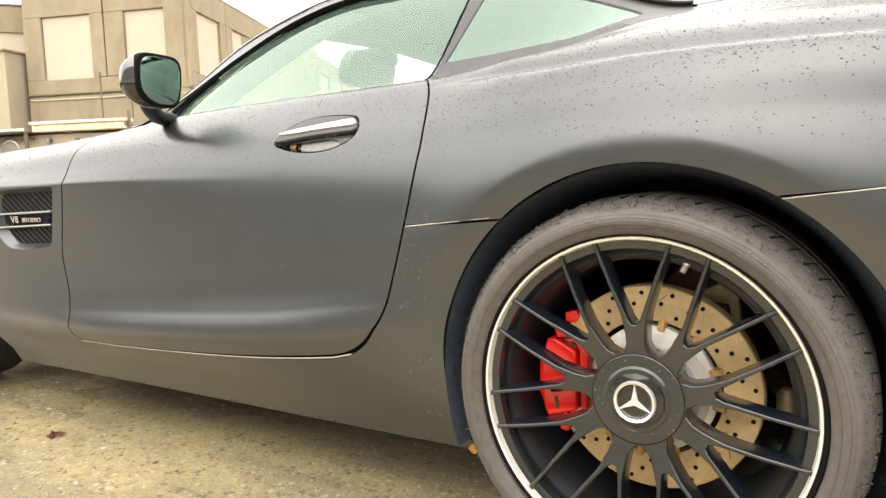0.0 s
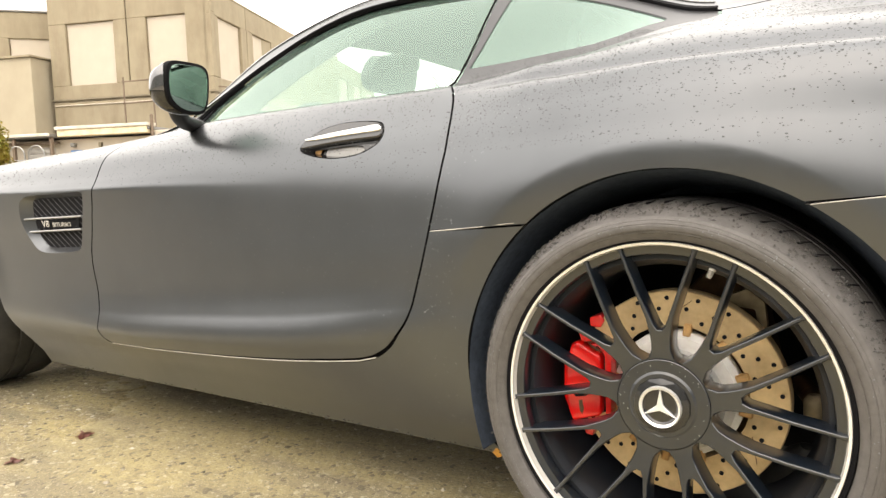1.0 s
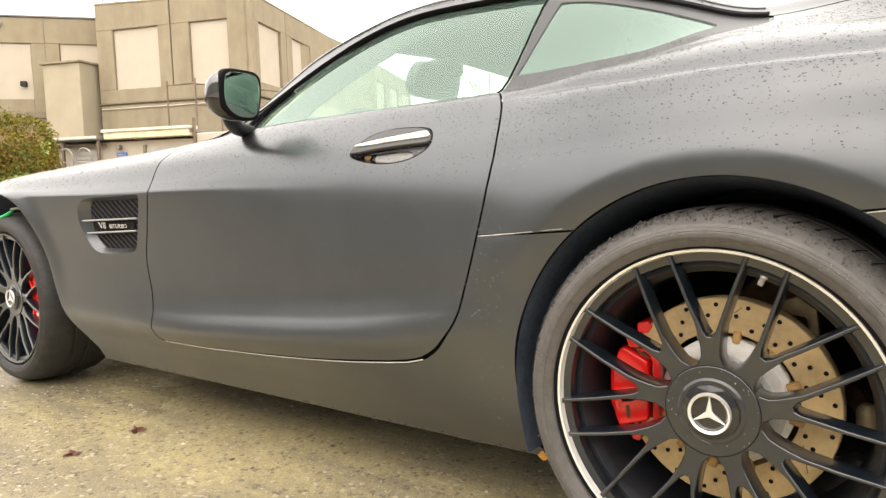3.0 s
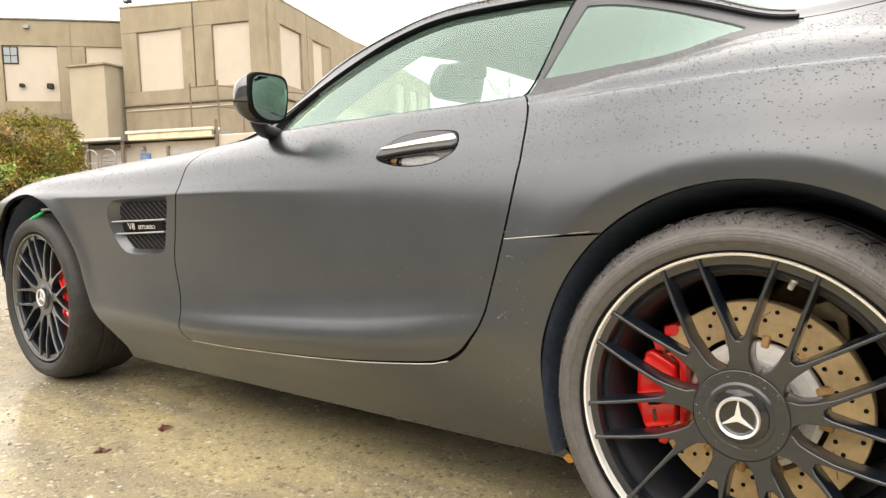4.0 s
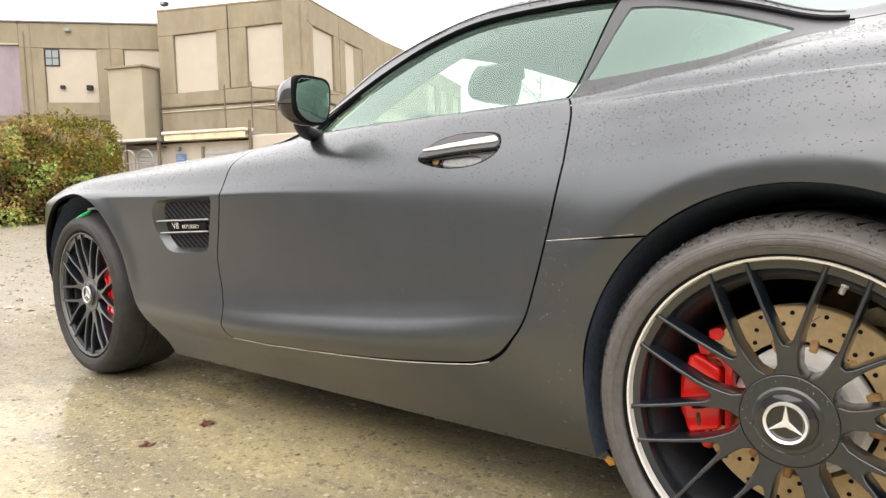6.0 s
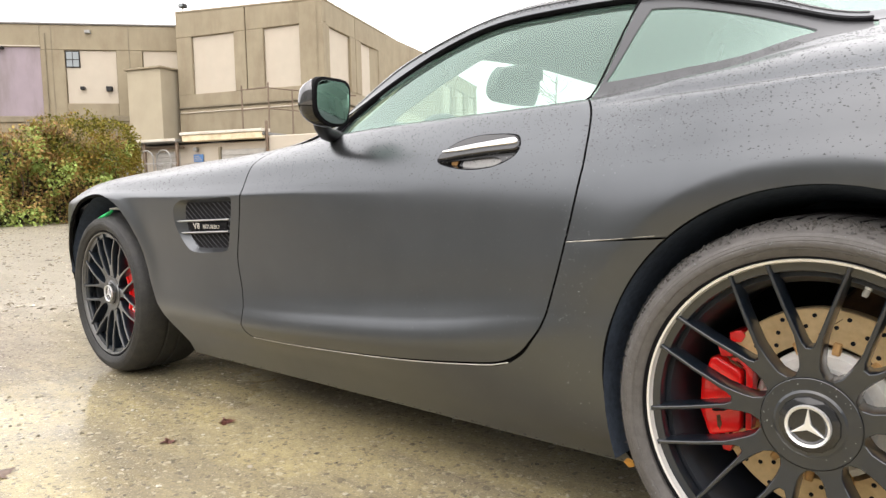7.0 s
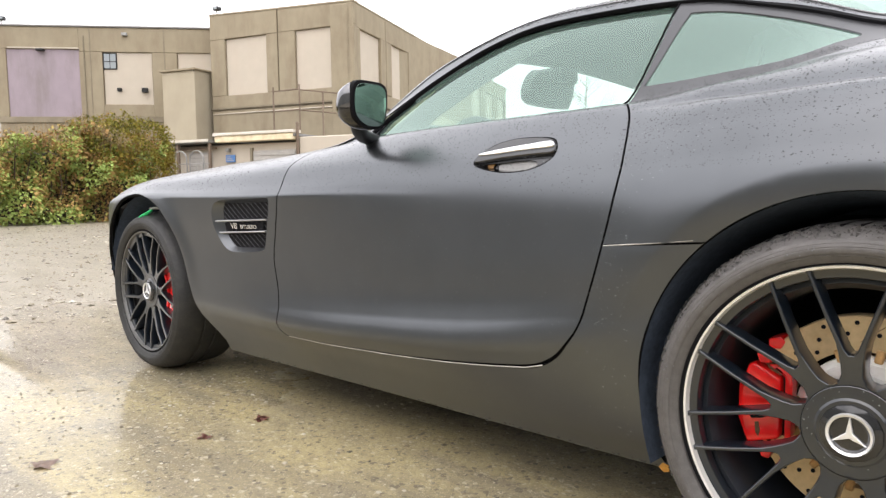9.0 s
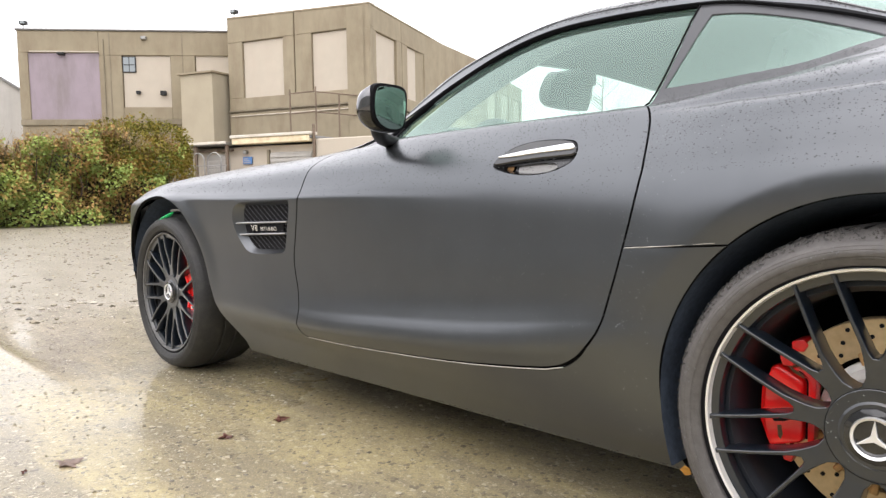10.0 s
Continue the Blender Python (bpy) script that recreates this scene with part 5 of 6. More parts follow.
seat(-.38)
seat(.38)
part("rear_shelf", box_bm(-.15, .7, -.47, .47, .70, .76, .02), TRIM_IN, car)
rv = prism(rounded([(-.155, -.010), (-.135, .030), (-.09, .058), (.09, .060), (.150, .040), (.152, -.02), (.125, -.055), (-.10, -.056), (-.145, -.040)], 4), -.02, .02, .008, 2)
rv.transform(Matrix.Rotation(radians(90), 4, "Z"))
rear_mirror = part("rear_view_mirror", rv, TRIM_IN, car, "black interior mirror")
rear_mirror.matrix_local = pose(-1.205, -.055, 1.10, 0, 8, 2) @ Matrix.Diagonal((1.1, .92, 1.08, 1))
part("sensor_pod", box_bm(-1.24, -1.12, -.09, .02, 1.115, 1.175, .02, 2), TRIM_IN, car)


# ---- rain drops on the skin ----
WATER = bpy.data.materials.new("dark_rain_drop")
WATER.use_nodes = True
wb = WATER.node_tree.nodes["Principled BSDF"]
# the dark look of drops over bright paint is put into the colour
wb.inputs["Base Color"].default_value = (0.10, 0.104, 0.106, 1)
wb.inputs["Roughness"].default_value = 0.02
wb.inputs["IOR"].default_value = 1.33
wb.inputs["Transmission Weight"].default_value = 0.25

# paler copy for flank and wheel: sky glints put into the colour
PALE_WATER = WATER.copy()
PALE_WATER.name = "bright_rain_drop"
PALE_WATER.node_tree.nodes["Principled BSDF"].inputs["Base Color"].default_value = (0.24, 0.25, 0.26, 1)


def rain_drops(count, loop, sizes, seed, weight=None, name="rain_film", water=WATER):
    """Small flat beads of water inside a loop of the skin; weight(x, s, normal) thins them out."""
    r = np.random.default_rng(seed)
    lp = np.array(loop)
    lo, hi = lp.min(0), lp.max(0)
    p = lo + (hi - lo) * r.random((count * 4, 2))
    p = p[inside(p, lp)]
    nor = skin_normal(p[:, 0], p[:, 1])
    keep = np.ones(len(p), bool) if weight is None else r.random(len(p)) < weight(p[:, 0], p[:, 1], nor)
    p, nor = p[keep][:count], nor[keep][:count]
    pos = skin(p[:, 0], p[:, 1])
    ring, cap = 8, []
    for k in range(ring):
        cap.append((math.cos(2 * math.pi * k / ring), math.sin(2 * math.pi * k / ring), -.05))
    for k in range(ring):
        cap.append((.78 * math.cos(2 * math.pi * k / ring), .78 * math.sin(2 * math.pi * k / ring), .22))
    for k in range(ring):
        cap.append((.4 * math.cos(2 * math.pi * k / ring), .4 * math.sin(2 * math.pi * k / ring), .33))
    cap.append((0, 0, .36))
    cap = np.array(cap)
    tri = [(a * ring + k, a * ring + (k + 1) % ring, (a + 1) * ring + (k + 1) % ring, (a + 1) * ring + k) for a in range(2) for k in range(ring)] + [(2 * ring + k, 2 * ring + (k + 1) % ring, 3 * ring) for k in range(ring)]
    vs, fs = [], []
    for q, n in zip(pos, nor):
        size = sizes[0] * (sizes[1] / sizes[0]) ** (r.random() ** 1.7)
        t = np.cross((0, 0, 1), n)
        t = t / max(np.linalg.norm(t), 1e-6)
        u = np.cross(n, t)
        v = q + size * (cap[:, :1] * t * r.uniform(1.0, 1.9) + cap[:, 1:2] * u * r.uniform(.8, 1.2) + cap[:, 2:] * n)
        fs += [tuple(i + len(vs) for i in f) for f in tri]
        vs += v.tolist()
    ob = part(name, mesh_of(name, vs, fs, water), None, car, "beads of rain on the paint")
    return tagged(ob, kind="stuff")


def wheel_beads(count, spot, seed, label):
    """Beads of rain on the outer face of the rear wheel; spot(random) gives radius, depth and angle."""
    r = np.random.default_rng(seed)
    vs, fs = [], []
    for bead in range(count):
        rad, y, a = spot(r)
        size = r.uniform(.0005, .0013)
        c = np.array([rad * math.sin(a), y, rad * math.cos(a)])
        rim = [c + size * np.array([math.cos(q), 0, 1.3 * math.sin(q)]) for q in np.arange(6) * math.pi / 3]
        mid = [c + size * np.array([.6 * math.cos(q), -.45, .8 * math.sin(q)]) for q in np.arange(6) * math.pi / 3]
        n = len(vs)
        fs += [(n + k, n + (k + 1) % 6, n + 6 + (k + 1) % 6, n + 6 + k) for k in range(6)] + [tuple(range(n + 6, n + 12))]
        vs += rim + mid
    tagged(part("rain_bead", mesh_of("rain_bead", vs, fs, PALE_WATER), None, wheels[0], label), kind="stuff")


wheel_beads(26, lambda r: (r.uniform(.052, .074), .0163, r.uniform(0, 6.283)), 41, "beads of rain on the hub")
wheel_beads(120, lambda r: (r.uniform(.293, .314), -.0163, r.uniform(0, 6.283)), 42, "beads of rain on the tyre wall")


upward = lambda x, s, n: np.clip(n[:, 2] * 1.6 - .05, .06, 1)
rain_drops(10500, [(-.46, .62), (.75, .56), (.8, 1.08), (.2, 1.08), (.05, 1.0), (-.2, .91), (-.46, .87)], (.0005, .0014), 21, upward)
rain_drops(3000, [(-1.58, .56), (-.47, .56), (-.50, .86), (-1.55, .86)], (.0006, .0015), 22, upward)
rain_drops(2200, [(-3.0, .60), (-1.64, .58), (-1.63, 1.0), (-3.0, 1.0)], (.0008, .0024), 23, upward)
rain_drops(1500, [(-1.40, 1.128), (-1.2, 1.135), (-.1, 1.135), (-.1, 1.158), (-1.38, 1.15)], (.0007, .0020), 24)
rain_drops(1600, [(-1.0, 1.165), (-.3, 1.165), (-.3, 1.35), (-1.0, 1.35)], (.0012, .0026), 30)
rain_drops(420, [(-.46, .875), (-.2, .90), (-.08, .93), (-.10, .955), (-.2, .925), (-.46, .92)], (.0006, .0014), 31)
rain_drops(1100, [(-1.9, .02), (-.38, .02), (-.40, .55), (-1.9, .55)], (.0004, .0011), 25, water=PALE_WATER)
rain_drops(70, [(-.47, .06), (-.39, .06), (-.40, .50), (-.47, .52)], (.0006, .0014), 28, water=PALE_WATER)
rain_drops(260, [(-.47, .50), (-.40, .50), (-.20, .72), (.4, .76), (.4, .84), (-.46, .80)], (.0006, .0014), 29, water=PALE_WATER)
rain_drops(160, [(-1.25, .90), (-.5, .89), (-.49, 1.07), (-1.05, 1.06)], (.0007, .0016), 26)
rain_drops(120, [(-1.9, .001), (-.36, .001), (-.36, .010), (-1.9, .010)], (.0014, .0030), 27)


# ---- ground ----
def ground_material():
    """Compacted sandy gravel under a thin, uneven film of rainwater."""
    m = bpy.data.materials.new("wet_sandy_gravel")
    m.use_nodes = True
    nt = m.node_tree
    b = nt.nodes["Principled BSDF"]
    geo = nt.nodes.new("ShaderNodeNewGeometry")

    def noise_at(scale, detail=6, rough=0.6):
        n = nt.nodes.new("ShaderNodeTexNoise")
        n.inputs["Scale"].default_value, n.inputs["Detail"].default_value, n.inputs["Roughness"].default_value = scale, detail, rough
        nt.links.new(geo.outputs["Position"], n.inputs["Vector"])
        return n.outputs["Fac"]

    def ramp(src, a, b2, lo=0.0, hi=1.0):
        r = nt.nodes.new("ShaderNodeMapRange")
        r.inputs["From Min"].default_value, r.inputs["From Max"].default_value = a, b2
        r.inputs["To Min"].default_value, r.inputs["To Max"].default_value = lo, hi
        nt.links.new(src, r.inputs["Value"])
        return r.outputs[0]

    def mixed(f, a, b2):
        x = nt.nodes.new("ShaderNodeMixRGB")
        nt.links.new(f, x.inputs[0])
        for slot, v in ((1, a), (2, b2)):
            if isinstance(v, tuple):
                x.inputs[slot].default_value = (*v, 1)
            else:
                nt.links.new(v, x.inputs[slot])
        return x.outputs[0]

    vor = nt.nodes.new("ShaderNodeTexVoronoi")
    vor.inputs["Scale"].default_value = 85
    nt.links.new(geo.outputs["Position"], vor.inputs["Vector"])
    vor2 = nt.nodes.new("ShaderNodeTexVoronoi")
    vor2.inputs["Scale"].default_value = 260
    nt.links.new(geo.outputs["Position"], vor2.inputs["Vector"])
    sand = mixed(ramp(noise_at(1.3), .35, .65), GROUND_A, GROUND_B)
    # the open yard is greyer, with long dirt streaks
    away = nt.nodes.new("ShaderNodeVectorMath")
    away.operation = "DISTANCE"
    away.inputs[1].default_value = (-1.0, -1.0, 0)
    nt.links.new(geo.outputs["Position"], away.inputs[0])
    sand = mixed(ramp(away.outputs["Value"], 1.2, 3.8), sand, GROUND_FAR)
    turn = nt.nodes.new("ShaderNodeMapping")
    turn.inputs["Rotation"].default_value = (0, 0, radians(-44))
    turn.inputs["Scale"].default_value = (0.7, 3.2, 1)
    nt.links.new(geo.outputs["Position"], turn.inputs["Vector"])
    run = nt.nodes.new("ShaderNodeTexNoise")
    run.inputs["Scale"].default_value, run.inputs["Detail"].default_value, run.inputs["Roughness"].default_value = 1.1, 9, 0.66
    nt.links.new(turn.outputs[0], run.inputs["Vector"])
    sand = mixed(ramp(run.outputs["Fac"], .46, .60, 0, .8), sand, (0.175, 0.147, 0.10))
    sand = mixed(ramp(noise_at(26, 9, .7), .47, .64, 0, .5), sand, (0.19, 0.158, 0.095))
    sand = mixed(ramp(noise_at(6.5, 8, .65), .52, .68, 0, .4), sand, (0.15, 0.125, 0.078))
    hue = nt.nodes.new("ShaderNodeSeparateColor")
    nt.links.new(vor.outputs["Color"], hue.inputs[0])
    sand = mixed(ramp(hue.outputs[0], .945, .965, 0, .5), sand, (0.56, 0.50, 0.37))
    sand = mixed(ramp(noise_at(150, 5, .72), .59, .66, 0, .8), sand, (0.60, 0.55, 0.42))
    sand = mixed(ramp(noise_at(95, 6, .7), .42, .34, 0, .8), sand, (0.085, 0.070, 0.045))
    sand = mixed(ramp(hue.outputs[1], .93, .95, 0, .7), sand, (0.075, 0.062, 0.043))
    hue2 = nt.nodes.new("ShaderNodeSeparateColor")
    nt.links.new(vor2.outputs["Color"], hue2.inputs[0])
    sand = mixed(ramp(hue2.outputs[0], .91, .94, 0, .5), sand, (0.44, 0.38, 0.27))
    sand = mixed(ramp(hue2.outputs[1], .84, .90, 0, .5), sand, (0.11, 0.095, 0.066))
    nt.links.new(sand, b.inputs["Base Color"])
    b.inputs["Roughness"].default_value = 0.75
    b.inputs["Specular IOR Level"].default_value = 0.35
    # the film of water: glossier in the wet patches
    # the trodden strip beside the car holds more water than the open yard
    dist = nt.nodes.new("ShaderNodeVectorMath")
    dist.operation = "DISTANCE"
    dist.inputs[1].default_value = (-3.3, -1.55, 0)
    nt.links.new(geo.outputs["Position"], dist.inputs[0])
    ragged = nt.nodes.new("ShaderNodeMath")
    ragged.operation = "MULTIPLY_ADD"
    nt.links.new(noise_at(1.1, 7, .6), ragged.inputs[0])
    ragged.inputs[1].default_value = 2.4
    nt.links.new(dist.outputs["Value"], ragged.inputs[2])
    wet = ramp(ragged.outputs[0], 2.35, 2.9, 1.0, 0.0)
    b.inputs["Coat IOR"].default_value = 1.33
    nt.links.new(ramp(wet, 0, 1, .7, 1.0), b.inputs["Coat Weight"])
    nt.links.new(ramp(wet, 0, 1, .28, .15), b.inputs["Coat Roughness"])
    bump = nt.nodes.new("ShaderNodeBump")
    bump.inputs["Distance"].default_value = 0.004
    bump.inputs["Strength"].default_value = 0.5
    add = nt.nodes.new("ShaderNodeMath")
    add.operation = "MULTIPLY_ADD"
    nt.links.new(vor.outputs["Distance"], add.inputs[0])
    add.inputs[1].default_value = -0.5
    nt.links.new(noise_at(55, 8), add.inputs[2])
    nt.links.new(add.outputs[0], bump.inputs["Height"])
    nt.links.new(bump.outputs[0], b.inputs["Normal"])
    soft = nt.nodes.new("ShaderNodeBump")
    soft.inputs["Distance"].default_value = 0.004
    soft.inputs["Strength"].default_value = 0.22
    nt.links.new(noise_at(22, 3), soft.inputs["Height"])
    nt.links.new(soft.outputs[0], b.inputs["Coat Normal"])
    return m


GROUND_A, GROUND_B, GROUND_FAR = (0.425, 0.350, 0.168), (0.300, 0.254, 0.144), (0.285, 0.252, 0.196)
GRAVEL = ground_material()


def spread(lo, hi, fine, far):
    """Coordinates close together from lo to hi, and ever wider out to far."""
    mid = list(np.arange(lo, hi + 1e-6, fine))
    out, step, p = [], fine, 0.0
    while p < far:
        step *= 1.22
        p += step
        out.append(p)
    return np.array([lo - q for q in out[::-1]] + mid + [hi + q for q in out])


def ground_height(x, y):
    """Shallow ruts and bumps, level under the tyres."""
    a = 0.012 * np.sin(x * 0.9 + 1.3 * np.sin(y * 0.5)) * np.sin(y * 1.1 + 0.7 * x)
    b = 0.003 * np.sin(3.1 * x + 1.7 * y) * np.sin(2.3 * y - 1.9 * x)
    c = 0.0012 * np.sin(11 * x + 3 * np.sin(7 * y)) * np.sin(13 * y + 2 * np.sin(9 * x))
    # a low scraped edge in front of the nose
    d = 0.035 * np.exp(-((y + 1.25 - 0.12 * np.sin(2 * x) + (x + 3.8) * 0.18) / 0.05) ** 2) * np.exp(-((x + 3.9) / 0.8) ** 2)
    near = np.exp(-np.maximum(np.abs(x + 1.3) - 2.0, 0) ** 2 * 2) * np.exp(-np.maximum(np.abs(y) - 1.0, 0) ** 2 * 4)
    far = np.exp(-np.maximum(np.hypot(x, y) - 12, 0) ** 2 / 60)
    return (a + b) * (1 - near) * far - 0.002 + c * 0.6 + d


gxs, gys = spread(-6.5, 1.6, 0.035, 1000), spread(-2.6, 2.0, 0.035, 1000)
GX, GY = np.meshgrid(gxs, gys, indexing="ij")
GZ = ground_height(GX, GY)
ny = len(gys)
ground_verts = np.stack([GX, GY, GZ], -1).reshape(-1, 3)
gi, gj = np.meshgrid(np.arange(len(gxs) - 1), np.arange(ny - 1), indexing="ij")
base_i = (gi * ny + gj).ravel()
ground_faces = np.stack([base_i, base_i + ny, base_i + ny + 1, base_i + 1], 1)
ground = new("ground", mesh_of("ground", ground_verts.tolist(), ground_faces.tolist(), GRAVEL))
tagged(ground, "rain-wet compacted sandy gravel yard", "ground", kind="structure")

# loose stones pressed into the gravel
STONE = mat("mixed_gravel_stones", (0.36, 0.32, 0.26), 0.5, grain=(40, 0.5), coat=0.25)
st_nodes = STONE.node_tree
st_geo = st_nodes.nodes.new("ShaderNodeNewGeometry")
st_ramp = st_nodes.nodes.new("ShaderNodeValToRGB")
st_ramp.color_ramp.elements[0].color = (0.10, 0.088, 0.07, 1)
st_ramp.color_ramp.elements[1].color = (0.50, 0.46, 0.37, 1)
mid_stop = st_ramp.color_ramp.elements.new(0.45)
mid_stop.color = (0.22, 0.18, 0.11, 1)
st_nodes.links.new(st_geo.outputs["Random Per Island"], st_ramp.inputs[0])
st_nodes.links.new(st_ramp.outputs[0], st_nodes.nodes["Principled BSDF"].inputs["Base Color"])


def stones(name, count, area_of, size, seed, label):
    r = np.random.default_rng(seed)
    oct_v = np.array([(1, 0, 0), (-1, 0, 0), (0, 1, 0), (0, -1, 0), (0, 0, 1), (0, 0, -1), (.6, .6, .5), (-.6, .6, .45), (-.6, -.6, .5), (.6, -.6, .45)], float)
    oct_f = [(0, 6, 4), (6, 2, 4), (2, 7, 4), (7, 1, 4), (1, 8, 4), (8, 3, 4), (3, 9, 4), (9, 0, 4), (0, 2, 6), (2, 1, 7), (1, 3, 8), (3, 0, 9), (2, 0, 5), (1, 2, 5), (3, 1, 5), (0, 3, 5)]
    vs, fs = [], []
    for k in range(count):
        x, y = area_of(r)
        s = size[0] * (size[1] / size[0]) ** (r.random() ** 2.2)
        v = oct_v * (1 + 0.3 * r.standard_normal(oct_v.shape).clip(-1, 1)) * (s * r.uniform(.7, 1.5), s, s * r.uniform(.35, .7))
        a = r.uniform(0, 6.28)
        rot = np.array([[math.cos(a), -math.sin(a), 0], [math.sin(a), math.cos(a), 0], [0, 0, 1]])
        v = v @ rot.T + (x, y, float(ground_height(np.array(x), np.array(y))) + s * 0.08)
        fs += [tuple(i + len(vs) for i in f) for f in oct_f]
        vs += v.tolist()
    ob = new(name, mesh_of(name, vs, fs, STONE, smooth=False))
    return tagged(ob, label, "gravel", kind="stuff")


stones("loose_gravel", 7000, lambda r: (r.uniform(-6.0, 0.3), -2.0 + 1.9 * r.random() ** 0.8), (.0016, .0080), 7, "small wet gravel stones pressed into the sandy yard")
stones("coarse_gravel", 13000, lambda r: (-4.0 - 13.5 * r.random() ** 1.2, r.uniform(-4.0, 6.0)), (.005, .026), 8, "coarser wet stones scattered over the open yard")

# fallen leaves
LEAF_RED = mat("wet_dark_red_leaf", (0.19, 0.075, 0.055), 0.35, grain=(60, 0.4), bump=(200, 0.3, 0.001))
LEAF_PALE = mat("pale_brown_leaf", (0.32, 0.235, 0.19), 0.45, grain=(60, 0.4), bump=(200, 0.3, 0.001))


def fallen_leaf(x, y, size, turn):
    """A small lobed leaf with a stalk, lying flat."""
    bm = bmesh.new()
    c = bm.verts.new((0, 0, .004))
    ring = []
    for k in range(30):
        a = 2 * math.pi * k / 30
        r = size * (.42 + .34 * abs(math.cos(2.5 * a)) ** 1.5 + .10 * math.sin(9 * a)) * (0.55 if 11 < k < 19 else 1)
        ring.append(bm.verts.new((r * math.cos(a), r * math.sin(a), .002 + .004 * math.sin(3 * a + 1))))
    for k in range(30):
        bm.faces.new((c, ring[k], ring[(k + 1) % 30]))
    s0, s1, s2 = bm.verts.new((-size * .25, .0012, .004)), bm.verts.new((-size * .25, -.0012, .004)), bm.verts.new((-size * 1.15, size * .2, .003))
    bm.faces.new((s0, s1, s2))
    bmesh.ops.solidify(bm, geom=bm.faces[:], thickness=.0006)
    ob = part("fallen_leaf", smooth_bm(bm), LEAF_PALE if size > .05 else LEAF_RED)
    ob.matrix_world = pose(x, y, float(ground_height(np.array(x), np.array(y))) + .002, 0, 0, turn)
    tagged(ob, "large pale pinkish-brown fallen leaf on the wet gravel" if size > .05 else "dark red fallen leaf lying wet on the gravel", "leaf", "fallen leaves")


for lx, ly, lsize, lturn in ((-1.70, -.983, .044, 30), (-1.672, -1.191, .035, 160), (-1.81, -1.60, .058, 80), (-1.83, -1.70, .014, 250)):
    fallen_leaf(lx, ly, lsize, lturn)

# ---- the industrial building ----
CONCRETE = mat("weathered_tan_concrete", (0.29, 0.245, 0.166), 0.85, grain=(2.2, 0.12), bump=(30, 0.25, 0.01), dirt=((0.19, 0.145, 0.095), 1.3, 0.6), streak=0.4)
CONCRETE_DARK = mat("darker_band_concrete", (0.235, 0.20, 0.14), 0.88, grain=(3.0, 0.2), bump=(30, 0.25, 0.01), dirt=((0.15, 0.12, 0.085), 1.2, 0.6))
INFILL = mat("pale_painted_infill", (0.475, 0.42, 0.34), 0.8, grain=(2.5, 0.06), bump=(60, 0.1, 0.004), dirt=((0.46, 0.385, 0.31), 2.2, 0.4), streak=0.15)
PURPLE = mat("faded_lilac_paint", (0.31, 0.255, 0.285), 0.8, grain=(2, 0.1), dirt=((0.20, 0.17, 0.165), 0.9, 0.85), streak=0.25)
ROOFING = mat("grey_metal_edge", (0.20, 0.195, 0.185), 0.5, 0.5, grain=(6, 0.2))
FASCIA = mat("pale_yellow_fascia", (0.80, 0.70, 0.48), 0.7, grain=(3, 0.1), dirt=((0.42, 0.20, 0.07), 1.9, 0.7))
WHITEWASH = mat("dirty_whitewash", (0.62, 0.58, 0.50), 0.8, grain=(4, 0.12), dirt=((0.34, 0.24, 0.14), 2.0, 0.5))
SHUTTER = mat("grey_roller_shutter", (0.42, 0.40, 0.37), 0.6, 0.2, grain=(5, 0.15))
PIPE = mat("rusty_grey_pipe", (0.20, 0.15, 0.11), 0.7, 0.4, grain=(20, 0.3))
PANE = mat("grey_window_pane", (0.24, 0.27, 0.28), 0.15, coat=0.5)
BLACK = mat("matt_black_metal", (0.02, 0.02, 0.02), 0.6, 0.3)
BLUE_SIGN = mat("blue_sign_enamel", (0.08, 0.2, 0.45), 0.5)
GALV = mat("galvanised_steel", (0.32, 0.315, 0.30), 0.45, 0.7, grain=(30, 0.2))


def wall_box(name, parent, x0, x1, y0, y1, z0, z1, material, bevel=0.02, label=""):
    return part(name, box_bm(x0, x1, y0, y1, z0, z1, bevel, 1), material, parent, label)


def frame_plane(px, py, ang):
    return pose(px, py, 0, 0, 0, ang)


CORNER = (-20.8, 15.37)
FRONT = (-21.09, 15.26)
tower = empty("concrete_tower_building", frame_plane(*FRONT, 20), "tan concrete industrial block with pale blocked-in window panels", "building")
# front: x runs from -7 (left) to 0 (corner), y goes back
EDGE = .08     # the corner of the front and the side wall


def rising(ob):
    """The parapet climbs a little away from the corner."""
    for v in ob.data.vertices:
        if v.co.z > 7.6:
            v.co.z += .028 * (EDGE - v.co.x)
    return ob


wall_box("wall", tower, -6.98, -.45, .16, 14, 0, 8.0, CONCRETE)
wall_box("lower_wall", tower, -7.0, EDGE, .0, .3, 0, 4.20, CONCRETE)
# gap and ledge are coloured darker than the wall
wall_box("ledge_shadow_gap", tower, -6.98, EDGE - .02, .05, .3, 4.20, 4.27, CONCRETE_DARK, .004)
wall_box("ledge", tower, -7.03, EDGE + .03, -.05, .3, 4.27, 4.33, CONCRETE_DARK, .01)
wall_box("panel_sill_band", tower, -7.0, EDGE, .0, .3, 4.33, 4.84, CONCRETE)
wall_box("conduit", tower, -6.95, EDGE - .3, -.05, .0, 4.06, 4.11, INFILL, .015, "thin pale conduit")
for x0, x1 in ((-7.0, -6.22), (-4.08, -3.52), (-3.47, -2.66), (-.55, EDGE)):
    wall_box("pilaster", tower, x0, x1, .0, .3, 4.84, 7.20, CONCRETE)
rising(wall_box("top_band", tower, -7.0, -3.52, .0, .3, 7.20, 8.02, CONCRETE))
rising(wall_box("top_band", tower, -3.47, EDGE, .0, .3, 7.20, 8.02, CONCRETE))
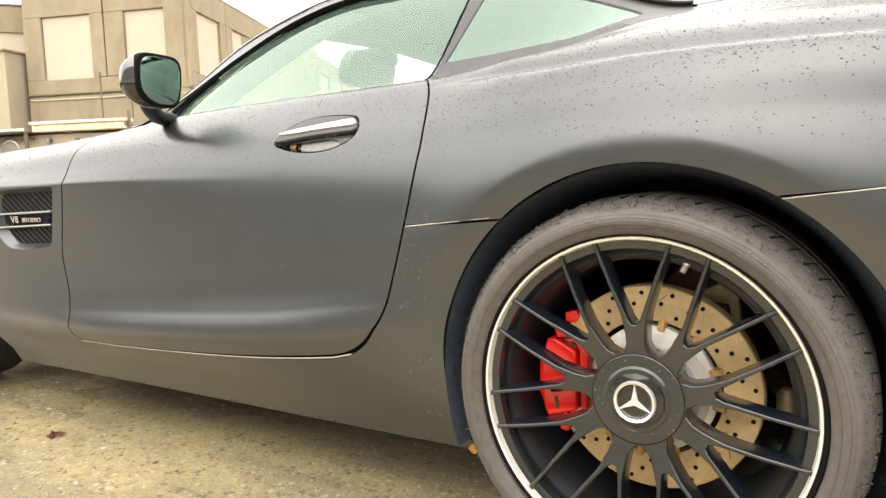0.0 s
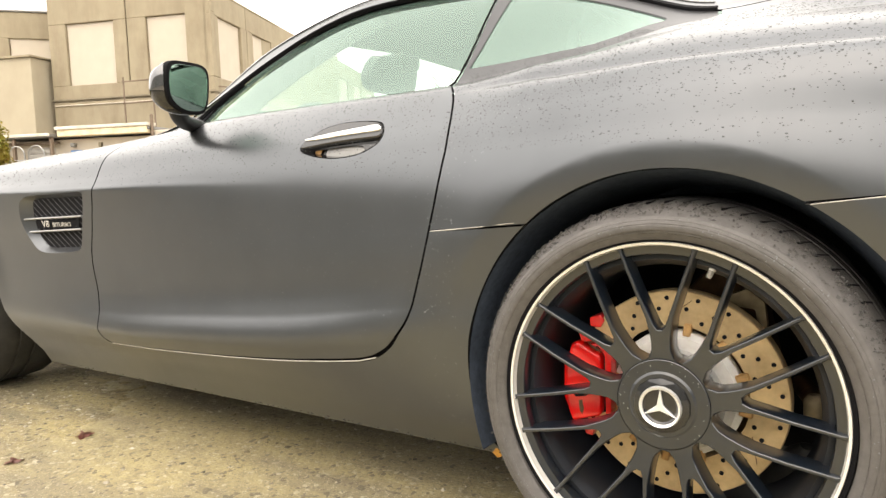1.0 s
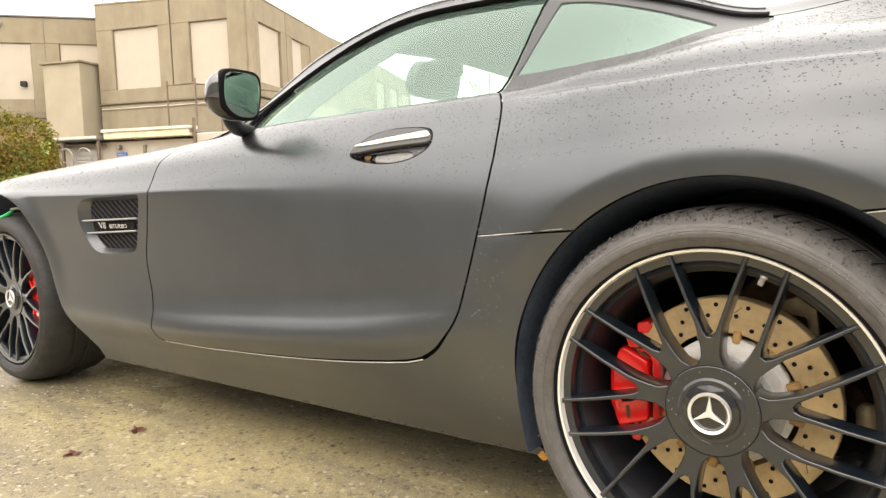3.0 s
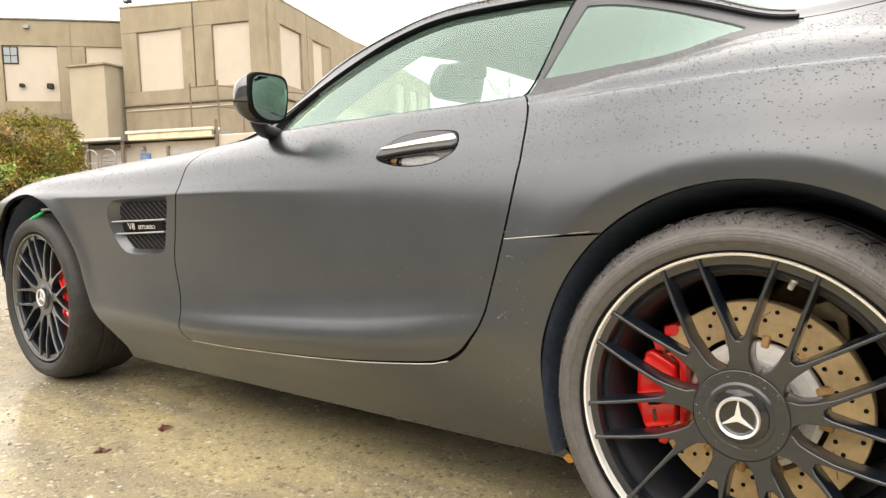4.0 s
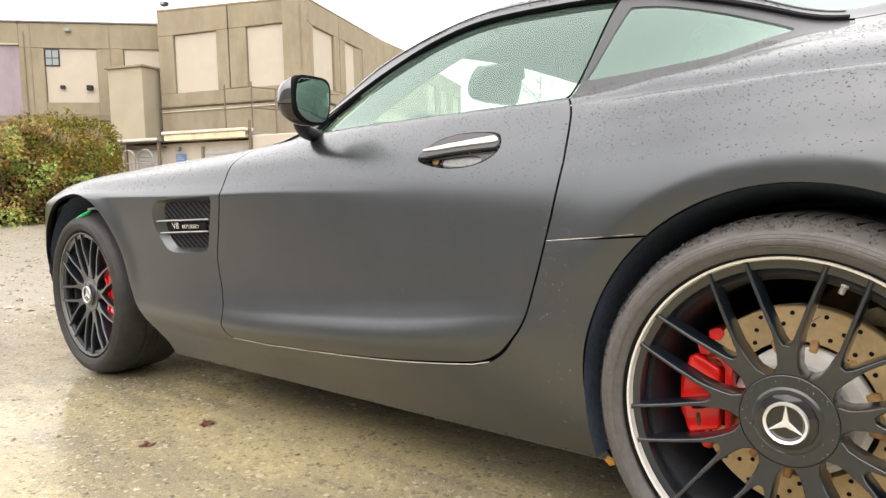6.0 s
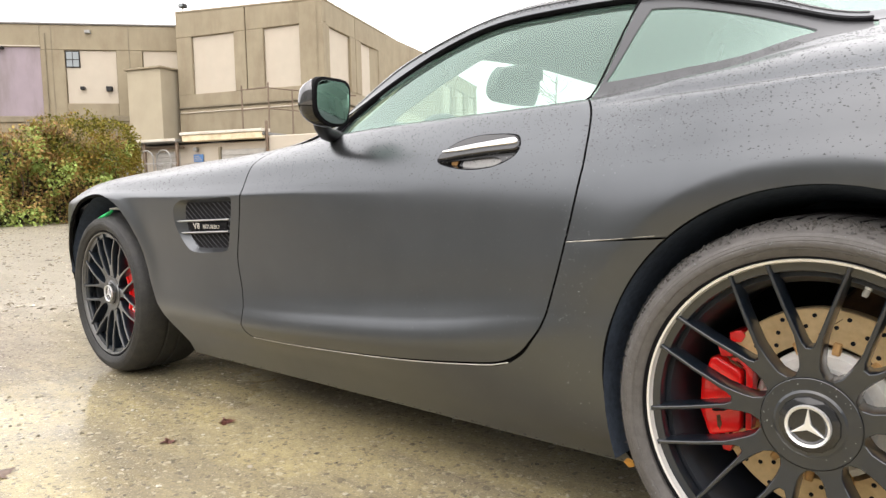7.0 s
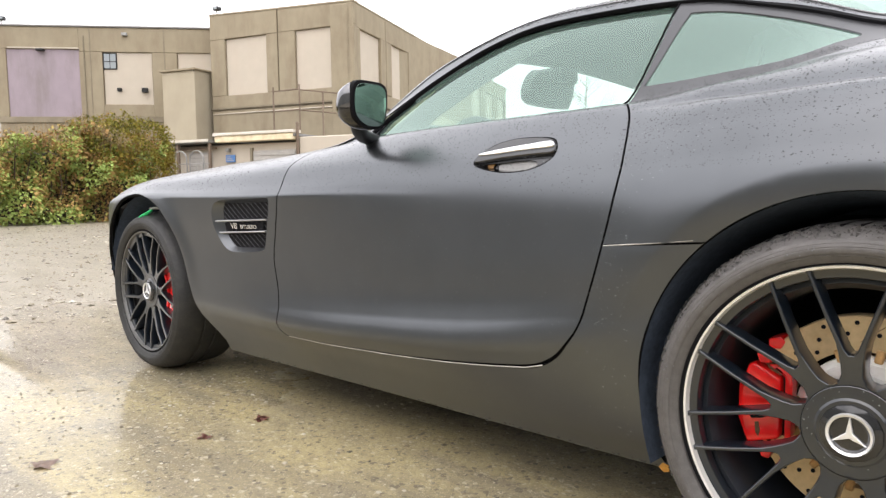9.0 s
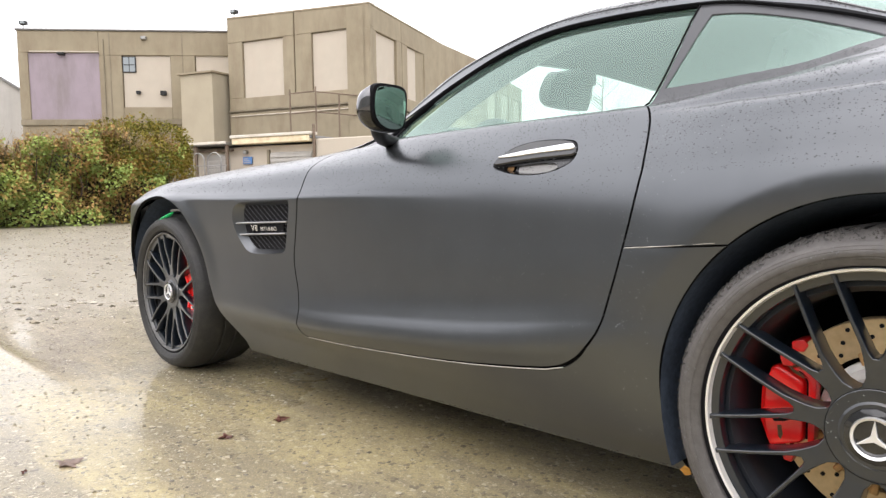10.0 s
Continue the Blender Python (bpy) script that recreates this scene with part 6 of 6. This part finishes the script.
rising(wall_box("coping", tower, -7.01, EDGE + .02, -.015, .4, 8.02, 8.10, CONCRETE))
for x0, x1 in ((-6.22, -4.08), (-2.66, -.55)):
    wall_box("infill_panel", tower, x0 + .01, x1 - .01, .10, .2, 4.85, 7.19, INFILL, .01, "pale blocked-in window")
# side wall, turned a little off the square
side_wall = part("side_wall", box_bm(.0, 25.9, .16, 1.0, 0, 7.98, .02, 1), CONCRETE, tower)
side_wall.matrix_local = pose(EDGE, 0, 0, 0, 0, 95)
for n in range(8):
    x0 = 3.18 * n + .57
    part("infill_panel", box_bm(x0 + .01, x0 + 2.03, .10, .2, 4.85, 7.11, .01, 1), INFILL, side_wall, "pale blocked-in window")
    for a0, a1 in ((x0 - (.57 if n == 0 else .58), x0), (x0 + 2.04, x0 + 2.55)):
        part("pilaster", box_bm(a0, a1, -.02, .3, 4.84, 7.12, .02, 1), CONCRETE, side_wall)
for z0, z1, o in ((0, 4.20, 0), (4.27, 4.33, -.05), (4.33, 4.84, 0), (8.02, 8.10, -.012)):
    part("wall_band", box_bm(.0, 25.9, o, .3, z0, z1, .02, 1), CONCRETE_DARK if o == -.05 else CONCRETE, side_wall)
for n in range(8):
    # the top band is cast bay by bay, with open joints
    part("wall_band", box_bm(max(0, 3.18 * n - .03), 3.18 * n + 3.12, 0, .3, 7.12, 8.02, .02, 1), CONCRETE, side_wall)
wall_box("roof_slab", tower, -6.9, -.8, .4, 14, 7.85, 7.95, ROOFING)

wing = empty("concrete_wing_building", frame_plane(-28.10, 14.30, 51), "tan concrete wing with a faded lilac panel and small window", "building")
wall_box("wall", wing, -9.94, .6, .14, 10, 0, 7.85, CONCRETE)
wall_box("lower_wall", wing, -9.96, .6, 0, .3, 0, 3.86, CONCRETE)
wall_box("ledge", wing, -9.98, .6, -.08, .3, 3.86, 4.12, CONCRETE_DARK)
for x0, x1 in ((-9.99, -9.58), (-6.62, -5.66), (-3.58, -2.52), (-.95, .6)):
    wall_box("pilaster", wing, x0, x1, .003, .3, 4.12, 7.02 if x0 < -9 else 6.92, CONCRETE)
wall_box("sill_band", wing, -5.66, -3.58, 0, .3, 4.12, 4.66, CONCRETE)
wall_box("sill_band", wing, -2.52, -.95, 0, .3, 4.12, 4.66, CONCRETE)
wall_box("top_band", wing, -9.98, -6.6, 0, .3, 7.02, 7.96, CONCRETE)
wall_box("top_band", wing, -6.6, .6, 0, .3, 6.92, 7.96, CONCRETE)
wall_box("roof_edge", wing, -10.04, .6, -.06, .4, 7.96, 8.04, ROOFING)
for jx in (-6.15, -3.05, -.2):
    wall_box("joint_line", wing, jx - .025, jx + .025, -.012, .05, 4.14, 7.9, CONCRETE_DARK, .005)
wall_box("drain_pipe", wing, -6.42, -6.38, -.05, .0, 4.14, 7.6, CONCRETE_DARK, .01, "thin rusty drain pipe")
wall_box("lilac_panel", wing, -9.58, -6.62, .06, .2, 4.02, 7.02, PURPLE, .01, "faded lilac painted panel")
wall_box("white_strip", wing, -9.5, -6.6, -.03, .02, 7.03, 7.09, INFILL, .01)
wall_box("infill_panel", wing, -5.63, -3.6, .08, .2, 4.66, 6.91, INFILL, .01, "pale painted panel")
wall_box("infill_panel", wing, -2.5, -.95, .08, .2, 4.66, 6.95, INFILL, .01, "pale painted panel")
window = part("window", box_bm(-5.64, -5.07, .03, .12, 6.18, 6.88, .01, 1), BLACK, wing, "small dark-framed window")
for n in range(2):
    part("pane", box_bm(-5.60 + .26 * n, -5.37 + .26 * n, .02, .05, 6.22, 6.84, .004, 1), PANE, window)
part("bar", box_bm(-5.62, -5.09, .005, .03, 6.50, 6.53, .003, 1), BLACK, window)
for vx, vz, vs in ((-5.0, 5.30, .085), (-3.93, 5.28, .12)):
    vent = part("vent_hood", box_bm(vx - vs, vx + vs, -.10, .1, vz - vs * .85, vz + vs * .85, .02, 1), BLACK, wing, "small dark wall vent")
wall_box("wall_lamp", wing, -4.78, -4.55, -.15, .05, 7.60, 7.74, GALV, .02, "small wall lamp")
wall_box("bracket", wing, -8.3, -8.02, -.2, .05, 6.92, 7.0, BLACK, .01)

# paler than the block's concrete: the light on the annex is in the colour
SMOOTH_LIT = mat("smooth_lit_concrete", (0.40, 0.35, 0.255), 0.85, grain=(1.5, 0.08), bump=(40, 0.15, 0.006), dirt=((0.31, 0.26, 0.19), 1.2, 0.35), streak=0.45)
annex = empty("concrete_annex", frame_plane(*FRONT, 20), "plain tan concrete stair shaft beside the building", "building")
wall_box("wall", annex, -9.02, -7.22, -.78, 2.6, 0, 5.90, SMOOTH_LIT, .02)
wall_box("roof_cap", annex, -9.10, -7.14, -.88, 2.6, 5.90, 5.98, CONCRETE, .008)
wall_box("pour_joint", annex, -9.03, -7.21, -.79, 2.6, 2.62, 2.65, CONCRETE_DARK, .004)

garage = empty("garage_row", frame_plane(*CORNER, 20), "low garage row with yellow fascia and roller shutters", "garage")
wall_box("wall", garage, -6.0, -.2, -3.8, -.4, 0, 2.45, INFILL, .02)
wall_box("fascia", garage, -3.6, -.25, -4.15, -3.7, 2.52, 2.74, FASCIA, .02, "pale yellow fascia with rust stains")
wall_box("fascia_trim", garage, -3.65, -.2, -4.2, -3.7, 2.74, 2.84, WHITEWASH, .01)
wall_box("canopy_edge", garage, -6.22, -3.66, -4.44, -4.38, 2.54, 2.63, WHITEWASH, .01)
wall_box("canopy_batten", garage, -6.0, -3.7, -4.0, -3.9, 2.30, 2.38, PIPE, .01)
for px in (-5.85, -5.25, -3.78):
    wall_box("canopy_post", garage, px, px + .10, -4.30, -4.20, 0, 2.5, PIPE, .01)
wall_box("corner_pipe", garage, -.22, -.12, -4.0, -3.9, 0, 3.1, PIPE, .03, "rusty downpipe at the wall's end")
wall_box("canopy", garage, -6.2, -3.65, -4.4, -.4, 2.50, 2.62, ROOFING, .02)
wall_box("roof", garage, -3.65, -.2, -4.1, -.4, 2.62, 2.72, ROOFING, .02)
for x0, x1 in ((-2.15, -.35), (-5.1, -4.0)):
    sh = part("roller_shutter", box_bm(x0, x1, -3.84, -3.74, 0, 2.2, .01, 1), SHUTTER, garage, "grey roller shutter")
    for n in range(14):
        part("slat", box_bm(x0 + .02, x1 - .02, -3.87, -3.83, .06 + .15 * n, .185 + .15 * n, .012, 1), SHUTTER, sh)
wall_box("door_frame", garage, -2.25, -2.15, -3.9, -3.7, 0, 2.3, CONCRETE_DARK, .01)
wall_box("lamp", garage, -3.27, -3.13, -4.0, -3.8, 2.18, 2.32, GALV, .03, "small round wall lamp")
wall_box("post", garage, -6.02, -5.9, -4.35, -4.25, 0, 2.5, GALV, .01)
sign = part("wall_sign", box_bm(-3.36, -2.95, -3.86, -3.82, 1.82, 2.08, .005, 1), BLUE_SIGN)
sign.matrix_world = frame_plane(*CORNER, 20)
tagged(sign, "small blue enamel sign with pale unreadable bars", "sign")
for n in range(3):
    part("text_bar", box_bm(-3.32, -3.0 - .06 * n, -3.866, -3.858, 1.87 + .065 * n, 1.895 + .065 * n, .002, 1), INFILL, sign)
yard_wall = part("yard_wall", box_bm(-.15, 7.5, -3.9, -3.65, 0, 2.6, .03, 1), INFILL)
yard_wall.matrix_world = frame_plane(*CORNER, 20) @ pose(0, 0, 0, 0, 0, 0)
tagged(yard_wall, "plain pale rendered yard wall beside the garages", "wall")

fence = empty("mesh_fence", frame_plane(*CORNER, 20), "grey metal hoop-topped fence before the garages", "fence")
for n in range(4):
    x0 = -6.2 + .75 * n
    pts = [(x0, -5.0, 0), (x0, -5.0, 1.9)] + [(x0 + .3 - .3 * math.cos(radians(a)), -5.0, 1.9 + .3 * math.sin(radians(a))) for a in range(20, 170, 20)] + [(x0 + .6, -5.0, 1.9), (x0 + .6, -5.0, 0)]
    part("hoop", tube(pts, .022, 6), GALV, fence)
for z in (.3, 1.75):
    part("rail", tube([(-6.3, -5.0, z), (-3.1, -5.0, z)], .018, 6), GALV, fence)
for n in range(22):
    part("bar", tube([(-6.2 + .14 * n, -5.0, .3), (-6.2 + .14 * n, -5.0, 1.75)], .006, 5), GALV, fence)

scaffold = empty("pipe_railing", frame_plane(*CORNER, 20), "thin rusty pipe railing along the garage roof", "railing")
for x0, z1 in ((-3.35, 4.85), (-2.12, 4.88), (-1.05, 4.5)):
    part("post", tube([(x0, -1.0, 2.7), (x0, -1.0, z1)], .035, 6), PIPE, scaffold)
for z0 in (4.68, 3.9):
    part("rail", tube([(-3.4, -1.0, z0), (-2.12, -1.0, z0 + .03)], .028, 6), PIPE, scaffold)
    part("rail", tube([(-2.12, -1.0, z0), (.6, 1.0, z0 - .25)], .028, 6), PIPE, scaffold)


def floodlight(m, label):
    root = empty("floodlight", m, label, "lamp", "roof floodlights")
    part("bracket", tube([(0, 0, 0), (0, 0, .16), (.1, 0, .2)], .025, 6), GALV, root)
    head = part("head", box_bm(-.12, .16, -.12, .12, .18, .34, .03, 2), BLACK, root)
    part("lens", box_bm(-.08, .12, -.135, -.11, .21, .31, .01, 1), PANE, head)


floodlight(frame_plane(*CORNER, 20) @ pose(-7.02, .15, 8.28), "grey floodlight on the tower's roof edge")
floodlight(frame_plane(-28.10, 14.30, 51) @ pose(-9.75, .15, 8.04), "grey floodlight on the wing's roof edge")

shed = empty("distant_shed", pose(-46.0, 8.6, 0, 0, 0, 65), "pale grey far-off shed with a gable roof", "shed")
part("wall", prism([(-5.4, 0), (-5.4, 5.9), (-1.5, 8.5), (2.4, 5.9), (2.4, 0)], 0, 6, .03, 1), mat("pale_grey_cladding", (0.44, 0.42, 0.385), 0.7, grain=(1.2, 0.12), dirt=((0.30, 0.27, 0.23), 0.9, 0.5), streak=0.2), shed)
part("roof", prism([(-5.8, 5.75), (-1.5, 8.62), (2.8, 5.75), (2.8, 5.57), (-1.5, 8.45), (-5.8, 5.57)], -.15, 6.2, .02, 1), ROOFING, shed, "grey metal gable roof")

# ---- hedge and bush ----
def foliage_material(name, stops, scale, drier=0.0):
    m = bpy.data.materials.new(name)
    m.use_nodes = True
    nt = m.node_tree
    b = nt.nodes["Principled BSDF"]
    geo = nt.nodes.new("ShaderNodeNewGeometry")
    n = nt.nodes.new("ShaderNodeTexNoise")
    n.inputs["Scale"].default_value = scale
    n.inputs["Detail"].default_value = 3
    nt.links.new(geo.outputs["Position"], n.inputs["Vector"])
    mx = nt.nodes.new("ShaderNodeMath")
    mx.operation = "MULTIPLY_ADD"
    nt.links.new(geo.outputs["Random Per Island"], mx.inputs[0])
    mx.inputs[1].default_value = 0.55
    sub = nt.nodes.new("ShaderNodeMapRange")
    sub.inputs["From Min"].default_value, sub.inputs["From Max"].default_value = .3, .7
    sub.inputs["To Min"].default_value, sub.inputs["To Max"].default_value = -.02, .62
    nt.links.new(n.outputs["Fac"], sub.inputs["Value"])
    # the upper growth is drier than the ivy below
    sep = nt.nodes.new("ShaderNodeSeparateXYZ")
    nt.links.new(geo.outputs["Position"], sep.inputs[0])
    dry = nt.nodes.new("ShaderNodeMath")
    dry.operation = "MULTIPLY_ADD"
    nt.links.new(sep.outputs["Z"], dry.inputs[0])
    dry.inputs[1].default_value = drier
    nt.links.new(sub.outputs[0], dry.inputs[2])
    nt.links.new(dry.outputs[0], mx.inputs[2])
    r = nt.nodes.new("ShaderNodeValToRGB")
    els = r.color_ramp.elements
    els[0].position, els[0].color = stops[0][0], (*stops[0][1], 1)
    els[1].position, els[1].color = stops[-1][0], (*stops[-1][1], 1)
    for pos_, c in stops[1:-1]:
        els.new(pos_).color = (*c, 1)
    nt.links.new(mx.outputs[0], r.inputs[0])
    nt.links.new(r.outputs[0], b.inputs["Base Color"])
    b.inputs["Roughness"].default_value = 0.8
    b.inputs["Specular IOR Level"].default_value = 0.2
    return m


HEDGE = foliage_material("mixed_hedge_leaves", [(0.0, (0.25, 0.145, 0.055)), (0.22, (0.40, 0.245, 0.095)), (0.38, (0.36, 0.28, 0.085)), (0.50, (0.25, 0.29, 0.07)), (0.78, (0.28, 0.375, 0.10)), (1.0, (0.40, 0.45, 0.16))], 0.9, -0.10)
BUSH = foliage_material("yellow_green_bush_leaves", [(0.0, (0.05, 0.055, 0.012)), (0.3, (0.125, 0.12, 0.020)), (0.6, (0.20, 0.175, 0.025)), (0.85, (0.24, 0.175, 0.03)), (1.0, (0.22, 0.12, 0.03))], 1.2)
TWIG = mat("brown_twigs", (0.09, 0.06, 0.04), 0.85, grain=(40, 0.4))


def leaves(count, place, size, seed):
    """Many small folded leaves at random turns round the points that place() gives."""
    r = np.random.default_rng(seed)
    vs, fs = [], []
    quad = np.array([(0, 0, 0), (.5, .38, .12), (1.0, 0, 0), (.5, -.38, .12)])
    for k in range(count):
        p = place(r)
        s = size * r.uniform(.6, 1.5)
        q = quad * s
        m = np.array(Euler((r.uniform(-1.2, 1.2), r.uniform(-1.0, 1.2), r.uniform(0, 6.28))).to_matrix())
        q = q @ m.T + p
        i = len(vs)
        vs += q.tolist()
        fs += [(i, i + 1, i + 2), (i, i + 2, i + 3)]
    return vs, fs


def hedge_point(r):
    """A point in the outer shell of the hedge, which has lumps and hollows."""
    y = r.uniform(-5.0, 6.6)
    top = 2.18 + .22 * math.sin(1.7 * y) + .16 * math.sin(4.1 * y + 1) + .1 * math.sin(9 * y)
    if r.random() < .72:
        z = top * (r.random() ** .85)
        front = -18.6 + .35 * math.sin(2.1 * y + 3 * z) + .25 * math.sin(5.3 * y - 4 * z) - .22 * z
        return np.array([front - abs(r.normal(0, .16)), y, z])
    return np.array([r.uniform(-21.2, -18.9), y, top + r.normal(0, .1) - .05])


def bush_point(r):
    a, b2 = r.uniform(0, 6.28), math.asin(r.uniform(-.6, 1))
    lump = 1 + .16 * math.sin(3 * a + 2) * math.cos(4 * b2) + .1 * math.sin(7 * a + 5 * b2)
    q = lump * (1 - abs(r.normal(0, .09)))
    return np.array([-20.0 + 1.35 * q * math.cos(a) * math.cos(b2), 5.85 + 1.55 * q * math.sin(a) * math.cos(b2), 1.75 + 1.15 * q * math.sin(b2)])


hv, hf = leaves(40000, hedge_point, .082, 11)
tagged(new("hedge", mesh_of("hedge", hv, hf, HEDGE)), "overgrown mixed hedge of green and brown leaves along the yard", "hedge", kind="stuff")
bush = empty("bush", pose(0, 0, 0), "dense yellow-green rounded bush rising over the hedge", "bush")
bv, bf = leaves(13000, bush_point, .062, 12)
crown = part("crown", mesh_of("crown", bv, bf, BUSH), None, bush)
for n in range(7):
    a = n * .9
    part("stem", tube([(-20.4 + .1 * math.cos(a), 6.15 + .1 * math.sin(a), 0), (-20.4 + .3 * math.cos(a), 6.15 + .35 * math.sin(a), .9), (-20.4 + .7 * math.cos(a), 6.15 + .8 * math.sin(a), 1.9)], [.05, .035, .015], 6), TWIG, bush)
core = bmesh.new()
for n in range(60):
    y = -5 + 11.4 * n / 59
    pts = [(-19.6 + .3 * math.sin(n), y, 0), (-19.4 + .3 * math.sin(n * 2.1), y + .15 * math.sin(n), 1.0), (-19.2 + .35 * math.sin(n * 3.3), y + .3 * math.cos(n), 2.1)]
    merge(core, tube(pts, [.03, .02, .008], 5))
tagged(part("hedge_stems", core, TWIG), "tangle of brown stems inside the hedge", "stems", kind="stuff")
# thin bare shoots over the hedge's top
r_tw = np.random.default_rng(31)
tv, tf = [], []
for n in range(1500):
    y = r_tw.uniform(-5.0, 6.4)
    base = np.array([r_tw.uniform(-20.6, -18.7), y, 2.0 + .22 * math.sin(1.7 * y) + .16 * math.sin(4.1 * y + 1)])
    tip = base + np.array([r_tw.normal(0, .16), r_tw.normal(0, .16), r_tw.uniform(.25, .75)])
    w = r_tw.uniform(.004, .010)
    k = len(tv)
    tv += [(base + (w, 0, 0)).tolist(), (base + (-w * .6, w, 0)).tolist(), (base + (-w * .6, -w, 0)).tolist(), tip.tolist()]
    tf += [(k, k + 1, k + 3), (k + 1, k + 2, k + 3), (k + 2, k, k + 3)]
tagged(new("hedge_shoots", mesh_of("hedge_shoots", tv, tf, mat("pale_brown_shoots", (0.20, 0.135, 0.06), 0.8, grain=(30, 0.4)))), "thin brown bare shoots rising from the hedge", "hedge", kind="stuff")
# solid filler box: the hedge's inner shade put in as a dark colour
dark_core = part("hedge_core", box_bm(-21.0, -19.8, -5.0, 6.3, 0, 1.85, .3, 2), mat("dark_core_fill", (0.05, 0.042, 0.022), 0.9, grain=(6, .5), bump=(8, 1, .1)))
tagged(dark_core, "plain dark box filling the shaded inside of the hedge", "hedge", kind="stuff")


def bare_tree(x, y, height, seed):
    """A leafless tree with forking limbs."""
    r = random.Random(seed)
    root = empty("bare_tree", pose(x, y, 0), "thin leafless tree beyond the yard", "tree")
    trunk = tube([(0, 0, 0), (.1, 0, height * .3), (.05, .1, height * .6), (.15, .1, height)], [.08, .06, .04, .015], 7)
    part("trunk", trunk, TWIG, root)
    twigs = bmesh.new()
    for n in range(40):
        z = height * r.uniform(.3, .95)
        a, ln = r.uniform(0, 6.28), (1.1 - z / height) * height * .38 + .4
        p0 = Vector((.1, .05, z))
        p1 = p0 + Vector((math.cos(a) * ln * .5, math.sin(a) * ln * .5, ln * .35))
        p2 = p0 + Vector((math.cos(a + .3) * ln, math.sin(a + .3) * ln, ln * .9))
        merge(twigs, tube([p0, p1, p2], [.016, .011, .005], 5))
        for k in range(3):
            b2 = a + r.uniform(-1, 1)
            q = p1.lerp(p2, r.random())
            merge(twigs, tube([q, q + Vector((math.cos(b2) * ln * .35, math.sin(b2) * ln * .35, ln * .3))], [.009, .004], 4))
    part("limbs", twigs, TWIG, root)


bare_tree(-19.5, 29.3, 6.4, 1)

# unseen walls added behind the viewer so the car's sides reflect something dark
UNSEEN_WALL = mat("unseen_wall", (0.290, 0.300, 0.290), 0.9, grain=(1.5, 0.35), dirt=((0.13, 0.15, 0.13), 0.8, 0.6))
for name, x0, x1, y0, y1 in (("reflected_wall_south", -60, 18, -14.4, -14.0), ("reflected_wall_east", 18.0, 18.4, -14.4, 40)):
    far_wall = part(name, box_bm(x0, x1, y0, y1, 0, 5.5, .03, 1), UNSEEN_WALL)
    tagged(far_wall, "plain unseen wall added for the car's sides to reflect", "wall", kind="structure")
